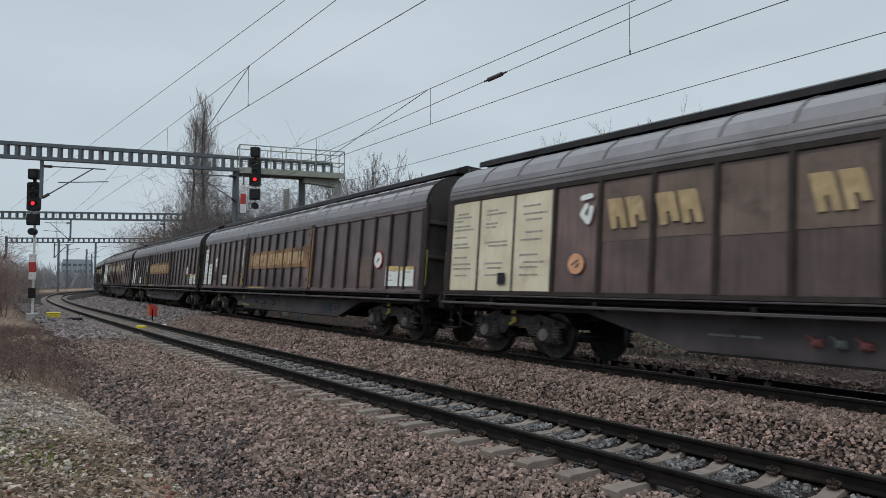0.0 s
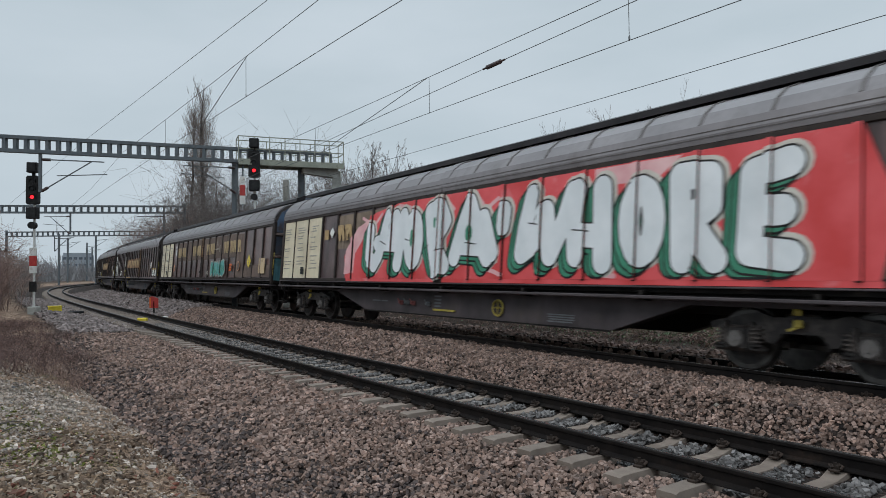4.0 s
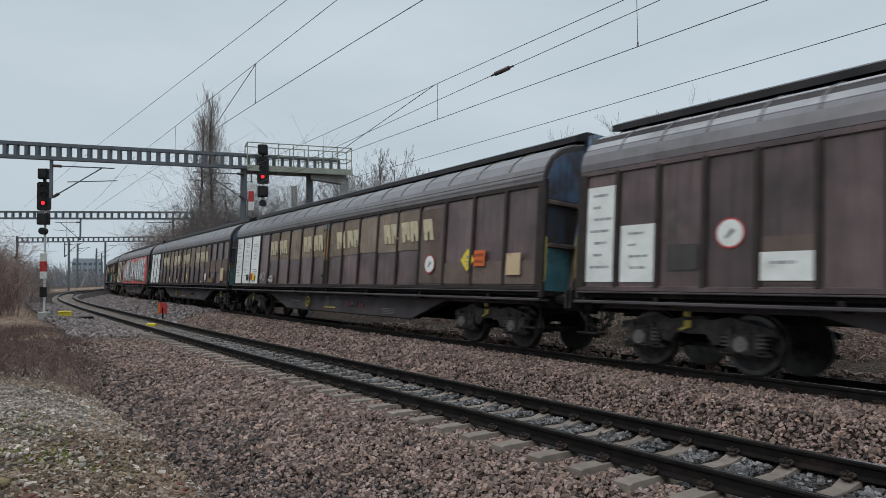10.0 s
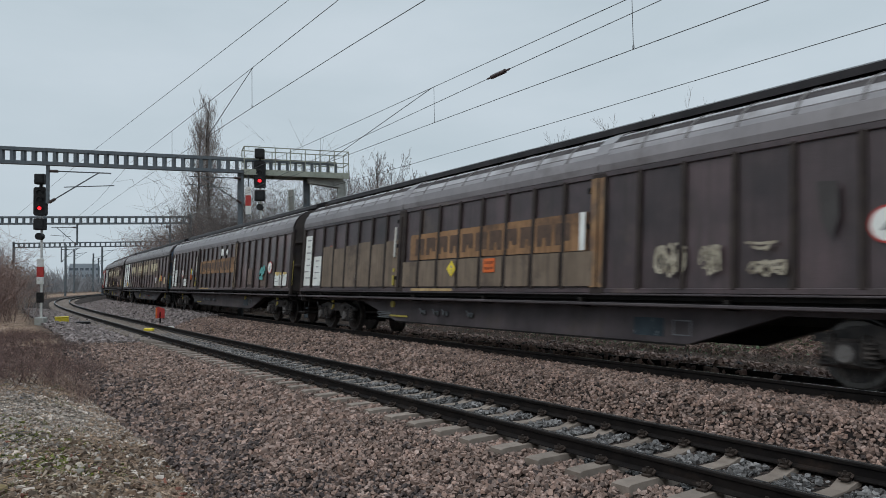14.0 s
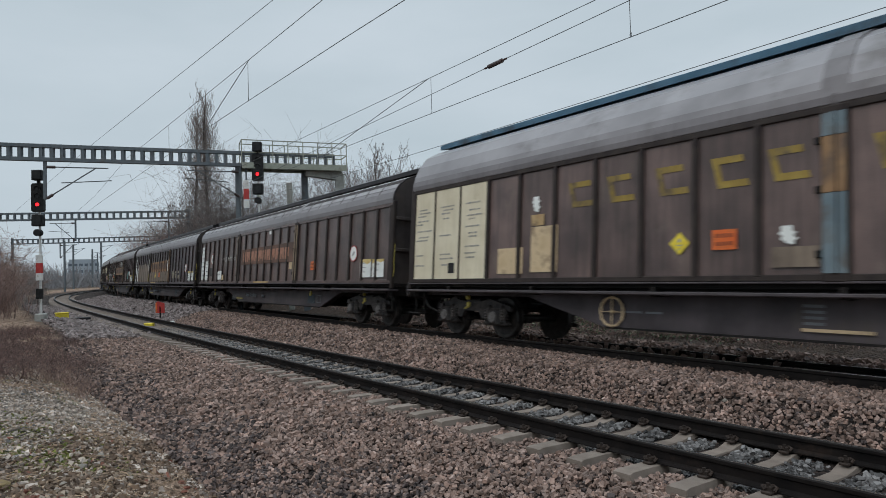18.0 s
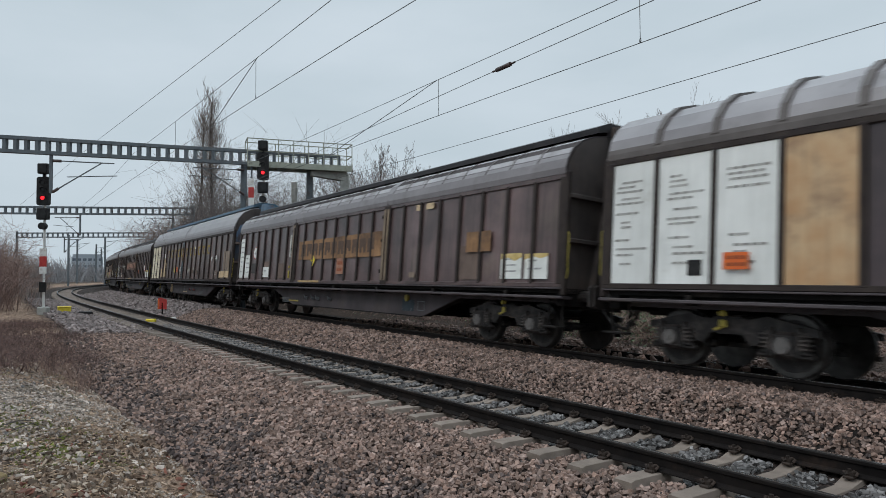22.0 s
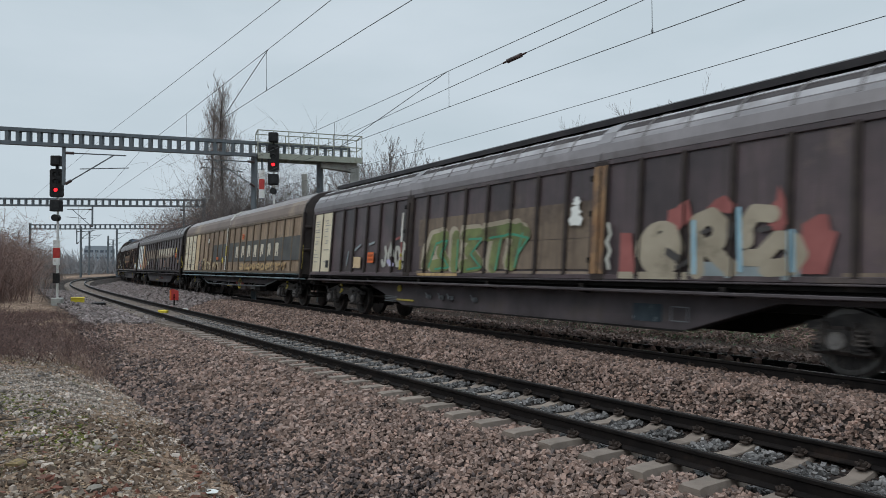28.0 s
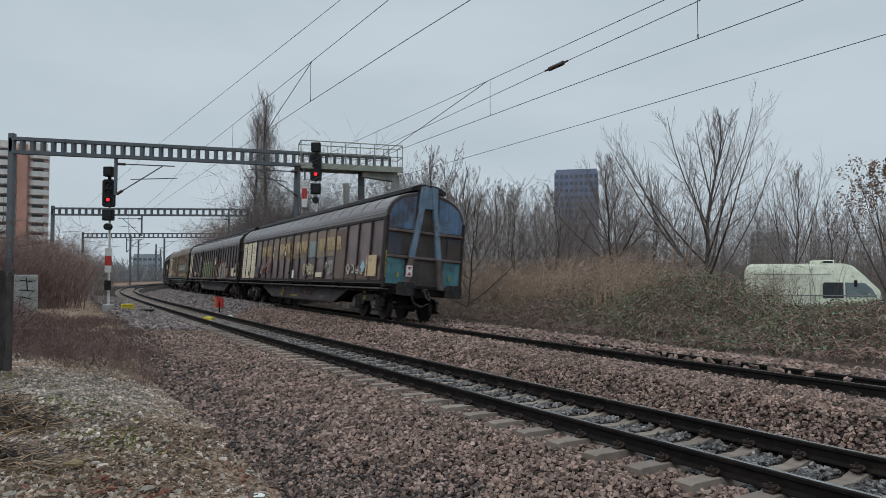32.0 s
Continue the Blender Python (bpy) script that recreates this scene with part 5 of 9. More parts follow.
                sh.cyl((0.25 * math.cos(a), y + o * 0.06, 0.25 * math.sin(a)), (0.25 * math.cos(a), y + o * 0.08, 0.25 * math.sin(a)), 0.035, n=8)
        return sh

    # ---- what is painted or fixed on the walls ----
    def paint(self, name, polys, mat, label="", layer=None, thick=0.004, over=False):
        """Flat shapes (f, z) laid on the panels between the uprights, or over the uprights as well."""
        if layer is None:
            self.layers += 1
            layer = self.layers
        alone = name in ("faded_patch", "painted_band", "sticker", "label_plate", "dark_patch", "blot")
        sh = Shape()
        for k, poly in enumerate(polys):
            for lo, hi, y in self.spans + (self.uprights if over else []):
                c = clip_span([(p[0], p[1]) for p in poly], lo, hi)
                if len(c) >= 3:
                    yy = y + 0.003 + 0.0025 * layer + 0.002 * k / len(polys)
                    n = len(c)
                    sh.add([(HALF - a, yy, z) for a, z in c] + [(HALF - a, yy - thick, z) for a, z in c], [tuple(range(n)), tuple(range(2 * n - 1, n - 1, -1))] + [(i, (i + 1) % n, n + (i + 1) % n, n + i) for i in range(n)])
                    if alone:
                        part(name, sh, M[mat], self.root, label)
                        sh = Shape()
        if sh.v:
            ob = part(name, sh, M[mat], self.root, label)
            if name in ("print", "tag", "graffiti"):
                ob["kind"] = "stuff"

    def rect(self, name, f0, f1, z0, z1, mat, label=""):
        self.paint(name, [[(f0, z0), (f1, z0), (f1, z1), (f0, z1)]], mat, label)
        if name == "sticker" and mat in ("orange", "salmon_dim"):
            w, h = f1 - f0, z1 - z0
            bars = [[(f0 + w * a, z0 + h * b), (f0 + w * (a + 0.2), z0 + h * b), (f0 + w * (a + 0.2), z0 + h * (b + 0.2)), (f0 + w * a, z0 + h * (b + 0.2))] for a in (0.14, 0.4, 0.66) for b in (0.2, 0.6)]
            self.paint("print", bars, "rust_ink")

    def plate(self, f0, f1, z0, z1, mat="label_white", lines=0, label="", seed=0, name="label_plate"):
        self.rect(name, f0, f1, z0, z1, mat, label)
        if lines:
            r = random.Random(seed + self.number)
            bars, h = [], (z1 - z0) / (lines * 2 + 2)
            for i in range(lines):
                zz = z1 - h * (1.5 + 2 * i)
                a = f0 + (f1 - f0) * r.uniform(0.12, 0.35)
                b = f1 - (f1 - f0) * r.uniform(0.18, 0.6)
                k = a
                while k < b:
                    w = r.uniform(0.05, 0.16)
                    bars.append([(k, zz - h * 0.22), (min(k + w, b), zz - h * 0.22), (min(k + w, b), zz + h * 0.22), (k, zz + h * 0.22)])
                    k += w + 0.025
            self.paint("print", bars, "ink", layer=self.layers + 1)

    def diamond(self, f, z, r=0.27, mat="yellow"):
        self.paint("hazard_sticker", [[(f, z - r), (f + r, z), (f, z + r), (f - r, z)]], mat, "diamond hazard sticker")
        if mat == "yellow":
            self.paint("print", [[(f - r * 0.16, z + r * 0.1), (f + r * 0.16, z + r * 0.1), (f + r * 0.1, z + r * 0.42), (f - r * 0.1, z + r * 0.42)], [(f - r * 0.3, z - r * 0.12), (f + r * 0.3, z - r * 0.12), (f + r * 0.3, z - r * 0.2), (f - r * 0.3, z - r * 0.2)], [(f - r * 0.06, z - r * 0.6), (f + r * 0.06, z - r * 0.6), (f + r * 0.06, z - r * 0.36), (f - r * 0.06, z - r * 0.36)]], "ink")

    def disc(self, f, z, r, mat, n=20):
        if n < 10:  # a ragged daub
            n *= 2
            return [(f + r * (1.1, 0.7, 0.95, 0.6, 1.2)[i % 5] * math.cos(6.2832 * i / n), z + r * (1.0, 0.65, 1.15, 0.8, 0.9)[i % 5] * math.sin(6.2832 * i / n)) for i in range(n)]
        return [(f + r * math.cos(6.2832 * i / n), z + r * math.sin(6.2832 * i / n)) for i in range(n)]

    def roundel(self, f, z, r=0.3, outer="red", inner="label_white"):
        self.paint("round_sign", [self.disc(f, z, r, 0)], outer, "round sign")
        self.paint("round_sign", [self.disc(f, z, r * 0.88, 0)], inner, "round sign face")
        self.paint("print", [[(f - r * .4, z - r * .3), (f - r * .15, z - r * .35), (f + r * .4, z + r * .1), (f + r * .1, z + r * .35)]], "ink" if inner == "label_white" else "brown")

    def blocks(self, spans, z0, z1, mat, slant=0.24, name="lettering", thin=False):
        """Plain letter-sized shapes for a painted name."""
        h = z1 - z0
        self.layers += 1
        for i, (a, b) in enumerate(spans):
            def at(u, v):
                return (a + (b - a) * u - slant * h * (v - 0.5), z0 + h * v)
            top = (1.0, 0.82, 0.92)[i % 3]
            k = 0.22
            if thin:
                polys = [[at(0, 0), at(1, 0), at(1, k), at(k, k), at(k, 1 - k), at(1, 1 - k), at(1, 1), at(0, 1)]]
            elif b - a > 0.2:
                polys = [[at(0, 0), at(0.36, 0), at(0.42, 0.4), at(0.58, 0.4), at(0.64, 1 - top), at(1, 1 - top), at(1, 0.9), at(0.9, 1), at(0, 1)]]
            else:
                polys = [[at(0.1, 0), at(0.9, 0), at(0.9, 1), at(0.1, 1)]]
            self.paint(name, polys, mat, "plain shapes of a painted name", layer=self.layers)

    def strokes(self, name, lines, width, mat, label="", over=False):
        """Round-ended strokes along lines of (f, z)."""
        polys = []
        for pts in lines:
            for (ax, az), (bx, bz) in zip(pts[:-1], pts[1:]):
                turn = math.atan2(bz - az, bx - ax)
                n = 7 if width > 0.15 else 4
                polys.append([(cx + width / 2 * math.cos(turn + side + math.pi * i / n), cz + width / 2 * math.sin(turn + side + math.pi * i / n))
                              for cx, cz, side in ((bx, bz, -math.pi / 2), (ax, az, math.pi / 2)) for i in range(n + 1)])
        self.paint(name, polys, mat, label, over=over)


def zigzag(f0, f1, z0, z1, n, seed):
    """Wavy sprayed loops with no meaning."""
    r = random.Random(seed)
    out, w, h = [], (f1 - f0) / n, z1 - z0
    for i in range(n):
        cx = f0 + (i + 0.5) * w
        pts = []
        turn, ph = r.choice((-1, 1)), r.uniform(0, 6.28)
        kx, kz = r.uniform(0.26, 0.4) * w, r.uniform(0.3, 0.42) * h
        for k in range(r.randint(6, 9)):
            a = ph + turn * k * 0.72
            pts.append((cx + kx * math.cos(a) + r.uniform(-0.05, 0.05) * w, z0 + h * 0.5 + kz * math.sin(a) * (1.15 if k % 3 else 0.9)))
        out.append(pts)
        if r.random() < 0.7:
            out.append([(cx - 0.4 * w, z0 + h * r.uniform(0.1, 0.9)), (cx, z0 + h * r.uniform(0.1, 0.9)), (cx + 0.42 * w, z0 + h * r.uniform(0.1, 0.9))])
    return out


def under_details(w):
    """Handwheel, data plates, marker bar and valves on the side of the underframe."""
    r = w.root
    early = w.number < 7

    def at(f, dz=0.0):
        return Matrix.Translation((HALF - f, 0, dz))

    ring = lambda rad: Shape().tube([(rad * math.cos(a * 0.5236), 1.2, 0.69 + rad * math.sin(a * 0.5236)) for a in range(13)], 0.022).bar((-rad, 1.2, 0.69), (rad, 1.2, 0.69), 0.014, 0.014).bar((0, 1.2, 0.69 - rad), (0, 1.2, 0.69 + rad), 0.02, 0.02).cyl((0, 1.1, 0.69), (0, 1.22, 0.69), 0.03, n=8)
    if w.style == "c":
        part("handwheel", ring(0.26), M["label_tan"], r, "large cream brake handwheel", m=at(6.3))
    elif w.style == "d":
        part("handwheel", ring(0.24), M["yellow_dull"], r, "dull yellow brake handwheel", m=at(11.9)) if w.number == 15 else None
    elif not w.three:
        part("handwheel", cached(("handwheel",), lambda: ring(0.17), M["yellow_dull"]), None, r, "yellow brake handwheel", m=at(12.1 if early else 8.2))
    part("marker_bar", cached(("marker_bar", w.style == "c"), lambda: Shape().box(-0.45, 0.45, 1.17, 1.19, 0.53, 0.575), M["label_tan" if w.style == "c" else "yellow_dull"]), None, r, "pale marker bar" if w.style == "c" else "yellow marker bar", m=at(6.25 if w.three else 10.05))
    part("data_plate", cached(("data_plate",), lambda: Shape().box(-0.36, 0.36, 1.155, 1.162, 0.575, 0.6).box(-0.36, 0.3, 1.155, 1.162, 0.53, 0.555).box(-0.3, 0.36, 1.155, 1.162, 0.485, 0.51).box(-0.36, 0.36, 1.155, 1.162, 0.62, 0.645), M["label_dim"]), None, r, "faded lines of grey print", m=at(5.4 if w.three else 13.95))
    if w.three:
        part("data_plate", cached(("blue_plate",), lambda: Shape().box(-0.3, 0.3, 1.155, 1.163, 0.52, 0.82), M["plate_blue"]), None, r, "dull blue data plate", m=at(14.45))
        part("data_plate", cached(("frame_plate",), lambda: Shape().box(-0.17, 0.17, 1.155, 1.163, 0.55, 0.57).box(-0.17, 0.17, 1.155, 1.163, 0.78, 0.8).box(-0.17, -0.15, 1.155, 1.163, 0.571, 0.779).box(0.15, 0.17, 1.155, 1.163, 0.571, 0.779), M["label_dim"]), None, r, "rusty square plate frame", m=at(15.1))
        part("yellow_knob", cached(("yellow_knob",), lambda: Shape().cyl((0, 1.15, 0.86), (0, 1.2, 0.86), 0.09, n=10), M["yellow_dull"]), None, r, "yellow valve knob", m=at(14.4 if w.number % 2 else 5.9))
    else:
        part("data_plate", cached(("load_table",), lambda: Shape().box(-0.14, 0.14, 1.155, 1.163, 0.62, 0.66).box(-0.14, 0.14, 1.155, 1.163, 0.7, 0.74).box(-0.14, 0.14, 1.155, 1.163, 0.78, 0.82).box(-0.14, 0.14, 1.155, 1.163, 0.86, 0.9), M["label_dim"]), None, r, "grey load table", m=at(9.75))
        part("data_plate", cached(("number_strip",), lambda: Shape().box(-0.42, -0.1, 1.155, 1.162, 0.68, 0.715).box(-0.02, 0.42, 1.155, 1.162, 0.68, 0.715), M["label_dim"]), None, r, "faded number strip", m=at(6.9))
    rows = ((7.5, "label_dim"), (8.1, "label_dim"), (8.5, "label_dim"), (9.5, "label_dim")) if w.three else ((8.1, "pinkred"), (8.4, "label_dim"), (8.7, "pinkred"), (9.4, "label_dim")) if early else ((11.55, "pinkred"), (11.9, "label_dim"), (12.4, "pinkred"))
    for f, c in rows:
        part("valve", cached(("valve", c), lambda: Shape().box(-0.07, 0.07, 1.16, 1.22, 0.62, 0.74, bevel=0.02).cyl((0, 1.2, 0.69), (0, 1.27, 0.69), 0.04, n=8).bar((0, 1.24, 0.69), (0.12, 1.24, 0.78), 0.025, 0.025), M[c]), None, r, m=at(f))


M["plate_blue"] = surface("dull_blue_plate", (0.022, 0.034, 0.043), (0.038, 0.052, 0.063), 4, 0.5, stain=(0.3, 0.32, 0.33), stain_scale=5, stain_at=0.62)
M["dark_paint"] = surface("dark_grey_brown_repaint", (0.045, 0.042, 0.042), (0.075, 0.07, 0.068), 2, 0.6, streak=0.3)
M["label_dim"] = surface("dirty_grey_plate", (0.09, 0.098, 0.105), (0.15, 0.16, 0.17), 6, 0.6)
M["pinkred"] = surface("dirty_red_valve_handle", (0.16, 0.05, 0.05), (0.26, 0.09, 0.08), 6, 0.6)
M["turquoise"] = surface("turquoise_spray_paint", (0.06, 0.24, 0.23), (0.12, 0.36, 0.34), 2, 0.55)
M["spray_red"] = surface("red_spray_paint", (0.55, 0.05, 0.05), (0.72, 0.11, 0.12), 1.2, 0.5, stain=(0.75, 0.35, 0.38), stain_scale=0.9, stain_at=0.66)
M["spray_blush"] = surface("pale_pink_spray_paint", (0.62, 0.30, 0.32), (0.75, 0.48, 0.48), 2, 0.6)
M["spray_pale"] = surface("whitish_spray_mist", (0.5, 0.47, 0.42), (0.62, 0.58, 0.52), 2, 0.6)
M["spray_navy"] = surface("dark_blue_spray_paint", (0.03, 0.04, 0.06), (0.05, 0.065, 0.09), 2, 0.6)
M["spray_silver"] = surface("silver_spray_paint", (0.60, 0.64, 0.66), (0.74, 0.77, 0.79), 1.5, 0.42)
M["spray_green"] = surface("green_spray_paint", (0.03, 0.17, 0.10), (0.06, 0.27, 0.17), 2, 0.5)
M["spray_lime"] = surface("lime_green_spray_paint", (0.10, 0.13, 0.045), (0.19, 0.22, 0.085), 1.5, 0.6, stain=(0.07, 0.05, 0.035), stain_scale=1.3, stain_at=0.52)
M["chalk"] = surface("pale_chalk_lines", (0.26, 0.23, 0.17), (0.42, 0.38, 0.30), 6, 0.8, stain=(0.1, 0.08, 0.06), stain_scale=5, stain_at=0.55)
M["spray_grey"] = surface("pale_grey_spray_paint", (0.30, 0.30, 0.27), (0.44, 0.43, 0.38), 1.5, 0.6)
M["spray_beige"] = surface("beige_spray_paint", (0.24, 0.205, 0.15), (0.36, 0.315, 0.24), 1.5, 0.6, stain=(0.12, 0.10, 0.07), stain_scale=2, stain_at=0.6)
M["spray_blue"] = surface("pale_blue_spray_paint", (0.20, 0.36, 0.45), (0.33, 0.5, 0.58), 1.5, 0.6)
M["spray_lilac"] = surface("lilac_spray_paint", (0.3, 0.28, 0.42), (0.42, 0.4, 0.55), 2, 0.6)
M["spray_dusk"] = surface("grey_blue_spray_paint", (0.16, 0.19, 0.2), (0.24, 0.28, 0.29), 2, 0.6)
M["spray_pink"] = surface("dull_red_spray_paint", (0.20, 0.06, 0.055), (0.30, 0.10, 0.09), 1.5, 0.6)

M["rust_yellow"] = surface("yellow_rust_wash", (0.42, 0.30, 0.10), (0.6, 0.46, 0.2), 6, 0.7)
M["joint_tan"] = surface("worn_tan_joint_paint", (0.15, 0.11, 0.075), (0.25, 0.19, 0.135), 2, 0.7, stain=(0.06, 0.042, 0.035), stain_scale=1.6, stain_at=0.55, streak=0.3)
M["faded_tan"] = surface("faded_tan_brown_wall_paint", (0.125, 0.092, 0.066), (0.19, 0.143, 0.104), 1.6, 0.6, stain=(0.06, 0.043, 0.035), stain_scale=1.1, stain_at=0.56, streak=0.5)
M["joint_rust"] = surface("flaking_orange_joint_paint", (0.2, 0.1, 0.045), (0.3, 0.18, 0.09), 2.2, 0.65, stain=(0.1, 0.07, 0.055), stain_scale=2.0, stain_at=0.52, streak=0.4)
M["joint_blue"] = surface("pale_blue_joint_paint", (0.1, 0.14, 0.165), (0.17, 0.215, 0.235), 2.2, 0.6, stain=(0.1, 0.08, 0.065), stain_scale=2.0, stain_at=0.56, streak=0.3)
M["patch_slate"] = surface("slate_grey_repaint", (0.05, 0.051, 0.049), (0.085, 0.086, 0.082), 1.6, 0.6, stain=(0.12, 0.095, 0.07), stain_scale=1.2, stain_at=0.6, streak=0.25)

TRAIN = {}


def grup_wagon(n, lead_mat, label, wall="brown", roof="roof", patch=True, teal=True, blue=True, post="post", rail="under"):
    w = Wagon(n, "a", [10.15, 10.35], [9, 9], 3, lead_mat, label, wall=wall, roof=roof, teal=teal, end="end_dark", blue=blue, post=post, rail=rail)
    TRAIN[n] = w
    if patch:
        for b, (lo, hi, _) in enumerate(w.spans):
            if 3 < b < 14:
                w.rect("faded_patch", lo + 0.01, hi - 0.01, 2.16 + 0.02 * (b % 3), 3.2, "patch" if n != 5 else "patch_low", "faded lighter paint")
            elif b == 14:
                w.rect("faded_patch", lo + 0.01, hi - 0.01, 1.32, 3.16, "patch_low", "faded lighter paint")
            elif b > 14:
                w.rect("faded_patch", lo + 0.01, hi - 0.01, *((1.32, 1.8) if n != 7 else (1.82, 2.45)), "patch_low")
    if n in (5, 7, 8, 17):
        joint_paint(w, 10.15, ((3.05, 3.24, "joint_blue"), (2.05, 3.04, "joint_rust")) if n != 5 else ((2.3, 3.24, "joint_rust"),))
    return w


def joint_paint(w, f, bands):
    """Bands of flaking paint on the post where two sliding walls meet."""
    for z0, z1, mat in bands:
        part("joint_strip", Shape().box(-0.15, -0.032, WALL_Y + 0.046, WALL_Y + 0.05, z0, z1).box(-0.028, 0.028, WALL_Y + 0.076, WALL_Y + 0.08, z0, z1).box(0.032, 0.15, WALL_Y + 0.046, WALL_Y + 0.05, z0, z1), M[mat], w.root, "flaking paint on the joint post", m=Matrix.Translation((HALF - f, 0, 0)))


def grup_name(w, mat="letter"):
    for row in ([(4.72, 5.06), (5.12, 5.46), (5.72, 6.08), (6.14, 6.48)], [(8.15, 8.46), (8.52, 8.82), (9.04, 9.38), (9.44, 9.78)], [(10.92, 11.3), (11.36, 11.52), (11.68, 12.06), (12.12, 12.48)],
                [(14.04, 14.4), (14.44, 14.8), (15.02, 15.42), (15.46, 15.84)], [(16.12, 16.54)]):
        w.blocks(row, 2.39, 2.92, mat)


def white_print(w, seed):
    """Rows of small print and a little hatch on the three leading panels."""
    r = random.Random(seed)
    for b in range(2 if w.three else 3):
        lo, hi, _ = w.spans[b]
        bars = []
        for z in (2.98, 2.9, 2.82, 2.7, 2.62, 2.45, 2.3, 2.22, 2.0, 1.85, 1.75, 1.6):
            if r.random() < 0.8:
                k = lo + r.choice((0.18, 0.22, 0.3))
                stop = lo + (hi - lo) * r.uniform(0.45, 0.8)
                while k < stop:
                    t = r.uniform(0.04, 0.12)
                    bars.append([(k, z), (k + t, z), (k + t, z + 0.035), (k, z + 0.035)])
                    k += t + 0.03
        w.paint("print", bars, "ink2", layer=1)
    w.layers = max(w.layers, 1)
    lo, hi, _ = w.spans[1]
    w.rect("hatch", hi - 0.38, hi - 0.14, 1.42, 1.66, "black", "small dark inspection hatch")


M["rust_ink"] = surface("dark_rust_print", (0.2, 0.045, 0.015), (0.28, 0.07, 0.025), 8, 0.6)
M["ink2"] = surface("faded_panel_print", (0.2, 0.197, 0.185), (0.31, 0.3, 0.28), 8, 0.6)


def wagon_5():
    w = grup_wagon(5, "cream", "brown covered wagon with cream panels and a turquoise tag", wall="red_brown")
    white_print(w, 5)
    grup_name(w, "letter_gold")
    w.strokes("tag", [[(4.1, 3.0), (4.3, 3.02)], [(4.2, 2.85), (4.1, 2.7), (4.25, 2.55)], [(4.32, 2.8), (4.28, 2.6)]], 0.1, "label_white", "white sprayed figure")
    w.paint("round_sign", [w.disc(4.0, 1.8, 0.19, 0)], "salmon", "pale orange round sign")
    w.strokes("print", [[(3.9, 1.78), (4.05, 1.86)], [(4.0, 1.74), (4.08, 1.8)]], 0.04, "brown")
    word = [[(12.1, 1.5), (12.1, 1.9), (12.4, 1.9), (12.35, 1.5)], [(12.65, 1.5), (12.7, 1.88), (12.95, 1.8)], [(13.05, 1.5), (13.1, 1.9), (13.3, 1.6), (13.5, 1.9), (13.5, 1.5)], [(13.75, 1.5), (13.8, 1.9), (14.1, 1.95), (14.25, 1.6), (14.0, 1.5)]]
    w.strokes("tag", word, 0.36, "spray_grey", "pale rim of a sprayed tag", over=True)
    w.strokes("tag", word, 0.27, "turquoise", "turquoise sprayed tag", over=True)
    w.strokes("tag", zigzag(12.0, 14.3, 1.45, 1.92, 7, 5), 0.035, "spray_green", "dark lines of the tag", over=True)
    w.strokes("tag", zigzag(11.2, 11.6, 1.4, 1.6, 2, 2), 0.05, "spray_grey", "small grey tag")
    w.rect("sticker", 15.09, 15.45, 1.58, 1.89, "orange")
    w.roundel(16.45, 1.77, 0.21, "salmon", "patch_low")
    w.strokes("tag", [[(13.0, 3.0), (13.05, 2.8)], [(12.75, 2.6), (13.2, 2.62)], [(13.4, 2.5), (13.45, 2.75)]], 0.07, "letter_pale", "flaked pale paint")
    w.diamond(17.9, 1.95)
    w.plate(19.2, 19.9, 1.45, 2.05, "label_tan")
    return w


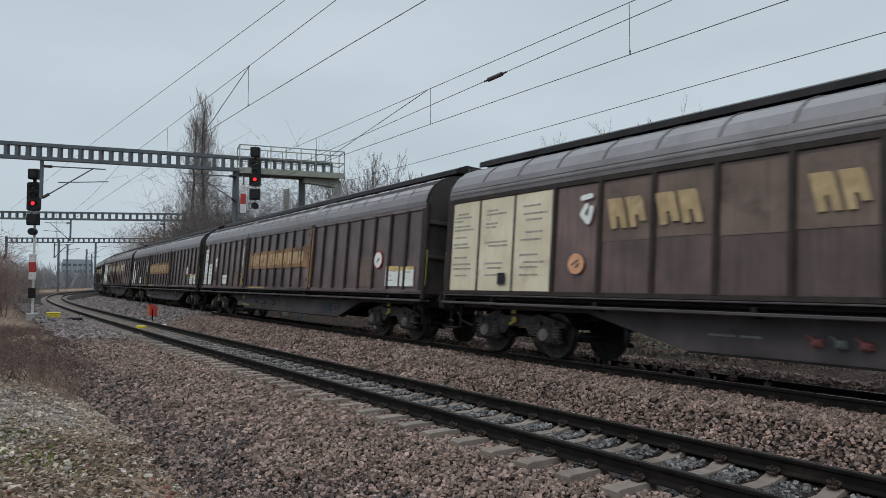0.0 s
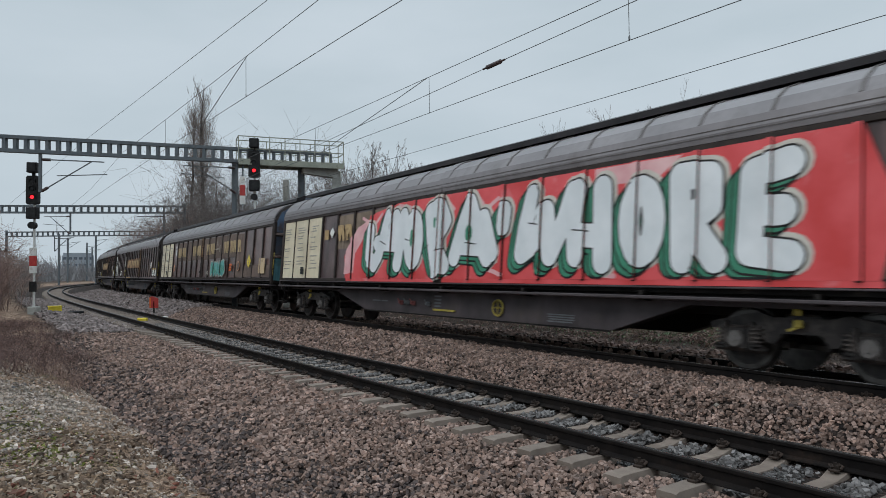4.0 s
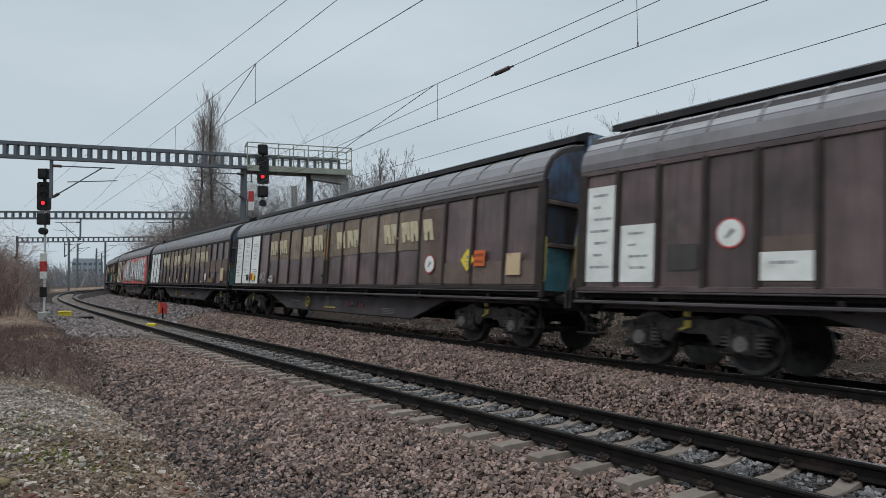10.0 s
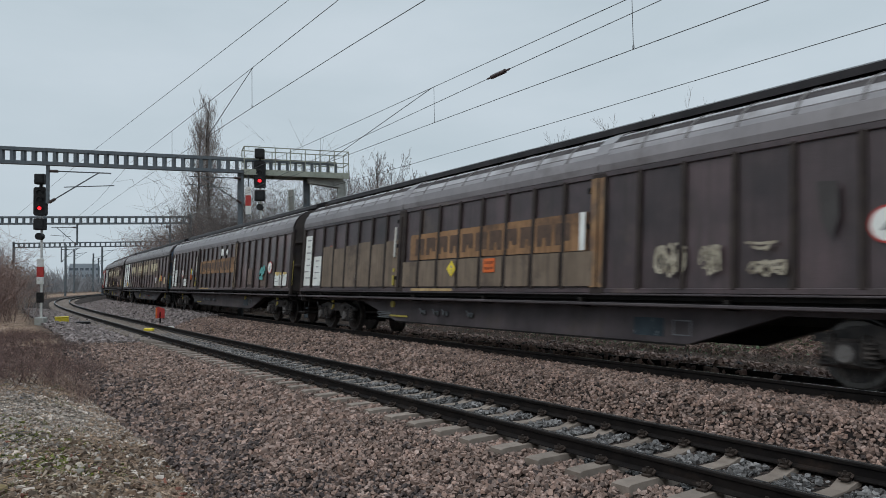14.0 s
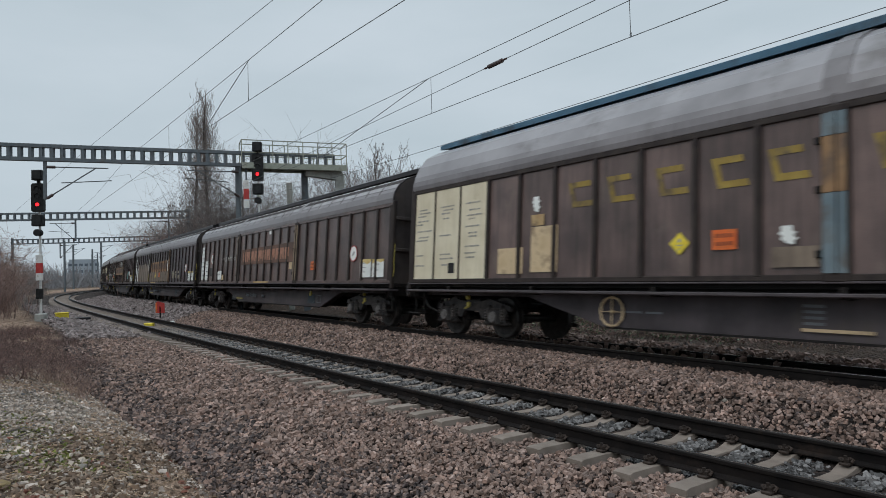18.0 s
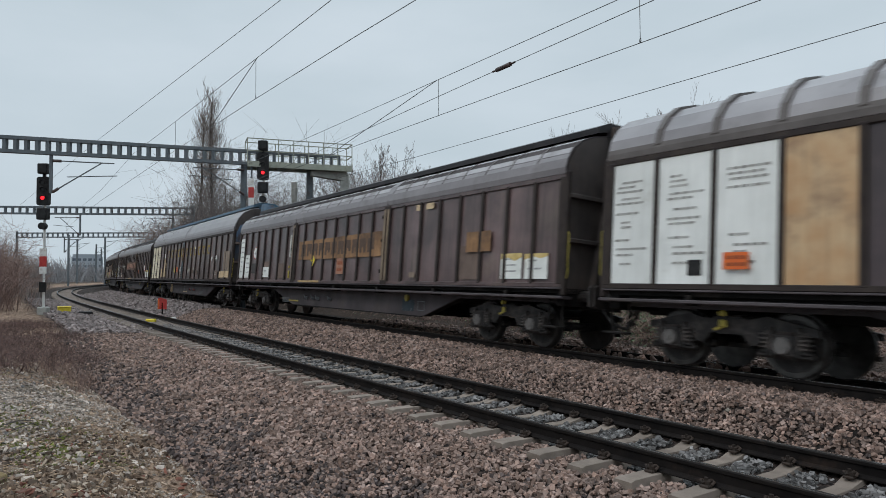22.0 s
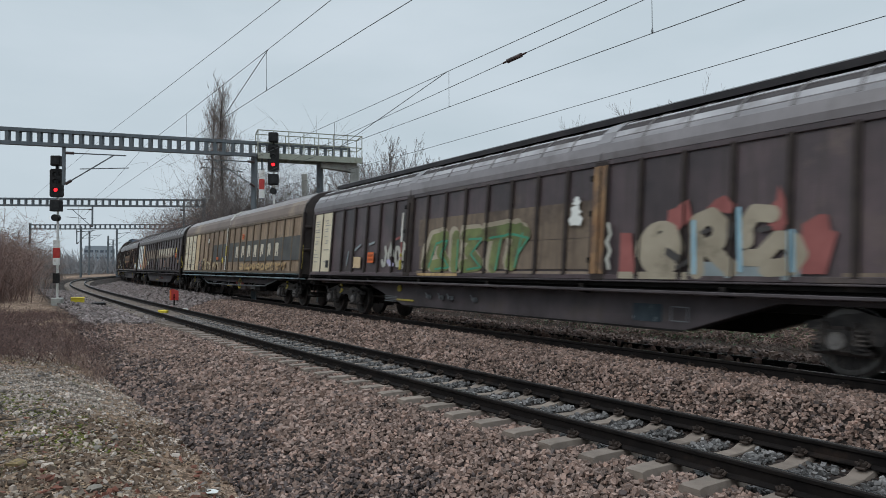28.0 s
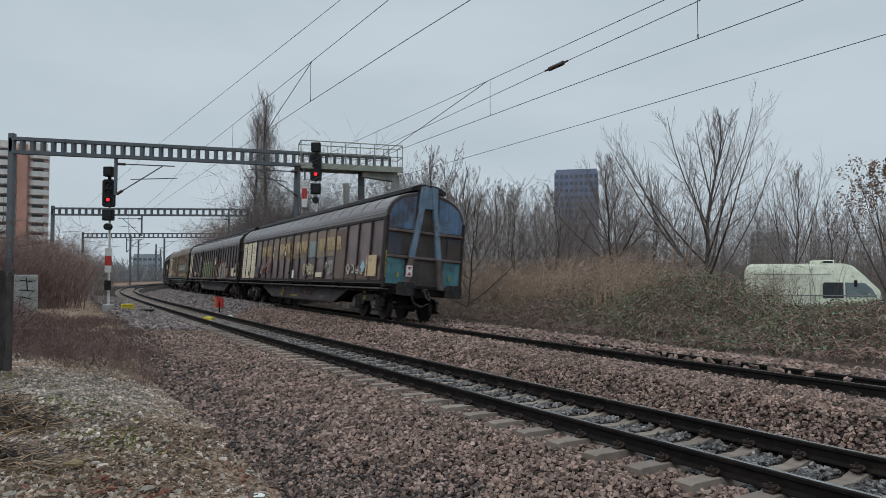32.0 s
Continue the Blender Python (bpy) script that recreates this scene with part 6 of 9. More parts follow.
def wagon_6():
    w = grup_wagon(6, "cream", "covered wagon with cream panels under large red and silver graffiti", roof="roof")
    white_print(w, 6)
    w.plate(3.6, 3.9, 2.5, 2.8, "letter_orange")
    w.diamond(4.15, 2.7, 0.17, "label_white")
    w.blocks([(4.6, 5.0), (5.08, 5.5)], 2.42, 2.9, "letter_orange")
    ground = [[(5.25, 1.29), (5.12, 1.93), (5.6, 2.5), (6.2, 2.55), (6.3, 1.29)], [(6.2, 1.29), (5.9, 2.7), (6.9, 3.1), (8.2, 3.27), (12.6, 3.27), (12.6, 1.29)], [(12.55, 1.29), (12.55, 3.27), (19.4, 3.27), (19.8, 2.2), (19.6, 1.29)]]
    w.paint("graffiti", ground, "spray_red", "red sprayed ground of the graffiti", over=True)
    part("graffiti", Shape().box(-0.03, 14.3, WALL_Y + 0.021, WALL_Y + 0.024, FLOOR_Z + 0.004, FLOOR_Z + 0.088), M["spray_red"], w.root, "red paint on the sill", m=Matrix.Translation((HALF - 19.6, 0, 0)))
    w.paint("graffiti", [[(5.15, 1.4), (5.2, 2.1), (5.9, 2.75), (6.6, 2.95), (6.25, 2.4), (5.8, 2.0), (5.75, 1.45)], [(15.0, 2.95), (15.0, 3.25), (16.8, 3.25), (16.3, 2.9)]], "spray_blush", "pale pink sprayed cloud", over=True)
    w.strokes("graffiti", [[(6.2, 3.0), (6.9, 2.75), (7.3, 3.05)], [(8.2, 3.2), (8.8, 3.1)], [(11.6, 3.1), (11.9, 2.8), (12.3, 3.0)], [(10.3, 3.22), (10.7, 2.9)], [(12.0, 1.5), (12.5, 1.38)], [(14.9, 1.4), (15.5, 1.35)]], 0.09, "spray_blush", "pale pink sprayed wisps", over=True)

    def ring(cx, cz, rx, rz, n=12):
        return [(cx + rx * math.cos(6.2832 * i / n), cz + rz * math.sin(6.2832 * i / n)) for i in range(n + 1)]

    word = [[(6.74, 2.62), (6.7, 1.9), (7.0, 1.66), (7.25, 1.9), (7.7, 2.95)], [(7.15, 2.25), (8.4, 2.18)], [(8.5, 2.9), (8.26, 1.66)], [(8.1, 2.9), (8.0, 2.3)],
            ring(9.0, 2.27, 0.24, 0.55), [(9.72, 2.9), (9.85, 2.2), (10.08, 1.5)], [(9.75, 2.92), (10.2, 2.98), (10.42, 2.65), (10.1, 2.3), (10.15, 1.9), (10.4, 1.6)],
            [(10.8, 1.78), (11.1, 2.5), (11.35, 2.98), (11.55, 2.6)], [(11.35, 2.98), (11.75, 2.1), (12.0, 1.75)], [(11.0, 2.04), (11.9, 1.98)], [(11.85, 2.6), (12.15, 1.85)],
            [(13.4, 2.95), (13.2, 2.3), (13.12, 1.8), (13.5, 2.0), (13.8, 2.6)], [(13.8, 2.6), (13.92, 1.75), (14.3, 2.4), (14.5, 2.9)], [(14.62, 2.92), (14.55, 2.3), (14.6, 1.72)], [(14.58, 2.1), (15.16, 2.05)], [(15.2, 2.9), (15.24, 1.6)],
            ring(16.05, 2.25, 0.26, 0.55), [(16.8, 2.9), (16.85, 1.6)], [(16.85, 2.9), (17.3, 2.85), (17.3, 2.4), (16.95, 2.2), (17.4, 1.6)], [(18.5, 2.9), (18.0, 2.8), (17.95, 1.7), (18.5, 1.62)], [(18.0, 2.25), (18.4, 2.25)]]
    dot = [[(12.5, 2.4), (12.54, 2.7)]]
    w.strokes("graffiti", [[(a + 0.03, z + 0.02) for a, z in q] for q in word + dot], 0.58, "spray_pale", "pale rim of sprayed letters", over=True)
    for dx, dz in ((-0.2, -0.17), (-0.1, -0.09)):
        w.strokes("graffiti", [[(a + dx, max(z + dz, 1.55)) for a, z in q] for q in word + dot], 0.5, "black", "dark edge of the letters' depth", over=True)
        w.strokes("graffiti", [[(a + dx, max(z + dz, 1.55)) for a, z in q] for q in word + dot], 0.43, "spray_green", "green depth of sprayed letters", over=True)
    w.strokes("graffiti", word + dot, 0.49, "black", "dark outline of sprayed letters", over=True)
    w.strokes("graffiti", word + dot, 0.425, "spray_silver", "silver filling of sprayed letters", over=True)
    w.strokes("graffiti", [[(7.3, 2.3), (7.6, 2.2)], [(8.6, 2.3), (8.8, 2.25)], [(9.5, 2.0), (9.7, 2.1)], [(11.2, 2.1), (11.6, 2.05)], [(13.3, 2.4), (13.6, 2.35)], [(14.5, 2.2), (14.9, 2.15)], [(10.1, 1.95), (10.4, 2.0)]], 0.025, "black", "thin dark inner lines", over=True)
    w.paint("graffiti", [ring(9.0, 2.3, 0.07, 0.22), ring(10.05, 2.62, 0.07, 0.13), ring(11.36, 2.3, 0.09, 0.17)], "spray_green", "green counters of the letters", over=True)
    return w


def wagon_7():
    w = grup_wagon(7, "white", "brown covered wagon with white panels and cream painted name")
    white_print(w, 7)
    grup_name(w)
    w.roundel(3.85, 1.6, 0.17, "salmon", "patch_low")
    w.strokes("tag", [[(3.9, 2.0), (4.1, 2.05)]], 0.07, "label_white", "white daub")
    w.plate(6.98, 7.33, 1.36, 1.65, "label_tan")
    w.plate(9.28, 9.52, 1.31, 1.48, "label_tan")
    w.diamond(12.0, 1.71, 0.19)
    w.strokes("tag", [[(12.1, 1.5), (12.45, 1.55)]], 0.03, "label_white", "white chalk line")
    w.roundel(16.41, 1.6, 0.21)
    w.rect("blot", 17.2, 18.0, 1.32, 1.55, "joint_rust", "orange rust stain")
    w.plate(15.55, 15.68, 1.31, 1.4, "label_white")
    w.plate(19.3, 19.9, 1.4, 2.0, "label_tan")
    return w


def wagon_8():
    w = grup_wagon(8, "white", "brown covered wagon with white panels and hazard stickers")
    white_print(w, 8)
    grup_name(w)
    w.rect("sticker", 2.45, 2.75, 1.42, 1.7, "orange")
    w.rect("sticker", 2.76, 2.98, 1.42, 1.7, "yellow")
    w.strokes("tag", zigzag(3.6, 4.3, 1.4, 1.75, 2, 2), 0.05, "spray_grey", "grey chalked scribble")
    w.strokes("tag", zigzag(4.7, 5.2, 1.35, 1.6, 1, 4), 0.1, "spray_grey", "grey chalked scribble")
    w.roundel(16.5, 1.79, 0.23)
    w.diamond(18.1, 1.85, 0.26)
    w.rect("sticker", 18.35, 18.75, 1.7, 2.05, "orange")
    w.plate(19.5, 19.95, 1.5, 1.95, "label_tan")
    return w


def three_part(n, label, lead_print=True, wall="brown_b", lead=0, lead_mat="cream"):
    w = Wagon(n, "a", [6.7, 6.85, 6.95], [8, 8, 8], lead, lead_mat, label, wall=wall, end="end_dark")
    TRAIN[n] = w
    for b, (lo, hi, _) in enumerate(w.spans):
        if b > lead and b in (4, 6, 20) and n not in (10, 11, 16):
            w.rect("faded_patch", lo + 0.01, hi - 0.01, 1.34, 1.9 + 0.1 * (b % 3), "patch_low")
    if lead_print:
        w.plate(0.12, 0.86, 1.36, 3.05, "label_white", 7, "tall white data panel")
        w.plate(0.92, 1.62, 1.36, 2.32, "label_white", 4, "white data panel")
        w.roundel(*((2.92, 2.08, 0.23) if n == 9 else (2.24, 2.38, 0.25)))
        w.rect("sticker", 1.85, 2.4, 1.55, 1.95, "dark_paint")
        w.plate(3.35, 4.15, 1.38, 1.78, "label_white", 1)
        w.plate(18.66, 19.33, 1.36, 1.86, "label_white", 3)
        w.plate(19.42, 20.1, 1.36, 1.84, "label_white", 2)
        w.paint("rust_stain", [[(18.66, 1.88), (18.66, 1.76), (18.9, 1.8), (19.1, 1.72), (19.33, 1.8), (19.33, 1.88)], [(19.42, 1.86), (19.42, 1.74), (19.7, 1.8), (19.9, 1.76), (20.1, 1.8), (20.1, 1.86)]], "rust_yellow", "yellow rust along the plates")
        if n != 13:
            w.roundel(18.2, 2.07, 0.24)
    if n != 11:
        part("lock_bar", cached(("lock_bar",), lambda: Shape().box(-0.045, 0.045, WALL_Y + 0.03, WALL_Y + 0.075, 2.1, 2.9, bevel=0.012), M["door_white"]), None, w.root, "off-white lock bar", m=Matrix.Translation((HALF - 6.42, 0, 0)))
        part("lock_bar", cached(("lock_lever",), lambda: Shape().box(-0.04, 0.04, WALL_Y + 0.03, WALL_Y + 0.08, 1.35, 1.62, bevel=0.012).box(-0.03, 0.03, WALL_Y + 0.03, WALL_Y + 0.08, 1.7, 1.8, bevel=0.012), M["yellow_dull"]), None, w.root, "yellow lock lever", m=Matrix.Translation((HALF - 6.42, 0, 0)))
    part("joint_strip", cached(("joint_strip",), lambda: Shape().box(-0.09, 0.09, WALL_Y + 0.046, WALL_Y + 0.052, 1.3, 3.25), M["patch"]), None, w.root, "tan strip on the joint", m=Matrix.Translation((HALF - 6.62, 0, 0))) if n in (13, 9, 11) else None
    part("sill_strip", cached(("sill_strip",), lambda: Shape().box(-0.9, 0.9, WALL_Y + 0.024, WALL_Y + 0.03, FLOOR_Z + 0.01, FLOOR_Z + 0.075), M["letter_orange"]), None, w.root, "rusty orange sill strip", m=Matrix.Translation((HALF - (9.9 if n == 11 else 8.2), 0, 0)))
    joint_paint(w, 13.55, ((1.3, 3.25, "joint_tan" if n in (9, 11, 13) else "joint_rust"),))
    return w


def trans_name(w, mat="letter_dark", band="orange_band"):
    w.paint("painted_band", [[(7.15, 1.99), (13.3, 1.97), (13.3, 2.68), (7.15, 2.63)]], band, "faded orange band")
    w.blocks([(7.4 + 0.505 * i, 7.4 + 0.505 * i + 0.41) for i in range(11)], 2.1, 2.52, mat, 0.0)


def wagon_9():
    w = three_part(9, "dark brown three-part sliding-wall wagon with orange band and turquoise blot")
    trans_name(w)
    w.diamond(5.22, 2.17, 0.18)
    w.paint("blot", [w.disc(5.5, 2.08, 0.15, 0, 7)], "spray_blue")
    w.rect("sticker", 5.02, 5.36, 1.72, 2.0, "orange")
    w.plate(11.1, 11.53, 2.8, 3.12, "label_white")
    w.diamond(12.1, 2.94, 0.17, "label_white")
    w.plate(15.55, 16.12, 1.41, 2.08, "patch_low")
    w.strokes("tag", [[(17.12, 1.85), (17.3, 2.05), (17.5, 1.95)], [(17.15, 1.68), (17.45, 1.66)], [(17.3, 1.9), (17.6, 2.12), (17.7, 2.0)], [(17.35, 1.8), (17.6, 1.9)]], 0.14, "turquoise", "turquoise spray blot", over=True)
    return w


def wagon_10():
    w = three_part(10, "dark brown three-part sliding-wall wagon with tan band and chalk scribbles", wall="brown_d")
    trans_name(w)
    for b, (lo, hi, _) in enumerate(w.spans):
        if 1 < b < 16:
            w.rect("faded_patch", lo + 0.01, hi - 0.01, 1.32, 2.5 + 0.05 * (b % 3) if b < 8 else 1.95, "faded_tan", "faded lighter paint")
    w.diamond(9.08, 1.73, 0.19)
    w.rect("sticker", 10.3, 10.69, 1.62, 1.92, "orange")
    w.rect("blot", 13.14, 13.28, 1.97, 2.67, "label_white", "bare white end of the band")
    for k, (f0, f1, z1) in enumerate(((14.79, 15.42, 2.02), (15.64, 16.0, 1.97), (16.41, 16.99, 1.68))):
        w.strokes("tag", zigzag(f0, f1, 1.45, z1, 3, k) + zigzag(f0, f1, 1.5, z1, 2, k + 20), 0.035, "chalk", "pale chalked scribble")
    w.strokes("tag", [[(16.41, 1.93), (16.62, 1.91), (16.83, 1.92)], [(16.5, 1.87), (16.6, 1.84), (16.72, 1.85)], [(16.75, 1.9), (16.7, 1.82)]], 0.04, "chalk", "pale chalked scribble")
    w.paint("blot", [[(17.38, 2.68), (17.64, 2.66), (17.66, 2.2), (17.56, 1.92), (17.44, 2.16)]], "dark_paint", "black overpainted patch")
    return w


def wagon_11():
    w = three_part(11, "dark brown three-part sliding-wall wagon with white data panels", wall="brown_c")
    trans_name(w, "salmon_dim", "band_brown")
    w.strokes("tag", zigzag(4.2, 6.3, 2.2, 2.42, 6, 1), 0.03, "spray_grey", "white chalk marks")
    w.rect("sticker", 14.98, 15.37, 1.63, 1.92, "orange")
    w.plate(12.98, 13.25, 1.7, 1.95, "label_tan")
    w.plate(10.66, 10.86, 3.1, 3.24, "label_white")
    w.plate(4.2, 4.5, 1.35, 1.6, "label_tan")
    return w


def wagon_12():
    w = Wagon(12, "c", [10.18, 10.32], [10, 10], 3, "cream", "tall red-brown wagon with cream panels, smooth roof and blue ridge", wall="brown_c", ridge="ridge_blue", ribs=False, end="end_dark", blue=True)
    TRAIN[12] = w
    white_print(w, 12)
    w.blocks([(5.47, 6.0), (6.4, 6.9), (7.42, 7.94), (8.44, 8.94), (9.32, 9.8)], 2.59, 3.06, "letter_yellow", 0.24, thin=True)
    w.blocks([(10.68, 11.26), (11.62, 12.24), (12.64, 13.24), (13.62, 14.22), (14.64, 15.22), (15.66, 16.24)], 2.58, 3.04, "letter_yellow", 0.24, thin=True)
    w.plate(3.4, 4.18, 1.38, 1.91, "label_tan")
    w.plate(4.42, 5.16, 1.4, 2.3, "label_tan")
    w.rect("sticker", 4.42, 4.78, 2.32, 2.54, "letter_orange")
    w.paint("blot", [w.disc(4.55, 2.8, 0.12, 0, 7), w.disc(4.58, 2.68, 0.1, 0, 6)], "label_white")
    w.diamond(7.85, 1.8, 0.18)
    w.rect("sticker", 8.42, 8.81, 1.67, 1.97, "orange")
    w.plate(9.33, 9.97, 1.39, 1.67, "patch")
    w.paint("blot", [w.disc(9.55, 1.86, 0.12, 0, 7), w.disc(9.6, 1.78, 0.09, 0, 6), w.disc(13.1, 3.0, 0.1, 0, 4), w.disc(12.96, 1.83, 0.09, 0, 7)], "label_white", "white daubs of paint")
    w.strokes("tag", [[(11.55, 1.62), (11.65, 1.8), (11.8, 1.62), (11.85, 1.8)], [(12.0, 1.65), (12.1, 1.8), (12.22, 1.7)], [(13.7, 1.68), (13.9, 1.72)]], 0.09, "spray_grey", "whitish daubs", over=True)
    joint_paint(w, 10.18, ((3.1, 3.4, "joint_blue"), (2.35, 3.09, "joint_rust"), (1.3, 2.34, "joint_blue")))
    for k, f in enumerate((12.0, 12.7, 13.6)):
        w.plate(f, f + 0.35, 1.5 + 0.1 * (k % 2), 1.75, "patch_low")
    w.paint("blot", [w.disc(16.9, 2.3, 0.11, 0, 7), w.disc(17.75, 2.35, 0.15, 0, 8)], "label_white", "white daubs of paint")
    w.plate(17.6, 18.2, 1.36, 1.7, "patch_low", 2)
    w.plate(18.55, 20.2, 1.36, 1.66, "label_tan")
    w.plate(19.2, 20.2, 1.66, 2.6, "patch")
    return w


def wagon_13():
    w = three_part(13, "dark brown three-part sliding-wall wagon with clear tan band")
    trans_name(w)
    w.diamond(8.48, 1.95, 0.18)
    w.rect("sticker", 10.42, 10.92, 1.48, 1.97, "salmon_dim")
    w.plate(15.1, 15.36, 3.08, 3.23, "label_tan")
    w.plate(15.58, 15.93, 3.08, 3.23, "label_tan")
    w.plate(14.93, 15.2, 1.38, 1.51, "patch")
    w.plate(17.4, 18.3, 1.95, 2.4, "orange_band")
    return w


def wagon_14():
    w = Wagon(14, "d", [10.25, 10.25], [10, 10], 4, ["white", "white", "white", "orange_panel"], "dark brown wagon with heavy roof ribs and white panels", wall="brown_d", roof="roof")
    TRAIN[14] = w
    white_print(w, 14)
    for b, (lo, hi, _) in enumerate(w.spans):
        if 4 < b < 17:
            w.rect("faded_patch", lo + 0.01, hi - 0.01, 2.14, 2.78 + 0.03 * (b % 2), "patch", "faded tan patch")
            if b % 3 == 0:
                w.rect("faded_patch", lo + 0.02, hi - 0.02, 1.45, 2.1, "patch_low")
    w.blocks([(11.78 + 0.975 * i, 12.14 + 0.975 * i) for i in range(7)], 2.25, 2.77, "letter_cream", 0.0)
    w.rect("faded_patch", 4.46, 5.2, 1.4, 2.26, "salmon_dim", "orange-brown patch")
    w.roundel(4.8, 1.9, 0.2, "salmon", "patch_low")
    w.strokes("tag", zigzag(5.4, 6.05, 1.58, 2.0, 2, 5), 0.09, "letter_orange", "orange sprayed mark")
    w.strokes("tag", zigzag(6.36, 7.05, 1.62, 1.93, 3, 2), 0.05, "spray_grey", "grey sprayed tag")
    w.rect("sticker", 2.25, 2.65, 1.5, 1.75, "orange")
    w.diamond(18.9, 2.55, 0.2)
    w.rect("sticker", 18.66, 19.14, 2.1, 2.38, "orange")
    w.roundel(14.8, 1.7, 0.24, "salmon", "patch_low")
    w.rect("sticker", 19.66, 20.1, 1.72, 1.94, "orange_band")
    part("end_handwheel", Shape().tube([(-HALF - 0.2 + 0.19 * math.cos(a * 0.5236), 1.38, 1.62 + 0.19 * math.sin(a * 0.5236)) for a in range(13)], 0.018).bar((-HALF - 0.38, 1.38, 1.62), (-HALF - 0.02, 1.38, 1.62), 0.02, 0.02), M["yellow_dull"], w.root, "yellow ring-shaped handwheel")
    return w


def wagon_15():
    w = Wagon(15, "d", [10.2, 10.3], [10, 10], 4, ["cream", "cream", "cream", "label_tan"], "tan wagon with pale panels, bleached roof and blue side rail", wall="tan_wall", roof="roof_tan", ribs=False, post="tan_post", rail="under_blue", joint="door_white")
    TRAIN[15] = w
    white_print(w, 15)
    for b, (lo, hi, _) in enumerate(w.spans):
        if b in (7, 8, 9) or b >= 10:
            w.rect("dark_patch", lo + 0.01, hi - 0.01, 1.74 if b < 10 else 1.71, 2.62, "patch_slate", "slate-grey repainted patch")
    w.blocks([(11.75 + 0.97 * i, 12.13 + 0.97 * i) for i in range(7)], 1.89, 2.42, "letter_cream", 0.0)
    w.rect("dark_patch", 4.06, 4.88, 1.32, 1.82, "spray_navy", "dark blue patch")
    w.roundel(4.48, 1.58, 0.24, "salmon", "patch_low")
    w.rect("sticker", 12.72, 13.0, 2.73, 2.97, "orange")
    w.strokes("tag", zigzag(12.6, 19.0, 1.32, 1.62, 10, 4), 0.1, "letter_orange", "pale sprayed loops")
    loops = [[(5.2, 1.36), (5.12, 1.6), (5.3, 1.88), (5.62, 1.9), (5.85, 1.65), (5.8, 1.36)], [(5.45, 1.7), (5.6, 1.6)], [(6.0, 1.36), (6.1, 1.7), (6.4, 1.72), (6.45, 1.4)], [(6.5, 1.7), (6.8, 1.6), (7.05, 1.98), (7.15, 1.5), (6.9, 1.36)], [(7.5, 1.4), (7.55, 1.65), (7.8, 1.5), (7.9, 1.68)], [(8.15, 1.4), (8.3, 1.68), (8.6, 1.6), (8.7, 1.4)]]
    w.strokes("tag", loops, 0.12, "letter_gold", "tan sprayed loops", over=True)
    w.strokes("tag", loops, 0.05, "letter", "pale core of the sprayed loops", over=True)
    w.diamond(9.5, 1.79, 0.17)
    w.rect("sticker", 8.2, 8.6, 1.81, 1.97, "orange")
    w.paint("blot", [w.disc(6.31, 2.88, 0.13, 0, 7)], "label_white")
    part("joint_strip", Shape().box(-0.08, 0.08, WALL_Y + 0.075, WALL_Y + 0.082, FLOOR_Z + 0.1, 3.4), M["door_white"], w.root, "white and yellow joint strip", m=Matrix.Translation((0.05, 0, 0)))
    part("joint_strip", Shape().box(-0.085, 0.085, WALL_Y + 0.076, WALL_Y + 0.088, 2.0, 2.5), M["yellow_dull"], w.root, m=Matrix.Translation((0.05, 0, 0)))
    return w


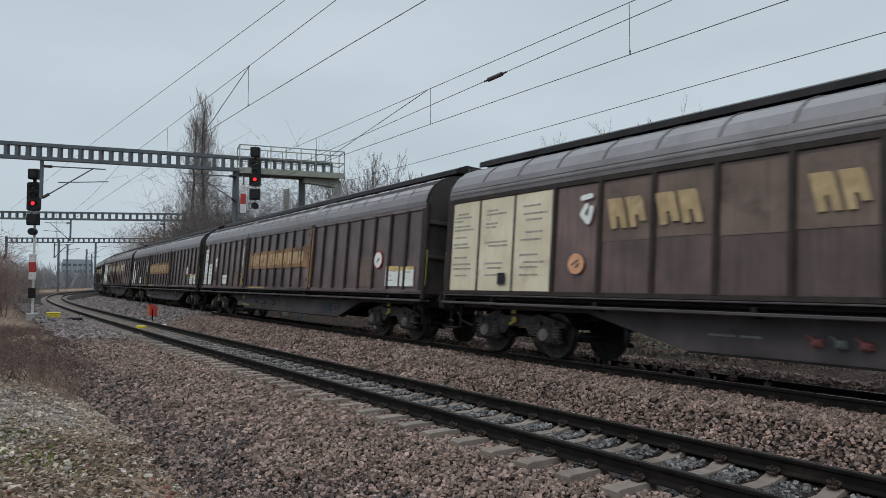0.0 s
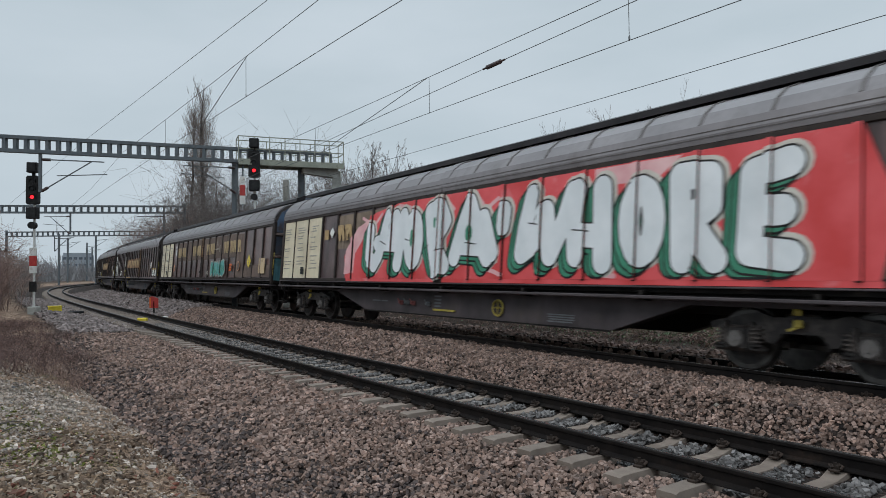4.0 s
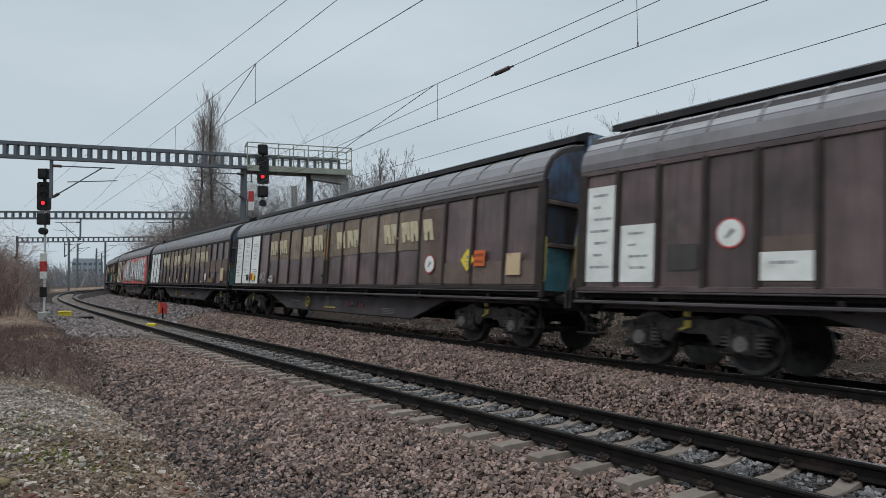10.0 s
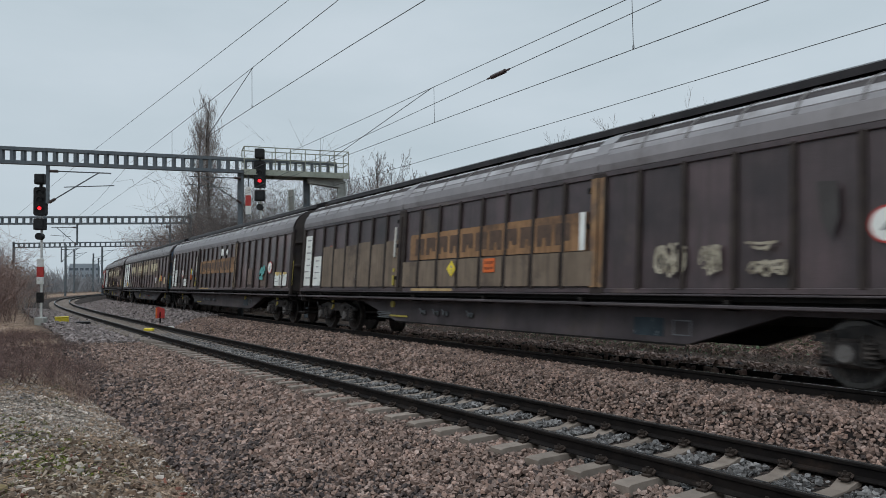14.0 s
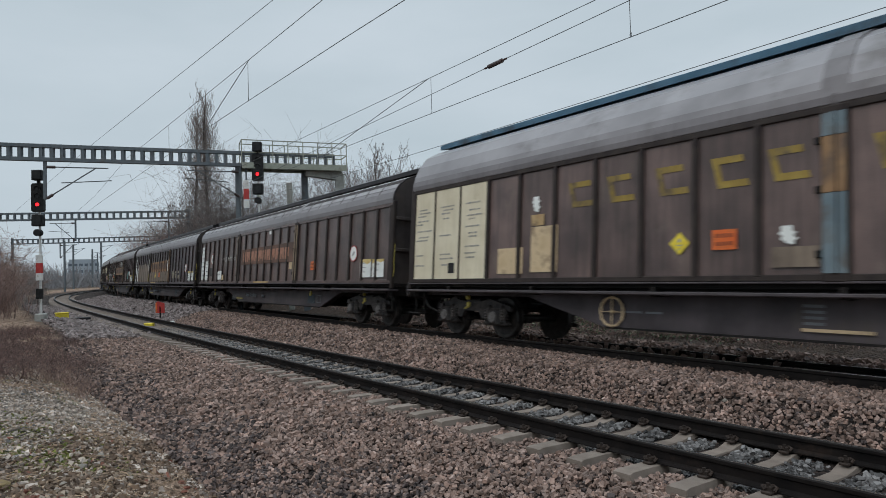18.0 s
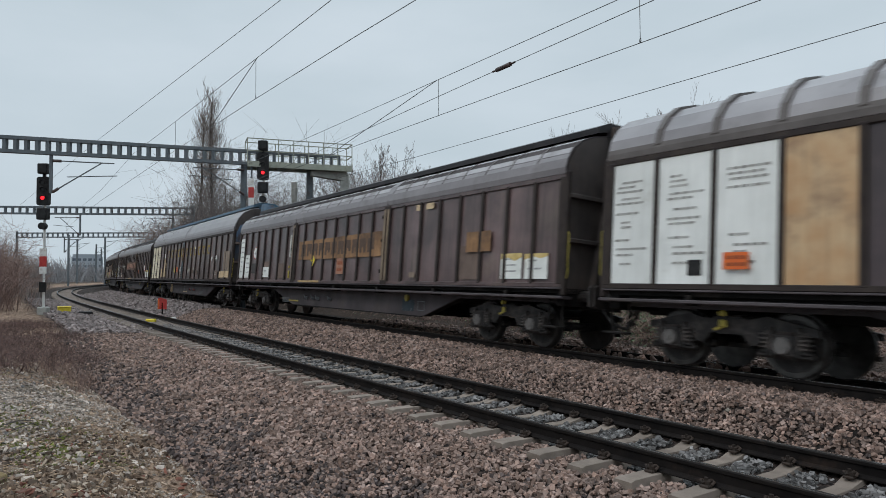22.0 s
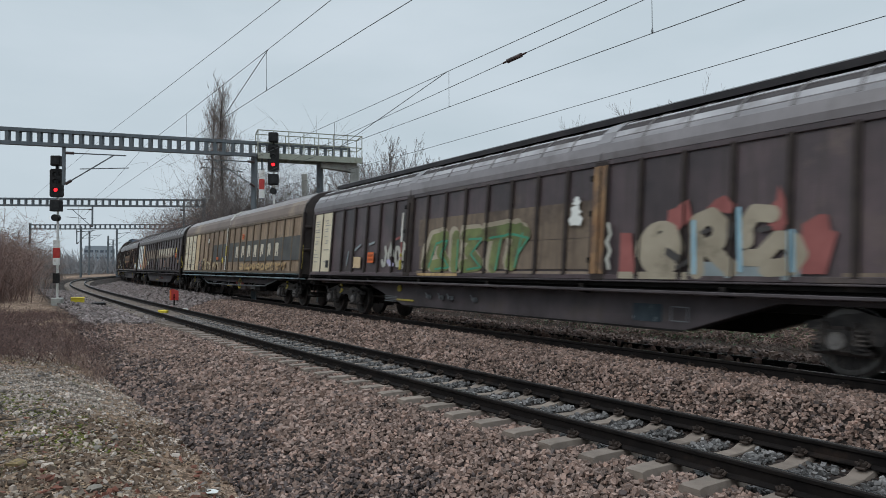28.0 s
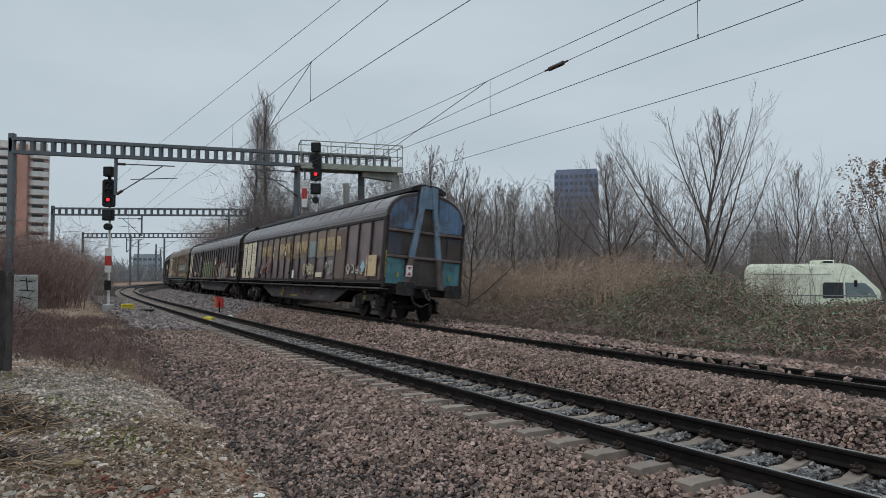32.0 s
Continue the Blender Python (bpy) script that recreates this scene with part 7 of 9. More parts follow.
def wagon_16():
    w = three_part(16, "brown three-part wagon with cream panels and green and grey graffiti", False, "brown_d", 2, "cream")
    white_print(w, 16)
    w.rect("painted_band", 7.2, 13.3, 1.97, 2.66, "faded_tan", "faded tan band")
    w.rect("faded_patch", 7.3, 13.3, 1.38, 1.96, "faded_tan", "faded brown paint")
    w.rect("graffiti", 7.2, 13.3, 1.22, 1.34, "patch", "pale strip along the sill")
    w.rect("graffiti", 17.75, 18.7, 1.22, 1.34, "patch", "pale strip along the sill")
    w.strokes("graffiti", zigzag(5.15, 6.75, 1.38, 2.1, 4, 9), 0.12, "spray_grey", "grey sprayed tags", over=True)
    w.strokes("graffiti", [[(2.9, 1.5), (3.0, 1.9)], [(3.45, 1.95), (3.8, 2.1)], [(4.4, 2.1), (4.7, 2.15)]], 0.07, "spray_dusk", "pale sprayed faces without features", over=True)
    w.strokes("graffiti", [[(6.0, 2.2), (6.3, 2.25), (6.35, 1.6)]], 0.07, "spray_pink", "red sprayed line", over=True)
    w.strokes("graffiti", [[(5.6, 1.6), (5.9, 1.5)]], 0.12, "spray_lilac", "lilac sprayed fill", over=True)
    low = [[(7.7, 1.5), (8.0, 2.1), (8.5, 2.15), (8.3, 1.8), (8.6, 1.5), (8.0, 1.45)], [(8.95, 1.45), (8.95, 2.15)], [(9.4, 2.15), (9.9, 2.15), (9.5, 1.8), (9.9, 1.5), (9.4, 1.45)], [(10.2, 2.15), (11.0, 2.2)], [(10.6, 2.15), (10.45, 1.45)], [(11.0, 2.2), (11.5, 2.1), (11.2, 1.8)], [(11.3, 2.2), (11.1, 1.5)]]
    w.strokes("graffiti", [[(a - 0.1, z + 0.06) for a, z in q] for q in low], 0.4, "spray_beige", "beige mist round sprayed letters", over=True)
    w.strokes("graffiti", low, 0.32, "spray_lime", "lime sprayed letters", over=True)
    w.strokes("graffiti", [[(a + 0.1, z - 0.08) for a, z in q] for q in low], 0.05, "spray_green", "green lines in the letters", over=True)
    w.paint("graffiti", [[(14.06, 1.3), (14.06, 2.02), (14.3, 2.0), (14.42, 1.3)], [(15.02, 2.1), (15.05, 2.34), (15.3, 2.4), (15.41, 2.5), (15.5, 2.2), (15.3, 2.0)], [(15.74, 2.3), (15.9, 2.44), (16.05, 2.5), (16.25, 2.34), (16.2, 2.2)],
                         [(16.76, 2.0), (16.8, 2.3), (16.86, 2.36), (16.89, 2.56), (16.98, 2.36), (17.05, 2.0), (16.9, 1.86)], [(17.2, 1.32), (17.23, 1.99), (17.46, 2.12), (17.56, 2.1), (17.6, 1.9), (17.69, 1.86), (17.55, 1.32)]], "spray_pink", "dull red sprayed clouds", over=True)
    w.strokes("graffiti", [[(15.6, 1.36), (16.2, 1.38), (17.1, 1.36)]], 0.26, "spray_dusk", "grey-blue foot of sprayed letters", over=True)
    letters = [([w.disc(14.92, 1.72, 0.46, 0, 22)], 0), ([[(15.62, 1.36), (15.6, 2.1)], [(15.6, 2.12), (15.85, 2.2), (16.02, 2.05), (15.98, 1.8), (15.75, 1.72)], [(15.8, 1.72), (16.2, 1.4)]], 0.26),
               ([[(16.8, 2.16), (16.55, 2.2), (16.4, 2.0), (16.42, 1.8)], [(16.45, 1.55), (16.65, 1.55), (16.9, 1.8), (17.12, 1.76), (17.2, 1.58), (17.08, 1.42), (16.75, 1.4)]], 0.25)]
    for lines, width in letters:
        if width:
            w.strokes("graffiti", lines, width, "spray_beige", "beige sprayed letter with soft edges", over=True)
        else:
            w.paint("graffiti", lines, "spray_beige", "beige sprayed letter like a disc", over=True)
    w.paint("graffiti", [[(15.02, 1.62), (15.05, 1.74), (15.36, 1.6), (15.3, 1.46)], [(14.86, 1.95), (14.89, 2.02), (14.95, 2.0)]], "dark_paint", "dark mouth of the sprayed letter", over=True)
    w.strokes("graffiti", [[(15.7, 1.95), (15.82, 1.98)], [(16.62, 1.94), (16.78, 1.96)], [(16.2, 1.85), (16.24, 2.05)], [(15.3, 1.4), (15.46, 1.52)]], 0.07, "dark_paint", "dark gaps of sprayed letters", over=True)
    w.strokes("graffiti", [[(15.54, 2.12), (15.58, 1.33)], [(16.3, 2.27), (16.35, 1.37)], [(17.1, 1.9), (17.12, 1.37)]], 0.07, "spray_blue", "pale blue strokes beside the letters", over=True)
    w.rect("graffiti", 14.06, 15.45, 1.22, 1.34, "spray_beige", "beige strip along the sill")
    w.plate(18.79, 19.5, 1.38, 1.9, "cream")
    w.plate(19.6, 20.25, 1.38, 1.6, "cream")
    w.strokes("tag", zigzag(19.7, 20.1, 1.75, 2.2, 2, 4), 0.05, "spray_grey", "grey sprayed tag")
    w.rect("sticker", 4.42, 4.8, 1.56, 1.86, "orange")
    w.plate(3.5, 3.98, 1.4, 1.74, "label_tan")
    w.paint("blot", [w.disc(12.98, 2.66, 0.1, 0, 8), w.disc(12.97, 2.45, 0.15, 0, 6), w.disc(12.98, 2.32, 0.17, 0, 4)], "label_white", "white sprayed blot")
    w.strokes("tag", [[(13.8, 2.18), (13.86, 2.0), (13.78, 1.86), (13.87, 1.7), (13.8, 1.55), (13.86, 1.4)]], 0.07, "spray_grey", "grey tag down the edge", over=True)
    return w


def wagon_17():
    w = grup_wagon(17, "cream", "last brown covered wagon with blue end wall and red tail plate")
    white_print(w, 17)
    grup_name(w, "letter_gold")
    w.rect("blot", 12.82, 13.7, 2.18, 2.85, "spray_dusk", "grey overpainted patch")
    w.roundel(12.15, 1.7, 0.18, "salmon_dim", "patch_low")
    w.strokes("tag", zigzag(12.05, 13.7, 1.4, 1.98, 5, 2), 0.045, "letter", "cream sprayed tag", over=True)
    w.strokes("tag", zigzag(12.6, 13.6, 1.45, 1.9, 3, 8), 0.035, "letter", "cream sprayed tag", over=True)
    w.strokes("tag", zigzag(14.95, 15.85, 1.45, 2.05, 3, 1), 0.05, "spray_grey", "grey sprayed tag", over=True)
    w.plate(10.52, 10.8, 1.33, 1.68, "label_white")
    w.plate(13.86, 14.64, 1.36, 1.55, "cream")
    w.strokes("tag", zigzag(17.3, 19.0, 1.45, 1.85, 4, 3), 0.06, "spray_grey", "grey sprayed tag")
    w.paint("blot", [w.disc(18.9, 1.75, 0.2, 0, 9)], "spray_blue")
    w.roundel(4.97, 1.7, 0.22, "salmon", "patch_low")
    w.rect("faded_patch", 3.5, 4.36, 1.33, 1.92, "patch_low")
    w.strokes("tag", zigzag(3.55, 4.36, 1.5, 1.8, 3, 7), 0.16, "spray_navy", "dark blue spray blot")
    w.paint("blot", [w.disc(7.15, 2.4, 0.09, 0, 6), w.disc(7.3, 2.75, 0.08, 0, 7), w.disc(9.1, 2.72, 0.1, 0, 7), w.disc(9.25, 2.45, 0.12, 0, 6)], "cream", "flaked cream paint")
    w.strokes("graffiti", [[(5.85, 1.85), (6.2, 2.15), (6.55, 2.05), (6.2, 1.85), (6.5, 1.75), (6.05, 1.62)]], 0.14, "spray_pink", "dull red sprayed mark")
    w.plate(19.2, 20.1, 1.4, 2.1, "label_tan")
    tail = part("tail_plate", Shape().box(-10.47, -10.45, 0.5, 0.72, 1.46, 1.82, bevel=0.006), M["label_white"], w.root, "white reflective tail plate")
    part("marking", Shape().prism([(0.53, 1.5), (0.69, 1.5), (0.61, 1.62)], -10.475, -10.47, "x").prism([(0.53, 1.78), (0.69, 1.78), (0.61, 1.66)], -10.475, -10.47, "x"), M["red"], tail, "red triangles")
    part("warning_sign", Shape().prism([(0.93, 3.12), (1.13, 3.12), (1.03, 3.3)], -10.27, -10.255, "x"), M["yellow"], w.root, "yellow warning triangle")
    for y in (0.95, -0.95):
        part("lamp_bracket", Shape().box(-10.34, -10.28, y - 0.025, y + 0.025, 1.42, 1.58, bevel=0.01), M["yellow_dull"], w.root, "yellow lamp bracket")
    return w


for build in (wagon_5, wagon_6, wagon_7, wagon_8, wagon_9, wagon_10, wagon_11, wagon_12, wagon_13, wagon_14, wagon_15, wagon_16, wagon_17):
    build()
for n in (4, 3):
    trans_name(three_part(n, "dark brown three-part sliding-wall wagon with orange band"), "letter_orange")
for n in (2, 1, 0, -1, -2):
    grup_name(grup_wagon(n, "cream" if n % 2 else "white", "brown covered wagon with pale leading panels"))
for w in TRAIN.values():
    under_details(w)


# ================= gantries, signals, wires =================
def gantry(label, p, q, z0, z1, step, left_post=True, right_post=None, hangers=()):
    """A beam of two chords and uprights from p to q, on posts."""
    g = thing("catenary_gantry", label, "gantry", group="gantries over the tracks")
    p, q = Vector((*p, 0)), Vector((*q, 0))
    u = (q - p).normalized()
    n_up = int((q - p).length / step)
    for z in (z0, z1):
        part("chord", Shape().bar(p + Vector((0, 0, z)), q + Vector((0, 0, z)), 0.30, 0.16), M["galv"], g)
    for i in range(n_up + 1):
        c = p + u * ((q - p).length * i / n_up)
        part("upright", Shape().bar(c + Vector((0, 0, z0)), c + Vector((0, 0, z1)), 0.26, 0.14), M["galv"], g)
    for c in ([p] if left_post else []) + ([right_post] if right_post else []):
        c = Vector((c[0], c[1], 0))
        gz_ = float(ground_z(c.x, c.y)[0])
        part("post", Shape().box(c.x - 0.13, c.x + 0.13, c.y - 0.13, c.y + 0.13, gz_ - 0.3, z1 + 0.25, bevel=0.02), M["galv"], g)
    for t, drop, arm in hangers:
        c = p + (q - p) * t
        part("hanger", Shape().bar(c + Vector((0, 0, z0)), c + Vector((0, 0, z0 - drop)), 0.12, 0.12), M["galv"], g)
        e = u * arm
        a0, a1 = c + Vector((0, 0, z0 - 0.35)), c + Vector((0, 0, z0 - drop))
        arm_part = part("cantilever", Shape().bar(a0, a0 + e, 0.05, 0.05).bar(a1, a0 + e * 0.8, 0.05, 0.05).bar(a1 + Vector((0, 0, 0.8)) + e * 0.25, a1 + Vector((0, 0, 0.95)) + e * 1.05, 0.04, 0.04), M["wire"], g)
        part("insulator", Shape().cyl(a0 + e * 0.03, a0 + e * 0.16, 0.07, n=8), M["insul"], arm_part)
        part("insulator", Shape().cyl(a1 + (a0 + e * 0.8 - a1) * 0.03, a1 + (a0 + e * 0.8 - a1) * 0.15, 0.07, n=8), M["insul"], arm_part)
    return g


gantry("grey steel lattice gantry beam carrying the overhead wires", (31.5, 20.46), (36.95, 2.95), 7.62, 8.26, 0.43, True, None, ((0.245, 1.9, 2.7), (0.73, 1.7, -2.6)))
gantry("grey steel gantry beam farther along the line", (63.3, 37.1), (64.9, 19.0), 7.5, 8.1, 0.6, True, (64.9, 19.0), ((0.45, 2.0, -2.2), (0.9, 3.2, -2.4)))
gantry("distant grey steel gantry beam over the line", (99.6, 53.8), (99.6, 32.0), 7.3, 7.9, 0.7, True, (99.6, 32.0), ((0.3, 2.2, 2.2), (0.86, 2.6, -2.4)))


def platform():
    t = thing("signal_platform", "pale steel signal platform with railings on a concrete post", "platform")
    a, b = Vector((35.72, 7.7, 0)), Vector((37.4, 2.42, 0))
    u = (b - a).normalized()
    v = Vector((-u.y, u.x, 0))
    mid = [a, b]
    part("deck", Shape().bar(a + Vector((0, 0, 7.66)), b + Vector((0, 0, 7.66)), 1.3, 0.12), M["platform"], t)
    for k in (-0.62, 0.62):
        part("girder", Shape().bar(a + v * k + Vector((0, 0, 7.52)), b + v * k + Vector((0, 0, 7.52)), 0.1, 0.22), M["platform"], t)
        for z in (8.25, 8.9):
            part("railing", Shape().bar(a + v * k + Vector((0, 0, z)), b + v * k + Vector((0, 0, z)), 0.045, 0.045), M["platform"], t)
        for i in range(8):
            c = a + (b - a) * (i / 7) + v * k
            part("railing_post", Shape().bar(c + Vector((0, 0, 7.7)), c + Vector((0, 0, 8.92)), 0.045, 0.045), M["platform"], t)
    for c in (a, b):
        for z in (8.25, 8.9):
            part("railing", Shape().bar(c - v * 0.62 + Vector((0, 0, z)), c + v * 0.62 + Vector((0, 0, z)), 0.045, 0.045), M["platform"], t)
    c = b - u * 0.25
    gz_ = float(ground_z(c.x, c.y)[0])
    part("concrete_post", Shape().box(c.x - 0.24, c.x + 0.24, c.y - 0.24, c.y + 0.24, gz_ - 0.3, 7.35, bevel=0.03), M["concrete_grey"], t)
    arm = Shape()
    arm.v = []
    lo, hi = c - u * 1.9, c
    arm.add([tuple(lo + v * s + Vector((0, 0, 7.16))) for s in (-0.22, 0.22)] + [tuple(lo + v * s + Vector((0, 0, 7.42))) for s in (-0.22, 0.22)]
            + [tuple(hi + v * s + Vector((0, 0, 6.95))) for s in (-0.25, 0.25)] + [tuple(hi + v * s + Vector((0, 0, 7.42))) for s in (-0.25, 0.25)],
            [(0, 1, 3, 2), (4, 6, 7, 5), (0, 2, 6, 4), (1, 5, 7, 3), (2, 3, 7, 6), (0, 4, 5, 1)])
    part("bracket", arm, M["concrete_grey"], t)
    c2 = a + (b - a) * 0.62 + v * 0.5
    part("steel_post", Shape().box(c2.x - 0.17, c2.x + 0.17, c2.y - 0.17, c2.y + 0.17, -0.3, 7.4, bevel=0.02), M["galv"], t)
    c3 = a + (b - a) * 0.5 + v * 1.6
    part("steel_post", Shape().box(c3.x - 0.15, c3.x + 0.15, c3.y - 0.15, c3.y + 0.15, -0.3, 7.0, bevel=0.02), M["concrete_grey"], t)
    c4 = a - u * 0.15
    part("steel_post", Shape().box(c4.x - 0.12, c4.x + 0.12, c4.y - 0.12, c4.y + 0.12, -0.3, 7.7, bevel=0.02), M["galv"], t)


platform()


def signal(label, x, y, foot, z_head, mast_top, marks):
    t = thing("railway_signal", label, "railway signal", pose(x, y, 0), "signals at stop")
    part("mast", Shape().cyl((0.12, 0, foot - 0.2), (0.12, 0, mast_top), 0.055, n=10), M["signal_white"], t, "white lattice mast")
    for z0, z1, mt in marks:
        part("band", Shape().box(-0.02, 0.06, -0.16, 0.16, z0, z1, bevel=0.01), M[mt], t)
    h = z_head
    hd = part("signal_head", Shape().prism([(-0.29, h - 0.62), (-0.22, h - 0.7), (0.22, h - 0.7), (0.29, h - 0.62), (0.29, h + 0.62), (0.22, h + 0.7), (-0.22, h + 0.7), (-0.29, h + 0.62)], -0.12, 0.1, "x"), M["black"], t, "black signal head with hoods")
    for i, z in enumerate((h + 0.42, h + 0.06, h - 0.34)):
        lit = i == 2
        part("lens", Shape().cyl((-0.121, 0, z), (-0.135, 0, z), 0.085, n=16), M["lamp_red" if lit else "lens_dark"], hd, "lit red lens" if lit else "dark lens")
        part("hood", Shape().tube([(-0.16, 0.15 * math.cos(a), z + 0.15 * math.sin(a)) for a in (3.4, 2.7, 2.0, 1.57, 1.1, 0.4, -0.26)], 0.03), M["black"], hd)
    top = part("indicator_box", Shape().box(-0.2, 0.12, -0.24, 0.24, h + 0.85, h + 1.35, bevel=0.03), M["black"], t)
    part("face", Shape().box(-0.215, -0.2, -0.19, 0.19, h + 0.92, h + 1.28), M["lens_dark"], top)
    part("neck", Shape().cyl((0, 0, h + 0.65), (0, 0, h + 0.9), 0.07, n=8), M["black"], t)
    low = part("lower_box", Shape().box(-0.2, 0.12, -0.26, 0.26, h - 1.4, h - 0.84, bevel=0.03), M["black"], t)
    part("face", Shape().box(-0.215, -0.2, -0.2, 0.2, h - 1.33, h - 0.92), M["lens_dark"], low)
    part("call_on_lamp", Shape().cyl((-0.2, 0, h - 1.72), (0.1, 0, h - 1.72), 0.17, n=14), M["black"], t)
    return t


sig = signal("tall railway signal at red on a white mast", 34.0, 17.07, 0.1, 5.95, 6.9, ((1.0, 1.5, "black"), (1.9, 2.25, "signal_white"), (2.25, 2.75, "red"), (2.75, 3.15, "signal_white")))
signal("railway signal at red on the platform's side", 35.4, 6.76, 5.2, 7.45, 8.2, ())
mk = thing("signal_marker", "red and white striped marker board", "marker board", pose(35.3, 7.35, 0))
for z0, z1, mt in ((5.35, 5.8, "signal_white"), (5.8, 6.35, "red"), (6.35, 6.8, "signal_white")):
    part("stripe", Shape().box(-0.03, 0.03, -0.14, 0.14, z0, z1, bevel=0.006), M[mt], mk)
part("mount", Shape().bar((0.06, 0, 5.3), (0.06, 0, 7.6), 0.08, 0.08), M["galv"], mk)


def wire(name, label, pts, r=0.0085):
    solo(name, Shape().tube([tuple(p) for p in pts], r, 5), M["wire"], label, "overhead wire", group="overhead wires")


def over(track_no, s, h, d=0.0):
    x, y, z = along(s, d) if track_no == 1 else along2(s, d, 0)
    return Vector((float(x), float(y), h))


SPAN = [-14, -4, 4, 10, 16, 22, 28, 34, 40]
wire("contact_wire", "dark contact wire above the near track", [over(1, s, 6.62) for s in SPAN + [52, 64, 76, 88, 110]])
wire("messenger_wire", "dark messenger wire above the near track", [over(1, s, 7.72 + 0.0006 * (s - 24) ** 2) for s in SPAN] + [over(1, s, 7.3) for s in (52, 64, 76, 88, 110)])
wire("feeder_wire", "dark feeder wire fixed to the gantry", [Vector((16.6, 2.7, 8.62)) + Vector((17.4, 11.7, 0.0)) * t for t in (-1.6, -0.8, 0, 0.5, 1.0)] + [Vector((63.5, 34, 8.3))])
wire("contact_wire", "dark contact wire above the far track", [over(2, s, 6.18) for s in SPAN + [52, 64, 76, 88, 110]])
wire("messenger_wire", "dark messenger wire above the far track", [over(2, s, 7.18 + 0.0003 * (s - 20) ** 2) for s in SPAN] + [over(2, s, 7.0) for s in (52, 64, 76, 88, 110)])
wire("stay_wire", "slanting wire with an insulator", [over(2, s, 7.2 - 0.0255 * s) for s in (-10, 0, 8, 16, 24, 36)])
wire("side_wire", "low wire beside the far track", [over(2, s, 6.3 + 0.0005 * (s - 20) ** 2, -3.3) for s in (-6, 0, 4, 8, 12, 16, 20, 26, 34, 46)], 0.009)
wire("feeder_wire", "thin wire of the distant span", [(63.5, 30.0, 7.9), (99.6, 47, 7.6), (150, 68, 8)], 0.012)
for trk, s, lo, hi in ((1, 21.8, 6.62, 7.73), (1, 13.2, 6.62, 7.78), (1, 31, 6.62, 7.75), (2, 19.1, 6.18, 7.18), (2, 12.1, 6.18, 7.2), (2, 27, 6.18, 7.2), (2, 6, 6.18, 7.2)):
    p = over(trk, s, lo)
    solo("dropper", Shape().tube([tuple(p), (p.x, p.y, hi)], 0.007, 5).tube([(p.x + 0.05 * math.cos(a), p.y, lo + 0.04 + 0.05 * math.sin(a)) for a in (0, 1.2, 2.4, 3.6, 4.8, 6.28)], 0.006, 4), M["wire"], "thin dropper between messenger and contact wire", "dropper", group="droppers")
wire("jumper_wire", "slanting jumper between messenger and contact wire", [over(1, 21.7, 7.72), over(1, 26, 6.64)], 0.011)
wire("jumper_wire", "slanting jumper between messenger and contact wire", [over(2, 19.2, 7.18), over(2, 26.5, 6.2)], 0.011)
pi_, qi_ = over(2, 15.9, 6.79), over(2, 16.55, 6.775)
solo("wire_insulator", Shape().cyl(pi_ + (qi_ - pi_) * 0.1, qi_ - (qi_ - pi_) * 0.1, 0.055, n=10).cyl(pi_ - (qi_ - pi_) * 0.15, qi_ + (qi_ - pi_) * 0.15, 0.025, n=8), M["insul"], "brown ribbed insulator in the stay wire", "insulator")


# ================= plants =================
M["bark"] = surface("grey_brown_bark", (0.045, 0.037, 0.033), (0.085, 0.072, 0.063), 6, 0.9)
M["twig"] = surface("grey_brown_twigs", (0.135, 0.112, 0.104), (0.24, 0.204, 0.188), 3, 0.9)
M["twig_grey"] = surface("dark_grey_twigs", (0.085, 0.072, 0.068), (0.16, 0.137, 0.128), 3, 0.9)
M["twig_red"] = surface("reddish_brown_twigs", (0.15, 0.097, 0.082), (0.28, 0.188, 0.158), 3, 0.9, island=0.3)
M["twig_wine"] = surface("dark_red_brown_tangle", (0.09, 0.057, 0.05), (0.2, 0.13, 0.112), 3, 0.9, island=0.6)
M["bramble"] = surface("dark_bramble_stems", (0.135, 0.088, 0.076), (0.29, 0.2, 0.165), 3, 0.85, island=0.7)
M["leaf_green"] = surface("dull_green_bramble_leaves", (0.075, 0.115, 0.06), (0.17, 0.225, 0.125), 3, 0.6, island=0.5)
M["leaf_brown"] = surface("dry_brown_leaves", (0.13, 0.085, 0.06), (0.25, 0.17, 0.12), 3, 0.8, island=0.4)
M["reed"] = surface("dry_tan_reeds", (0.270, 0.190, 0.136), (0.425, 0.316, 0.236), 3, 0.9, island=0.35)
M["stalk"] = surface("dry_brown_stalks", (0.15, 0.098, 0.062), (0.29, 0.205, 0.135), 3, 0.9, island=0.5)
M["grass_green"] = surface("thin_green_grass", (0.070, 0.095, 0.020), (0.150, 0.170, 0.050), 3, 0.8, island=0.4)


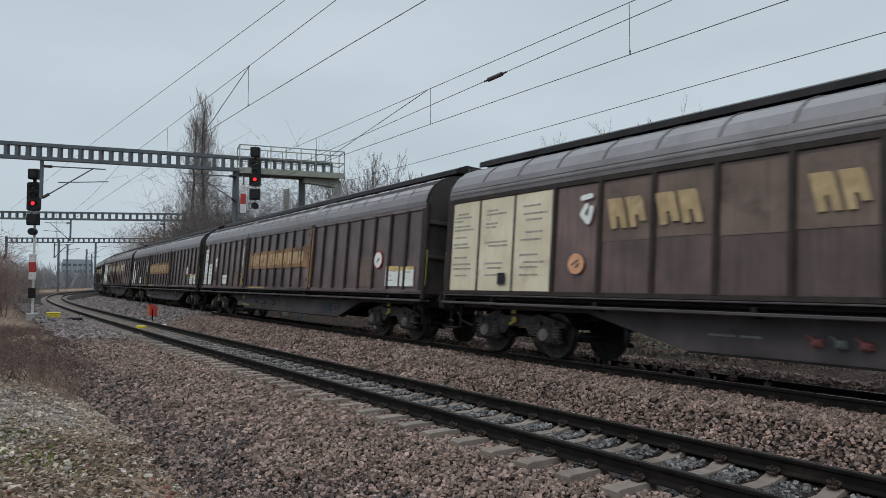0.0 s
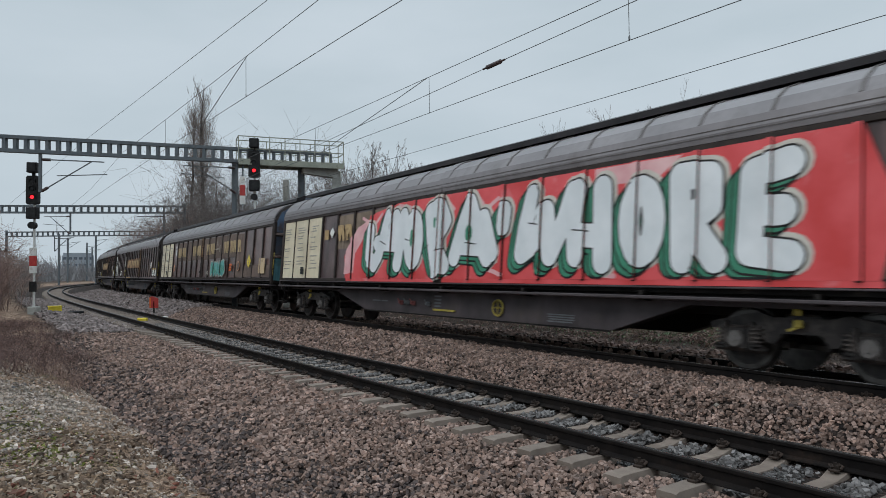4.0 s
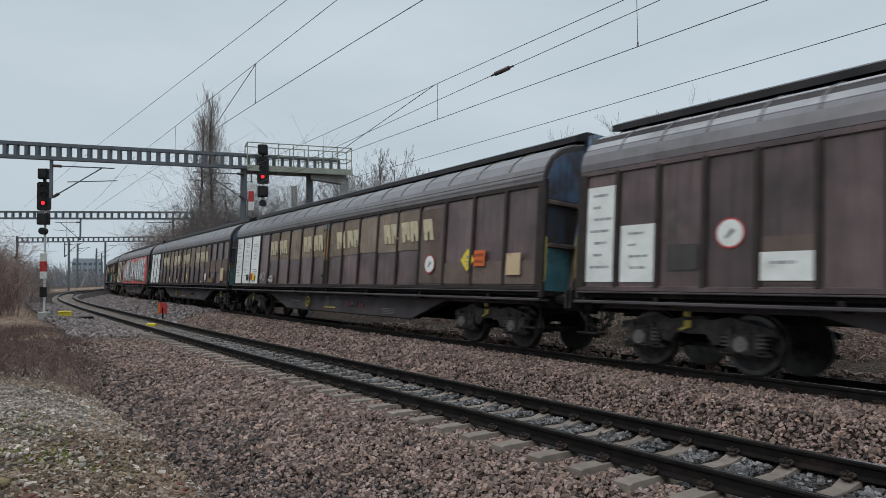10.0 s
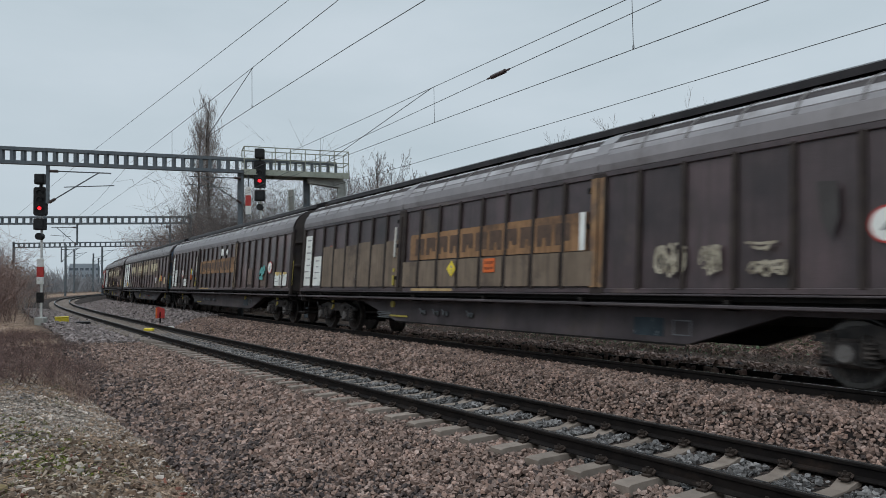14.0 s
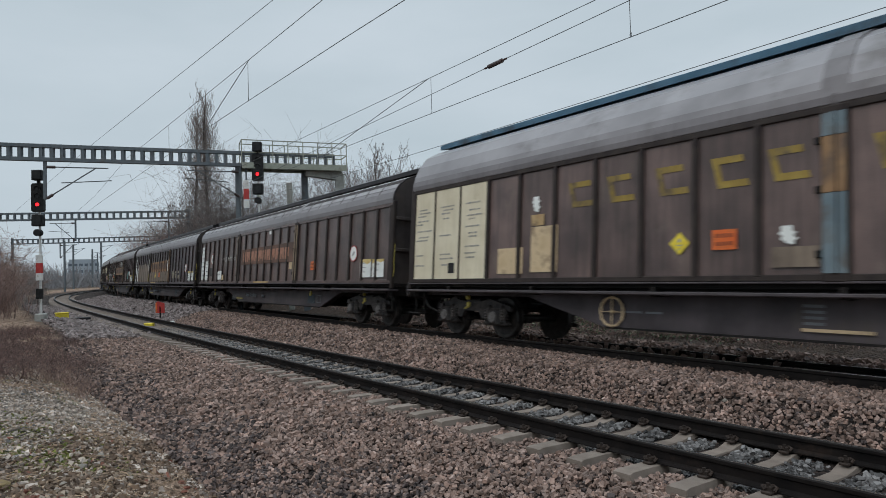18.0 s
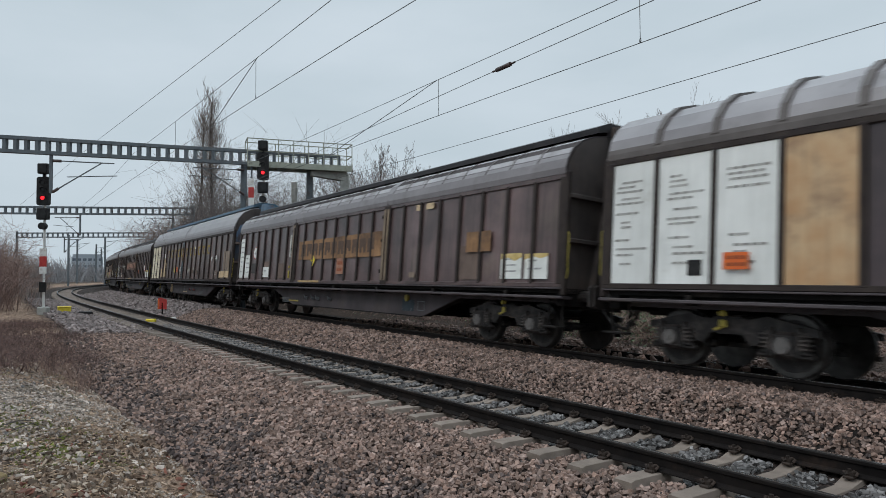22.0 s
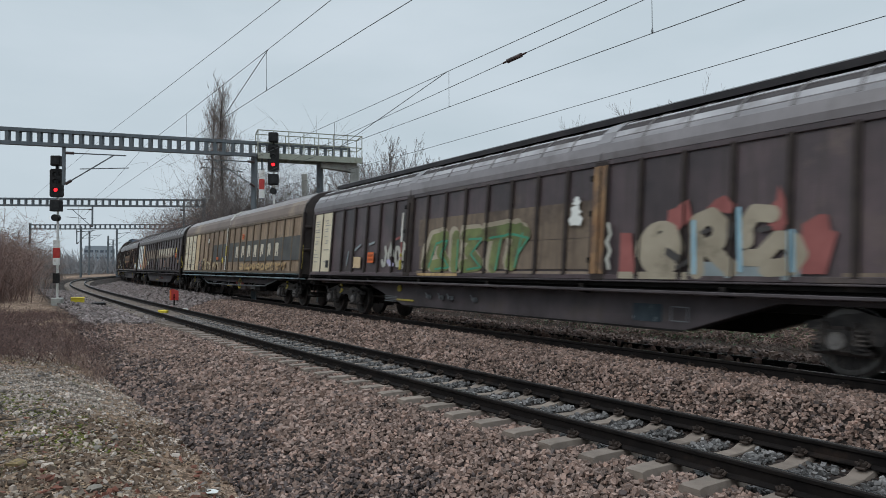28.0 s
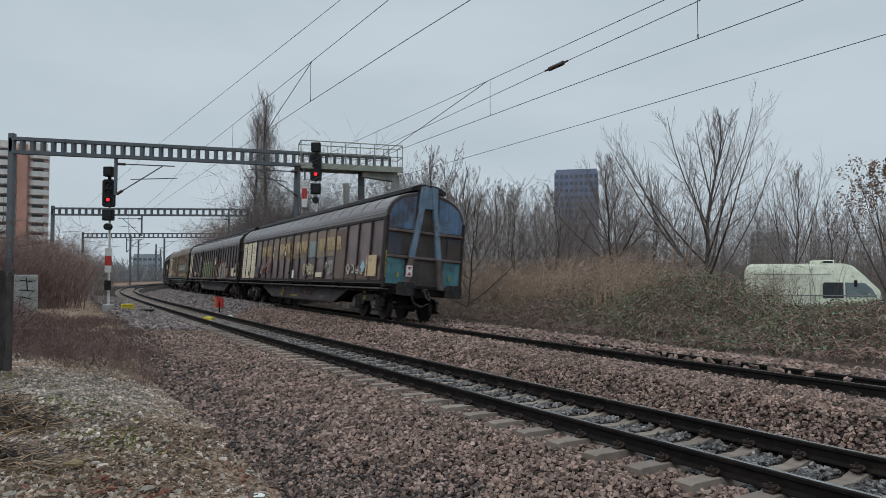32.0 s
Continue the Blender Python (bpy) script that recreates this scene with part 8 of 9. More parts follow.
def sticks(name, segs, material):
    """Tapered three-sided sticks from rows of (start, end, radius, radius)."""
    a = np.asarray(segs, float)
    p, q, r0, r1 = a[:, 0:3], a[:, 3:6], a[:, 6], a[:, 7]
    u = q - p
    u /= np.linalg.norm(u, axis=1)[:, None] + 1e-9
    ref = np.where(abs(u[:, 2:3]) > 0.9, np.array([[1.0, 0, 0]]), np.array([[0, 0, 1.0]]))
    e = np.cross(u, ref)
    e /= np.linalg.norm(e, axis=1)[:, None]
    g = np.cross(u, e)
    rings = []
    for c, r in ((p, r0), (q, r1)):
        for k in range(3):
            ang = 2.0944 * k
            rings.append(c + (e * math.cos(ang) + g * math.sin(ang)) * r[:, None])
    v = np.stack(rings, 1).reshape(-1, 3)
    f = np.array([(0, 1, 4, 3), (1, 2, 5, 4), (2, 0, 3, 5)])
    faces = (f[None] + 6 * np.arange(len(a))[:, None, None]).reshape(-1, 4)
    return raw_mesh(name, v, faces, material)


def leaves(name, pts, size, material, seed=1, droop=0.0):
    r = np.random.RandomState(seed)
    n = len(pts)
    u = r.normal(size=(n, 3))
    u /= np.linalg.norm(u, axis=1)[:, None]
    w = np.cross(u, r.normal(size=(n, 3)))
    w /= np.linalg.norm(w, axis=1)[:, None]
    s = (np.asarray(size) * r.uniform(0.6, 1.3, n))[:, None]
    pts = np.asarray(pts)
    v = np.stack([pts - u * s, pts + w * s * 0.55 + np.array([0, 0, -droop]) * s, pts + u * s, pts - w * s * 0.55], 1).reshape(-1, 3)
    return raw_mesh(name, v, np.arange(4 * n).reshape(n, 4), material)


def grow(seed, height, trunk_r, bole=0.2, limbs=12, spread=(25, 62), depth=3, lateral=1.3, curve=0.09, reach=0.42):
    """Branches of a bare tree as rows for sticks(): a trunk that opens into limbs, each with side shoots; thick ones, thin ones."""
    r = random.Random(seed)
    thick, thin = [], []

    def limb(p, d, length, rad, level):
        n = (7, 6, 5, 3)[min(level, 3)]
        q = p
        for i in range(n):
            d = (d + Vector((r.uniform(-1, 1), r.uniform(-1, 1), r.uniform(-1, 1))) * 0.09 + Vector((0, 0, curve))).normalized()
            nq = q + d * length / n
            ra, rb = rad * (1 - 0.8 * i / n), rad * (1 - 0.8 * (i + 1) / n)
            (thick if level == 0 else thin).append((*q, *nq, max(ra, 0.004), max(rb, 0.003)))
            if level < depth and i >= 1:
                k = int(lateral) + (r.random() < lateral % 1)
                for _ in range(k):
                    a = d.orthogonal().normalized()
                    a.rotate(Matrix.Rotation(r.uniform(0, 6.2832), 3, d))
                    nd = (d + a * r.uniform(0.45, 0.95)).normalized()
                    limb(q.lerp(nq, r.random()), nd, length * reach * (1.1 - 0.75 * i / n) * r.uniform(0.7, 1.15), rb * 0.55, level + 1)
            q = nq

    n = 12
    stem = [Vector((0, 0, -0.2))]
    for i in range(n):
        stem.append(stem[-1] + Vector((r.uniform(-1, 1) * 0.018 * height, r.uniform(-1, 1) * 0.018 * height, height / n)))
    for i in range(n):
        f0, f1 = i / n, (i + 1) / n
        thick.append((*stem[i], *stem[i + 1], trunk_r * (1.15 - 1.08 * f0 ** 0.8), trunk_r * (1.15 - 1.08 * f1 ** 0.8)))
    az = r.uniform(0, 6.28)
    for k in range(limbs):
        f = bole + (0.9 - bole) * (k / limbs) ** 1.25
        az += 2.4 + r.uniform(-0.4, 0.4)
        tilt = radians(spread[1] + (spread[0] - spread[1]) * (k / limbs) + r.uniform(-8, 8))
        d = Vector((math.cos(az) * math.sin(tilt), math.sin(az) * math.sin(tilt), math.cos(tilt)))
        i = min(int(f * n), n - 1)
        limb(stem[i].lerp(stem[i + 1], f * n - i), d, height * (1 - f) * r.uniform(0.72, 1.0), trunk_r * (1.1 - f) * r.uniform(0.36, 0.55), 0)
    k = height / max(a[5] for a in thick + thin)
    return [tuple(x * k for x in a[:6]) + a[6:] for a in thick], [tuple(x * k for x in a[:6]) + a[6:] for a in thin]


def tree(label, x, y, seed, height, trunk_r, leafy=0, **kw):
    z = float(ground_z(x, y)[0])
    t = thing("tree", label, "tree", pose(x, y, z))
    thick, thin = grow(seed, height, trunk_r, **kw)
    part("trunk", sticks("trunk", thick, M["bark"]), None, t)
    part("crown", sticks("crown", thin, M["twig"]), None, t, "bare twigs")
    if leafy:
        r = random.Random(seed)
        pts = [tuple(Vector(a[3:6]) + Vector((r.uniform(-.1, .1), r.uniform(-.1, .1), r.uniform(-.15, .05)))) for a in thin for _ in range(leafy) if r.random() < 0.6]
        part("leaves", leaves("leaves", pts, 0.055, M["leaf_brown"], seed), None, t, "withered brown leaves")
    return t


def from_cam(u, depth):
    """Plan place at a bearing (tangent to the left of straight ahead) and depth."""
    return depth, depth * u


# trees beside the line on the far side
tree("tall bare tree with fanning limbs above the brambles", 27.0, -10.65, 52, 9.2, 0.13, bole=0.10, limbs=20, spread=(8, 52), lateral=1.9, curve=0.07, depth=2, reach=0.45)
tree("bare tree with a dense round crown", 31.0, -7.75, 12, 7.3, 0.10, bole=0.26, limbs=20, spread=(14, 66), lateral=2.3, curve=0.06, depth=2, reach=0.5)
tree("slender bare tree behind the van", 35.0, -18.4, 13, 8.2, 0.08, bole=0.14, limbs=16, spread=(12, 44), lateral=1.9, depth=2, reach=0.45)
tree("slender bare tree behind the van", 36.0, -20.8, 18, 6.8, 0.07, bole=0.1, limbs=13, spread=(12, 40), lateral=1.8, depth=2)
tree("small tree with withered brown leaves", 22.0, -14.75, 14, 5.6, 0.06, leafy=1, bole=0.1, limbs=13, spread=(12, 40), depth=2, lateral=1.2)
tree("bare bush-like tree by the reeds", 33.0, -3.3, 15, 6.0, 0.07, bole=0.06, limbs=15, spread=(16, 58), lateral=2.1, depth=2, reach=0.5)
tree("bare spreading tree in front of the tower", 36.0, -6.1, 16, 6.8, 0.08, bole=0.12, limbs=16, spread=(16, 58), lateral=2.1, depth=2, reach=0.48)
tree("slender bare tree among the reeds", 38.0, -12.1, 17, 8.0, 0.08, bole=0.1, limbs=13, spread=(12, 40), lateral=2.0, depth=2)
tree("slender bare tree among the reeds", 37.0, -9.6, 27, 7.0, 0.07, bole=0.1, limbs=13, spread=(12, 46), lateral=2.0, depth=2)
tree("low bare tree with leaning limbs", 30.0, -1.2, 23, 5.4, 0.06, bole=0.08, limbs=14, spread=(20, 66), lateral=2.0, depth=2)

protos = []
for k in range(4):
    protos.append(tree("bare grey tree in the thicket", *((44.0, -1.0 - 0.2 * k)), 30 + k, 9.2, 0.11, bole=0.08 + 0.05 * (k % 3), limbs=11 + k % 3, spread=(20, 52), lateral=1.5))
    tagged(protos[-1], group="bare trees of the thicket")
rt = random.Random(8)
spots = [(46, 0.045, 1.0), (50, 0.02, 1.1), (41, -0.03, 0.75), (48, -0.07, 0.95), (43, -0.115, 0.75), (52, -0.15, 0.95), (46, -0.19, 0.8), (55, -0.24, 0.95), (47, -0.30, 0.72), (58, -0.34, 0.95), (50, -0.42, 0.7), (60, -0.47, 0.9), (48, -0.55, 0.72),
         (62, -0.60, 0.85), (52, -0.66, 0.8), (50, 0.185, 0.9), (46, 0.215, 0.85), (54, 0.245, 1.0), (58, 0.285, 0.95), (48, 0.155, 0.85), (52, 0.12, 0.9), (56, 0.09, 1.0), (60, 0.06, 1.0), (64, 0.31, 0.75), (56, 0.262, 0.8), (44, 0.10, 0.7),
         (40, -0.05, 0.7), (42, -0.09, 0.75), (45, -0.14, 0.75), (41, -0.165, 0.68), (50, -0.21, 0.8), (44, -0.26, 0.66), (38, 0.055, 0.6), (44, 0.01, 0.85), (52, -0.02, 0.95), (58, -0.1, 1.0), (40, -0.36, 0.55), (54, -0.5, 0.75), (47, 0.06, 1.08), (49, 0.03, 1.12), (52, -0.005, 1.2), (50, 0.08, 1.1), (43, -0.035, 1.0), (95, 0.575, 0.75), (105, 0.56, 0.7), (88, 0.62, 0.8), (98, 0.60, 0.75)]
for i, (depth_, u, sc) in enumerate(spots):
    x, y = from_cam(u, depth_)
    z = float(ground_z(x, y)[0])
    if i < 4:
        protos[i].matrix_basis = pose(x, y, z, 0, 0, rt.uniform(0, 360)) @ Matrix.Scale(sc, 4)
    else:
        c = copy_thing(protos[i % 4], pose(x, y, z, 0, 0, rt.uniform(0, 360)))
        c.scale = (sc * rt.uniform(0.9, 1.1),) * 3


def poplar(x, y, seed, height):
    r = random.Random(seed)
    z = float(ground_z(x, y)[0])
    t = thing("poplar", "tall narrow bare poplar behind the gantry", "tree", pose(x, y, z), "poplars")
    thick, thin = [], []
    p = Vector((0, 0, -0.2))
    n = 16
    for i in range(n):
        q = p + Vector((r.uniform(-0.1, 0.1), r.uniform(-0.1, 0.1), height / n))
        thick.append(tuple(q))
        if i > 1:
            for _ in range(15):
                a = r.uniform(0, 6.2832)
                k = 0.5 + 0.34 * math.sin(math.pi * i / n)
                d = Vector((math.cos(a) * k, math.sin(a) * k, 1)).normalized()
                L = r.uniform(0.13, 0.29) * height * (1.15 - 0.7 * i / n)
                b0 = p.lerp(q, r.random())
                for s in range(3):
                    b1 = b0 + (d + Vector((r.uniform(-.12, .12), r.uniform(-.12, .12), 0.12 * s))).normalized() * L / 3
                    thin.append((*b0, *b1, 0.021 - 0.006 * s, 0.016 - 0.006 * s))
                    for _ in range(3):
                        a2 = r.uniform(0, 6.2832)
                        e = b0.lerp(b1, r.random())
                        thin.append((*e, *(e + Vector((math.cos(a2) * 0.25, math.sin(a2) * 0.25, r.uniform(0.5, 1.0))) * r.uniform(0.5, 1.2)), 0.014, 0.007))
                    b0 = b1
        p = q
    part("trunk", Shape().pipe([(0, 0, -0.2)] + thick, [0.27 * (1 - i / (n + 1)) + 0.02 for i in range(n + 1)], 7), M["bark"], t)
    part("crown", sticks("crown", thin, M["twig"]), None, t, "upright bare twigs")


poplar(70.0, 18.8, 4, 19.4)
poplar(72.0, 20.4, 3, 18.2)
poplar(74.0, 19.4, 5, 17.4)


def thicket(name, label, spots_, seed, n, height, width, material, lean=0.5, rad=0.008, bits=3, category="bush"):
    """Arching stems that rise from many feet, one mesh."""
    r = random.Random(seed)
    segs = []
    xy = np.array(spots_)
    gz_ = ground_z(xy[:, 0], xy[:, 1])
    for _ in range(n):
        k = r.randrange(len(spots_))
        sx = spots_[k]
        h = height * (sx[2] if len(sx) > 2 else 1) * r.uniform(0.45, 1.1)
        p = Vector((sx[0] + r.gauss(0, width), sx[1] + r.gauss(0, width), gz_[k] - 0.05))
        a = r.uniform(0, 6.2832)
        d = Vector((math.cos(a) * lean * r.random(), math.sin(a) * lean * r.random(), 1)).normalized()
        for i in range(bits):
            q = p + d * h / bits
            segs.append((*p, *q, rad * (1.15 - i / bits), rad * (1.15 - (i + 1) / bits)))
            if i > 0:
                for _ in range(2):
                    e = Vector((r.uniform(-1, 1), r.uniform(-1, 1), r.uniform(-0.2, 1))).normalized() * h * r.uniform(0.1, 0.28)
                    segs.append((*q, *(q + e), rad * 0.6, rad * 0.3))
            p = q
            d = (d + Vector((r.uniform(-.5, .5), r.uniform(-.5, .5), r.uniform(-0.35, 0.1))) * lean).normalized()
    return solo(name, sticks(name, segs, material), None, label, category, kind="stuff")


def strip_spots(s0, s1, e0, e1, n, seed, h0=0.7, h1=1.2, clear=False):
    """Feet beyond the far track, e metres from its middle."""
    r = random.Random(seed)
    out = []
    for _ in range(n):
        s, e = r.uniform(s0, s1), r.uniform(e0, e1)
        x, y, _z = along(s, -np.interp(s, S_AX, OFF2) - e)
        if clear and y < -9.0 and x < 31:
            continue
        out.append((float(x), float(y), r.uniform(h0, h1)))
    return out


def bramble_bank(s0, s1, seed, n_stem, n_leaf):
    r = random.Random(seed)
    segs, lv, lb = [], [], []
    feet = strip_spots(s0, s1, 4.3, 10.5, 620, seed)
    g = ground_z(np.array([f[0] for f in feet]), np.array([f[1] for f in feet]))
    for _ in range(n_stem):
        k = r.randrange(len(feet))
        x, y, h = feet[k]
        fs, fd = plan(x, y)
        e = float(-fd[0] - np.interp(fs[0], S_AX, OFF2))
        rise = (0.95 if y < -9.5 else 1.0) * min(max((e - 4.0) / 3.5, 0.0), 1.0) * (0.62 if fs[0] < 16 else 1.0) * (0.75 + 0.35 * math.sin(x * 0.9 + y * 0.7))
        mound = math.exp(-((x - 22.0) ** 2 / 34 + (y + 7.2) ** 2 / 9))
        green = 0.4 + 0.25 * math.sin(fs[0] * 0.42 + 1.2) + 1.4 * mound > r.uniform(0.25, 1.1)
        p = Vector((x + r.gauss(0, 0.25), y + r.gauss(0, 0.25), g[k] + r.uniform(0, 0.75 + 0.5 * mound) * rise))
        a = r.uniform(0, 6.2832)
        L = r.uniform(0.5, 1.1) * (0.6 + 0.7 * rise)
        bend = r.uniform(0.7, 1.3) * h
        d = Vector((math.cos(a), math.sin(a), 0.5 + 0.7 * rise)).normalized()
        for i in range(4):
            q = p + d * L / 4
            segs.append((*p, *q, 0.010 - 0.0015 * i, 0.0085 - 0.0015 * i))
            if i > 0 and r.random() < n_leaf * (0.25 + rise) * (1.2 if green else 0.45):
                for _ in range(6):
                    o = q + Vector((r.gauss(0, .12), r.gauss(0, .12), r.gauss(0.02, .1)))
                    (lv if r.random() < (0.75 if green else 0.25) else lb).append(tuple(o))
            p = q
            d = (d + Vector((0, 0, -0.62 * bend))).normalized()
    t = thing("bramble_bank", "tangled bramble bank with dull green and brown leaves", "bramble", kind="stuff")
    part("stems", sticks("stems", segs, M["bramble"]), None, t, "arching dark red-brown stems")
    part("leaves", leaves("leaves", lv, 0.038, M["leaf_green"], seed), None, t, "dull green leaves")
    part("dead_leaves", leaves("dead_leaves", lb, 0.036, M["leaf_brown"], seed + 1), None, t, "dry brown leaves")


bramble_bank(2, 15, 1, 10000, 0.4)
bramble_bank(13, 28, 2, 10000, 0.4)
bramble_bank(26, 48, 3, 6500, 0.3)
thicket("dry_reeds", "stand of dry tan reeds and stalks", strip_spots(20, 46, 7, 13, 260, 5, clear=True), 5, 9000, 1.9, 0.5, M["reed"], lean=0.14, rad=0.0095, category="reeds")
thicket("undergrowth", "brown bare undergrowth beneath the thicket", strip_spots(8, 50, 9, 20, 320, 6, 0.7, 1.3, True), 6, 3800, 2.1, 0.8, M["twig_red"], lean=0.55, category="undergrowth")
thicket("undergrowth", "brown bare undergrowth along the far curve", strip_spots(48, 120, 4, 12, 160, 7, 0.8, 1.4), 7, 3600, 2.6, 1.0, M["twig_red"], lean=0.45, rad=0.014, category="undergrowth")


thicket("bush", "tall reddish-brown shrubs below the poplars", [(66 + 0.9 * (k % 7), 68 * (0.2 + 0.009 * k), 0.65 + 0.06 * (k % 6)) for k in range(16)], 31, 7500, 7.8, 0.9, M["twig_red"], lean=0.4, rad=0.016)


def left_spots(s0, s1, d0, d1, n, seed, h0=0.7, h1=1.2):
    r = random.Random(seed)
    out = []
    for _ in range(n):
        s, d = r.uniform(s0, s1), r.uniform(d0, d1)
        x, y, _z = along(s, d)
        low = 0.4 if 0.58 < y / x < 0.69 and x < 27 else 1.0  # low growth before the concrete panel
        out.append((float(x), float(y), r.uniform(h0, h1) * low))
    return out


thicket("bush", "low tangle of reddish-brown bare bushes beside the path", left_spots(23, 34, 6.6, 11, 70, 1), 21, 8500, 1.3, 0.5, M["twig_wine"], lean=1.1, rad=0.009, bits=4)
thicket("bush", "high bank of reddish-brown bare bushes", left_spots(42, 66, 6.2, 15, 120, 2, 0.8, 1.25), 22, 9000, 3.7, 0.9, M["twig_red"], lean=0.75, rad=0.014, bits=4)
thicket("bush", "dense reddish-brown bushes behind the fence", left_spots(26, 40, 10.2, 18, 90, 3, 0.9, 1.3), 23, 10500, 3.3, 0.8, M["twig_wine"], lean=0.95, rad=0.012, bits=4)
thicket("bush", "grey-brown bushes along the distant curve", left_spots(62, 130, 4.5, 14, 140, 4, 0.8, 1.4), 24, 4200, 3.4, 1.1, M["twig"], lean=0.4, rad=0.02)
thicket("bush", "low brown tangle of bare bushes at the head of the path", left_spots(19.5, 26, 5.6, 9.0, 60, 11, 0.7, 1.15), 29, 5200, 0.62, 0.4, M["twig_wine"], lean=1.3, rad=0.006, bits=4)
thicket("bush", "low dead brush at the foot of the signal", left_spots(21.5, 34, 3.7, 6.6, 80, 14, 0.6, 1.1), 34, 4200, 0.42, 0.35, M["twig_wine"], lean=1.2, rad=0.006, bits=4)
thicket("bush", "small dark weed tuft beside the ditch", left_spots(18.5, 21.5, 4.3, 5.2, 10, 9, 0.5, 1.0), 25, 420, 0.5, 0.2, M["bramble"], lean=0.8, rad=0.005)
def stalk_heap(label, spots_, seed, n, material, rad):
    """Stalks of finger thickness that lie across one another."""
    r = random.Random(seed)
    segs = []
    for _ in range(n):
        x, y, wide, high = r.choice(spots_)
        p = Vector((x + r.gauss(0, wide), y + r.gauss(0, wide), 0))
        p.z = float(ground_z(p.x, p.y)[0]) + high * r.random() ** 1.4 * math.exp(-((p.x - x) ** 2 + (p.y - y) ** 2) / (2.5 * wide * wide))
        a, L = r.uniform(0, 6.2832), r.uniform(0.12, 0.5)
        d = Vector((math.cos(a), math.sin(a), r.uniform(-0.25, 0.5))).normalized()
        k = rad * r.uniform(0.5, 1.5)
        for i in range(3):
            q = p + d * L / 3
            q.z = max(q.z, float(ground_z(q.x, q.y)[0]) + 0.008)
            segs.append((*p, *q, k * (1 - 0.2 * i), k * (0.8 - 0.2 * i)))
            p = q
            d = (d + Vector((r.uniform(-.5, .5), r.uniform(-.5, .5), r.uniform(-.55, .1)))).normalized()
    return solo("dry_stalks", sticks("dry_stalks", segs, material), None, label, "dry stalks", kind="stuff")


stalk_heap("heap of dry cut stalks on the path", [(8.0, 5.35, 0.2, 0.24), (7.95, 4.95, 0.16, 0.2), (8.3, 5.8, 0.25, 0.25), (7.9, 4.75, 0.12, 0.1)], 26, 620, M["stalk"], 0.009)
stalk_heap("dark rotting stalks under the dry heap", [(8.1, 5.3, 0.22, 0.16), (8.0, 4.9, 0.16, 0.14), (8.3, 5.8, 0.25, 0.18)], 28, 520, M["bark"], 0.009)
stalk_heap("second heap of dry stalks on the soil", [(6.4, 4.35, 0.15, 0.2), (6.35, 4.05, 0.12, 0.15), (6.2, 3.85, 0.14, 0.08)], 27, 330, M["stalk"], 0.007)
stalk_heap("dark rotting stalks in the second heap", [(6.4, 4.3, 0.15, 0.14), (6.35, 4.0, 0.12, 0.1)], 24, 300, M["bark"], 0.007)
stalk_heap("single dead stems strewn on the bank", [(7.0, 3.2, 0.7, 0.02), (6.2, 2.6, 0.5, 0.02), (9.0, 4.2, 0.9, 0.02), (7.6, 2.6, 0.5, 0.02), (11.0, 5.6, 1.0, 0.02)], 23, 130, M["stalk"], 0.005)
r_ = random.Random(44)
blades = []
gs = []
for _ in range(5200):
    s, d = r_.uniform(1, 18), r_.uniform(4.7, 8.2)
    x, y, _z = along(s, d)
    gs.append((float(x), float(y)))
ga = np.array(gs)
dens = swell(ga[:, 0], ga[:, 1], 2.2, 7) > 0.5
ga = ga[dens]
gzz = ground_z(ga[:, 0], ga[:, 1])
for (x, y), z in zip(ga, gzz):
    for _ in range(2):
        a, h = r_.uniform(0, 6.28), r_.uniform(0.02, 0.06)
        ox, oy = r_.gauss(0, .03), r_.gauss(0, .03)
        blades.append((x + ox, y + oy, z - 0.01, x + ox + math.cos(a) * h * 0.6, y + oy + math.sin(a) * h * 0.6, z + h, 0.004, 0.001))
solo("grass_tufts", sticks("grass_tufts", blades, M["grass_green"]), None, "thin green grass tufts on the gravel path", "grass", kind="stuff")


def fan_spots(d0, d1, u0, u1, n, seed, h0=0.7, h1=1.2):
    r = random.Random(seed)
    return [(d, d * r.uniform(u0, u1), r.uniform(h0, h1)) for d in (r.uniform(d0, d1) for _ in range(n))]


thicket("saplings", "dense stand of thin bare saplings behind the brambles", fan_spots(36, 58, -0.7, 0.03, 160, 3), 41, 2700, 5.5, 0.9, M["twig"], lean=0.16, rad=0.013, bits=4, category="saplings")
thicket("undergrowth", "tall brown undergrowth between the trees", fan_spots(33, 60, -0.72, 0.05, 220, 4), 42, 3800, 2.7, 1.1, M["twig"], lean=0.4, rad=0.012, category="undergrowth")
thicket("saplings", "bare saplings beside the signal platform", fan_spots(44, 62, 0.05, 0.29, 140, 5), 43, 2600, 8.6, 0.8, M["twig_grey"], lean=0.34, rad=0.012, bits=4, category="saplings")


# ================= buildings and distance =================
M["plaster_red"] = surface("red_brown_facade_plaster", (0.46, 0.24, 0.18), (0.56, 0.31, 0.24), 0.3, 0.85)
M["plaster_pale"] = surface("pale_pink_facade_plaster", (0.42, 0.29, 0.24), (0.52, 0.38, 0.32), 0.3, 0.85)
M["balcony"] = surface("pale_balcony_parapet", (0.60, 0.57, 0.54), (0.72, 0.69, 0.66), 0.5, 0.8)
M["facade"] = surface("grey_facade_panel", (0.20, 0.20, 0.20), (0.28, 0.28, 0.28), 0.4, 0.8)
M["glass"] = surface("dark_window_glass", (0.03, 0.035, 0.04), (0.06, 0.07, 0.08), 0.5, 0.12)
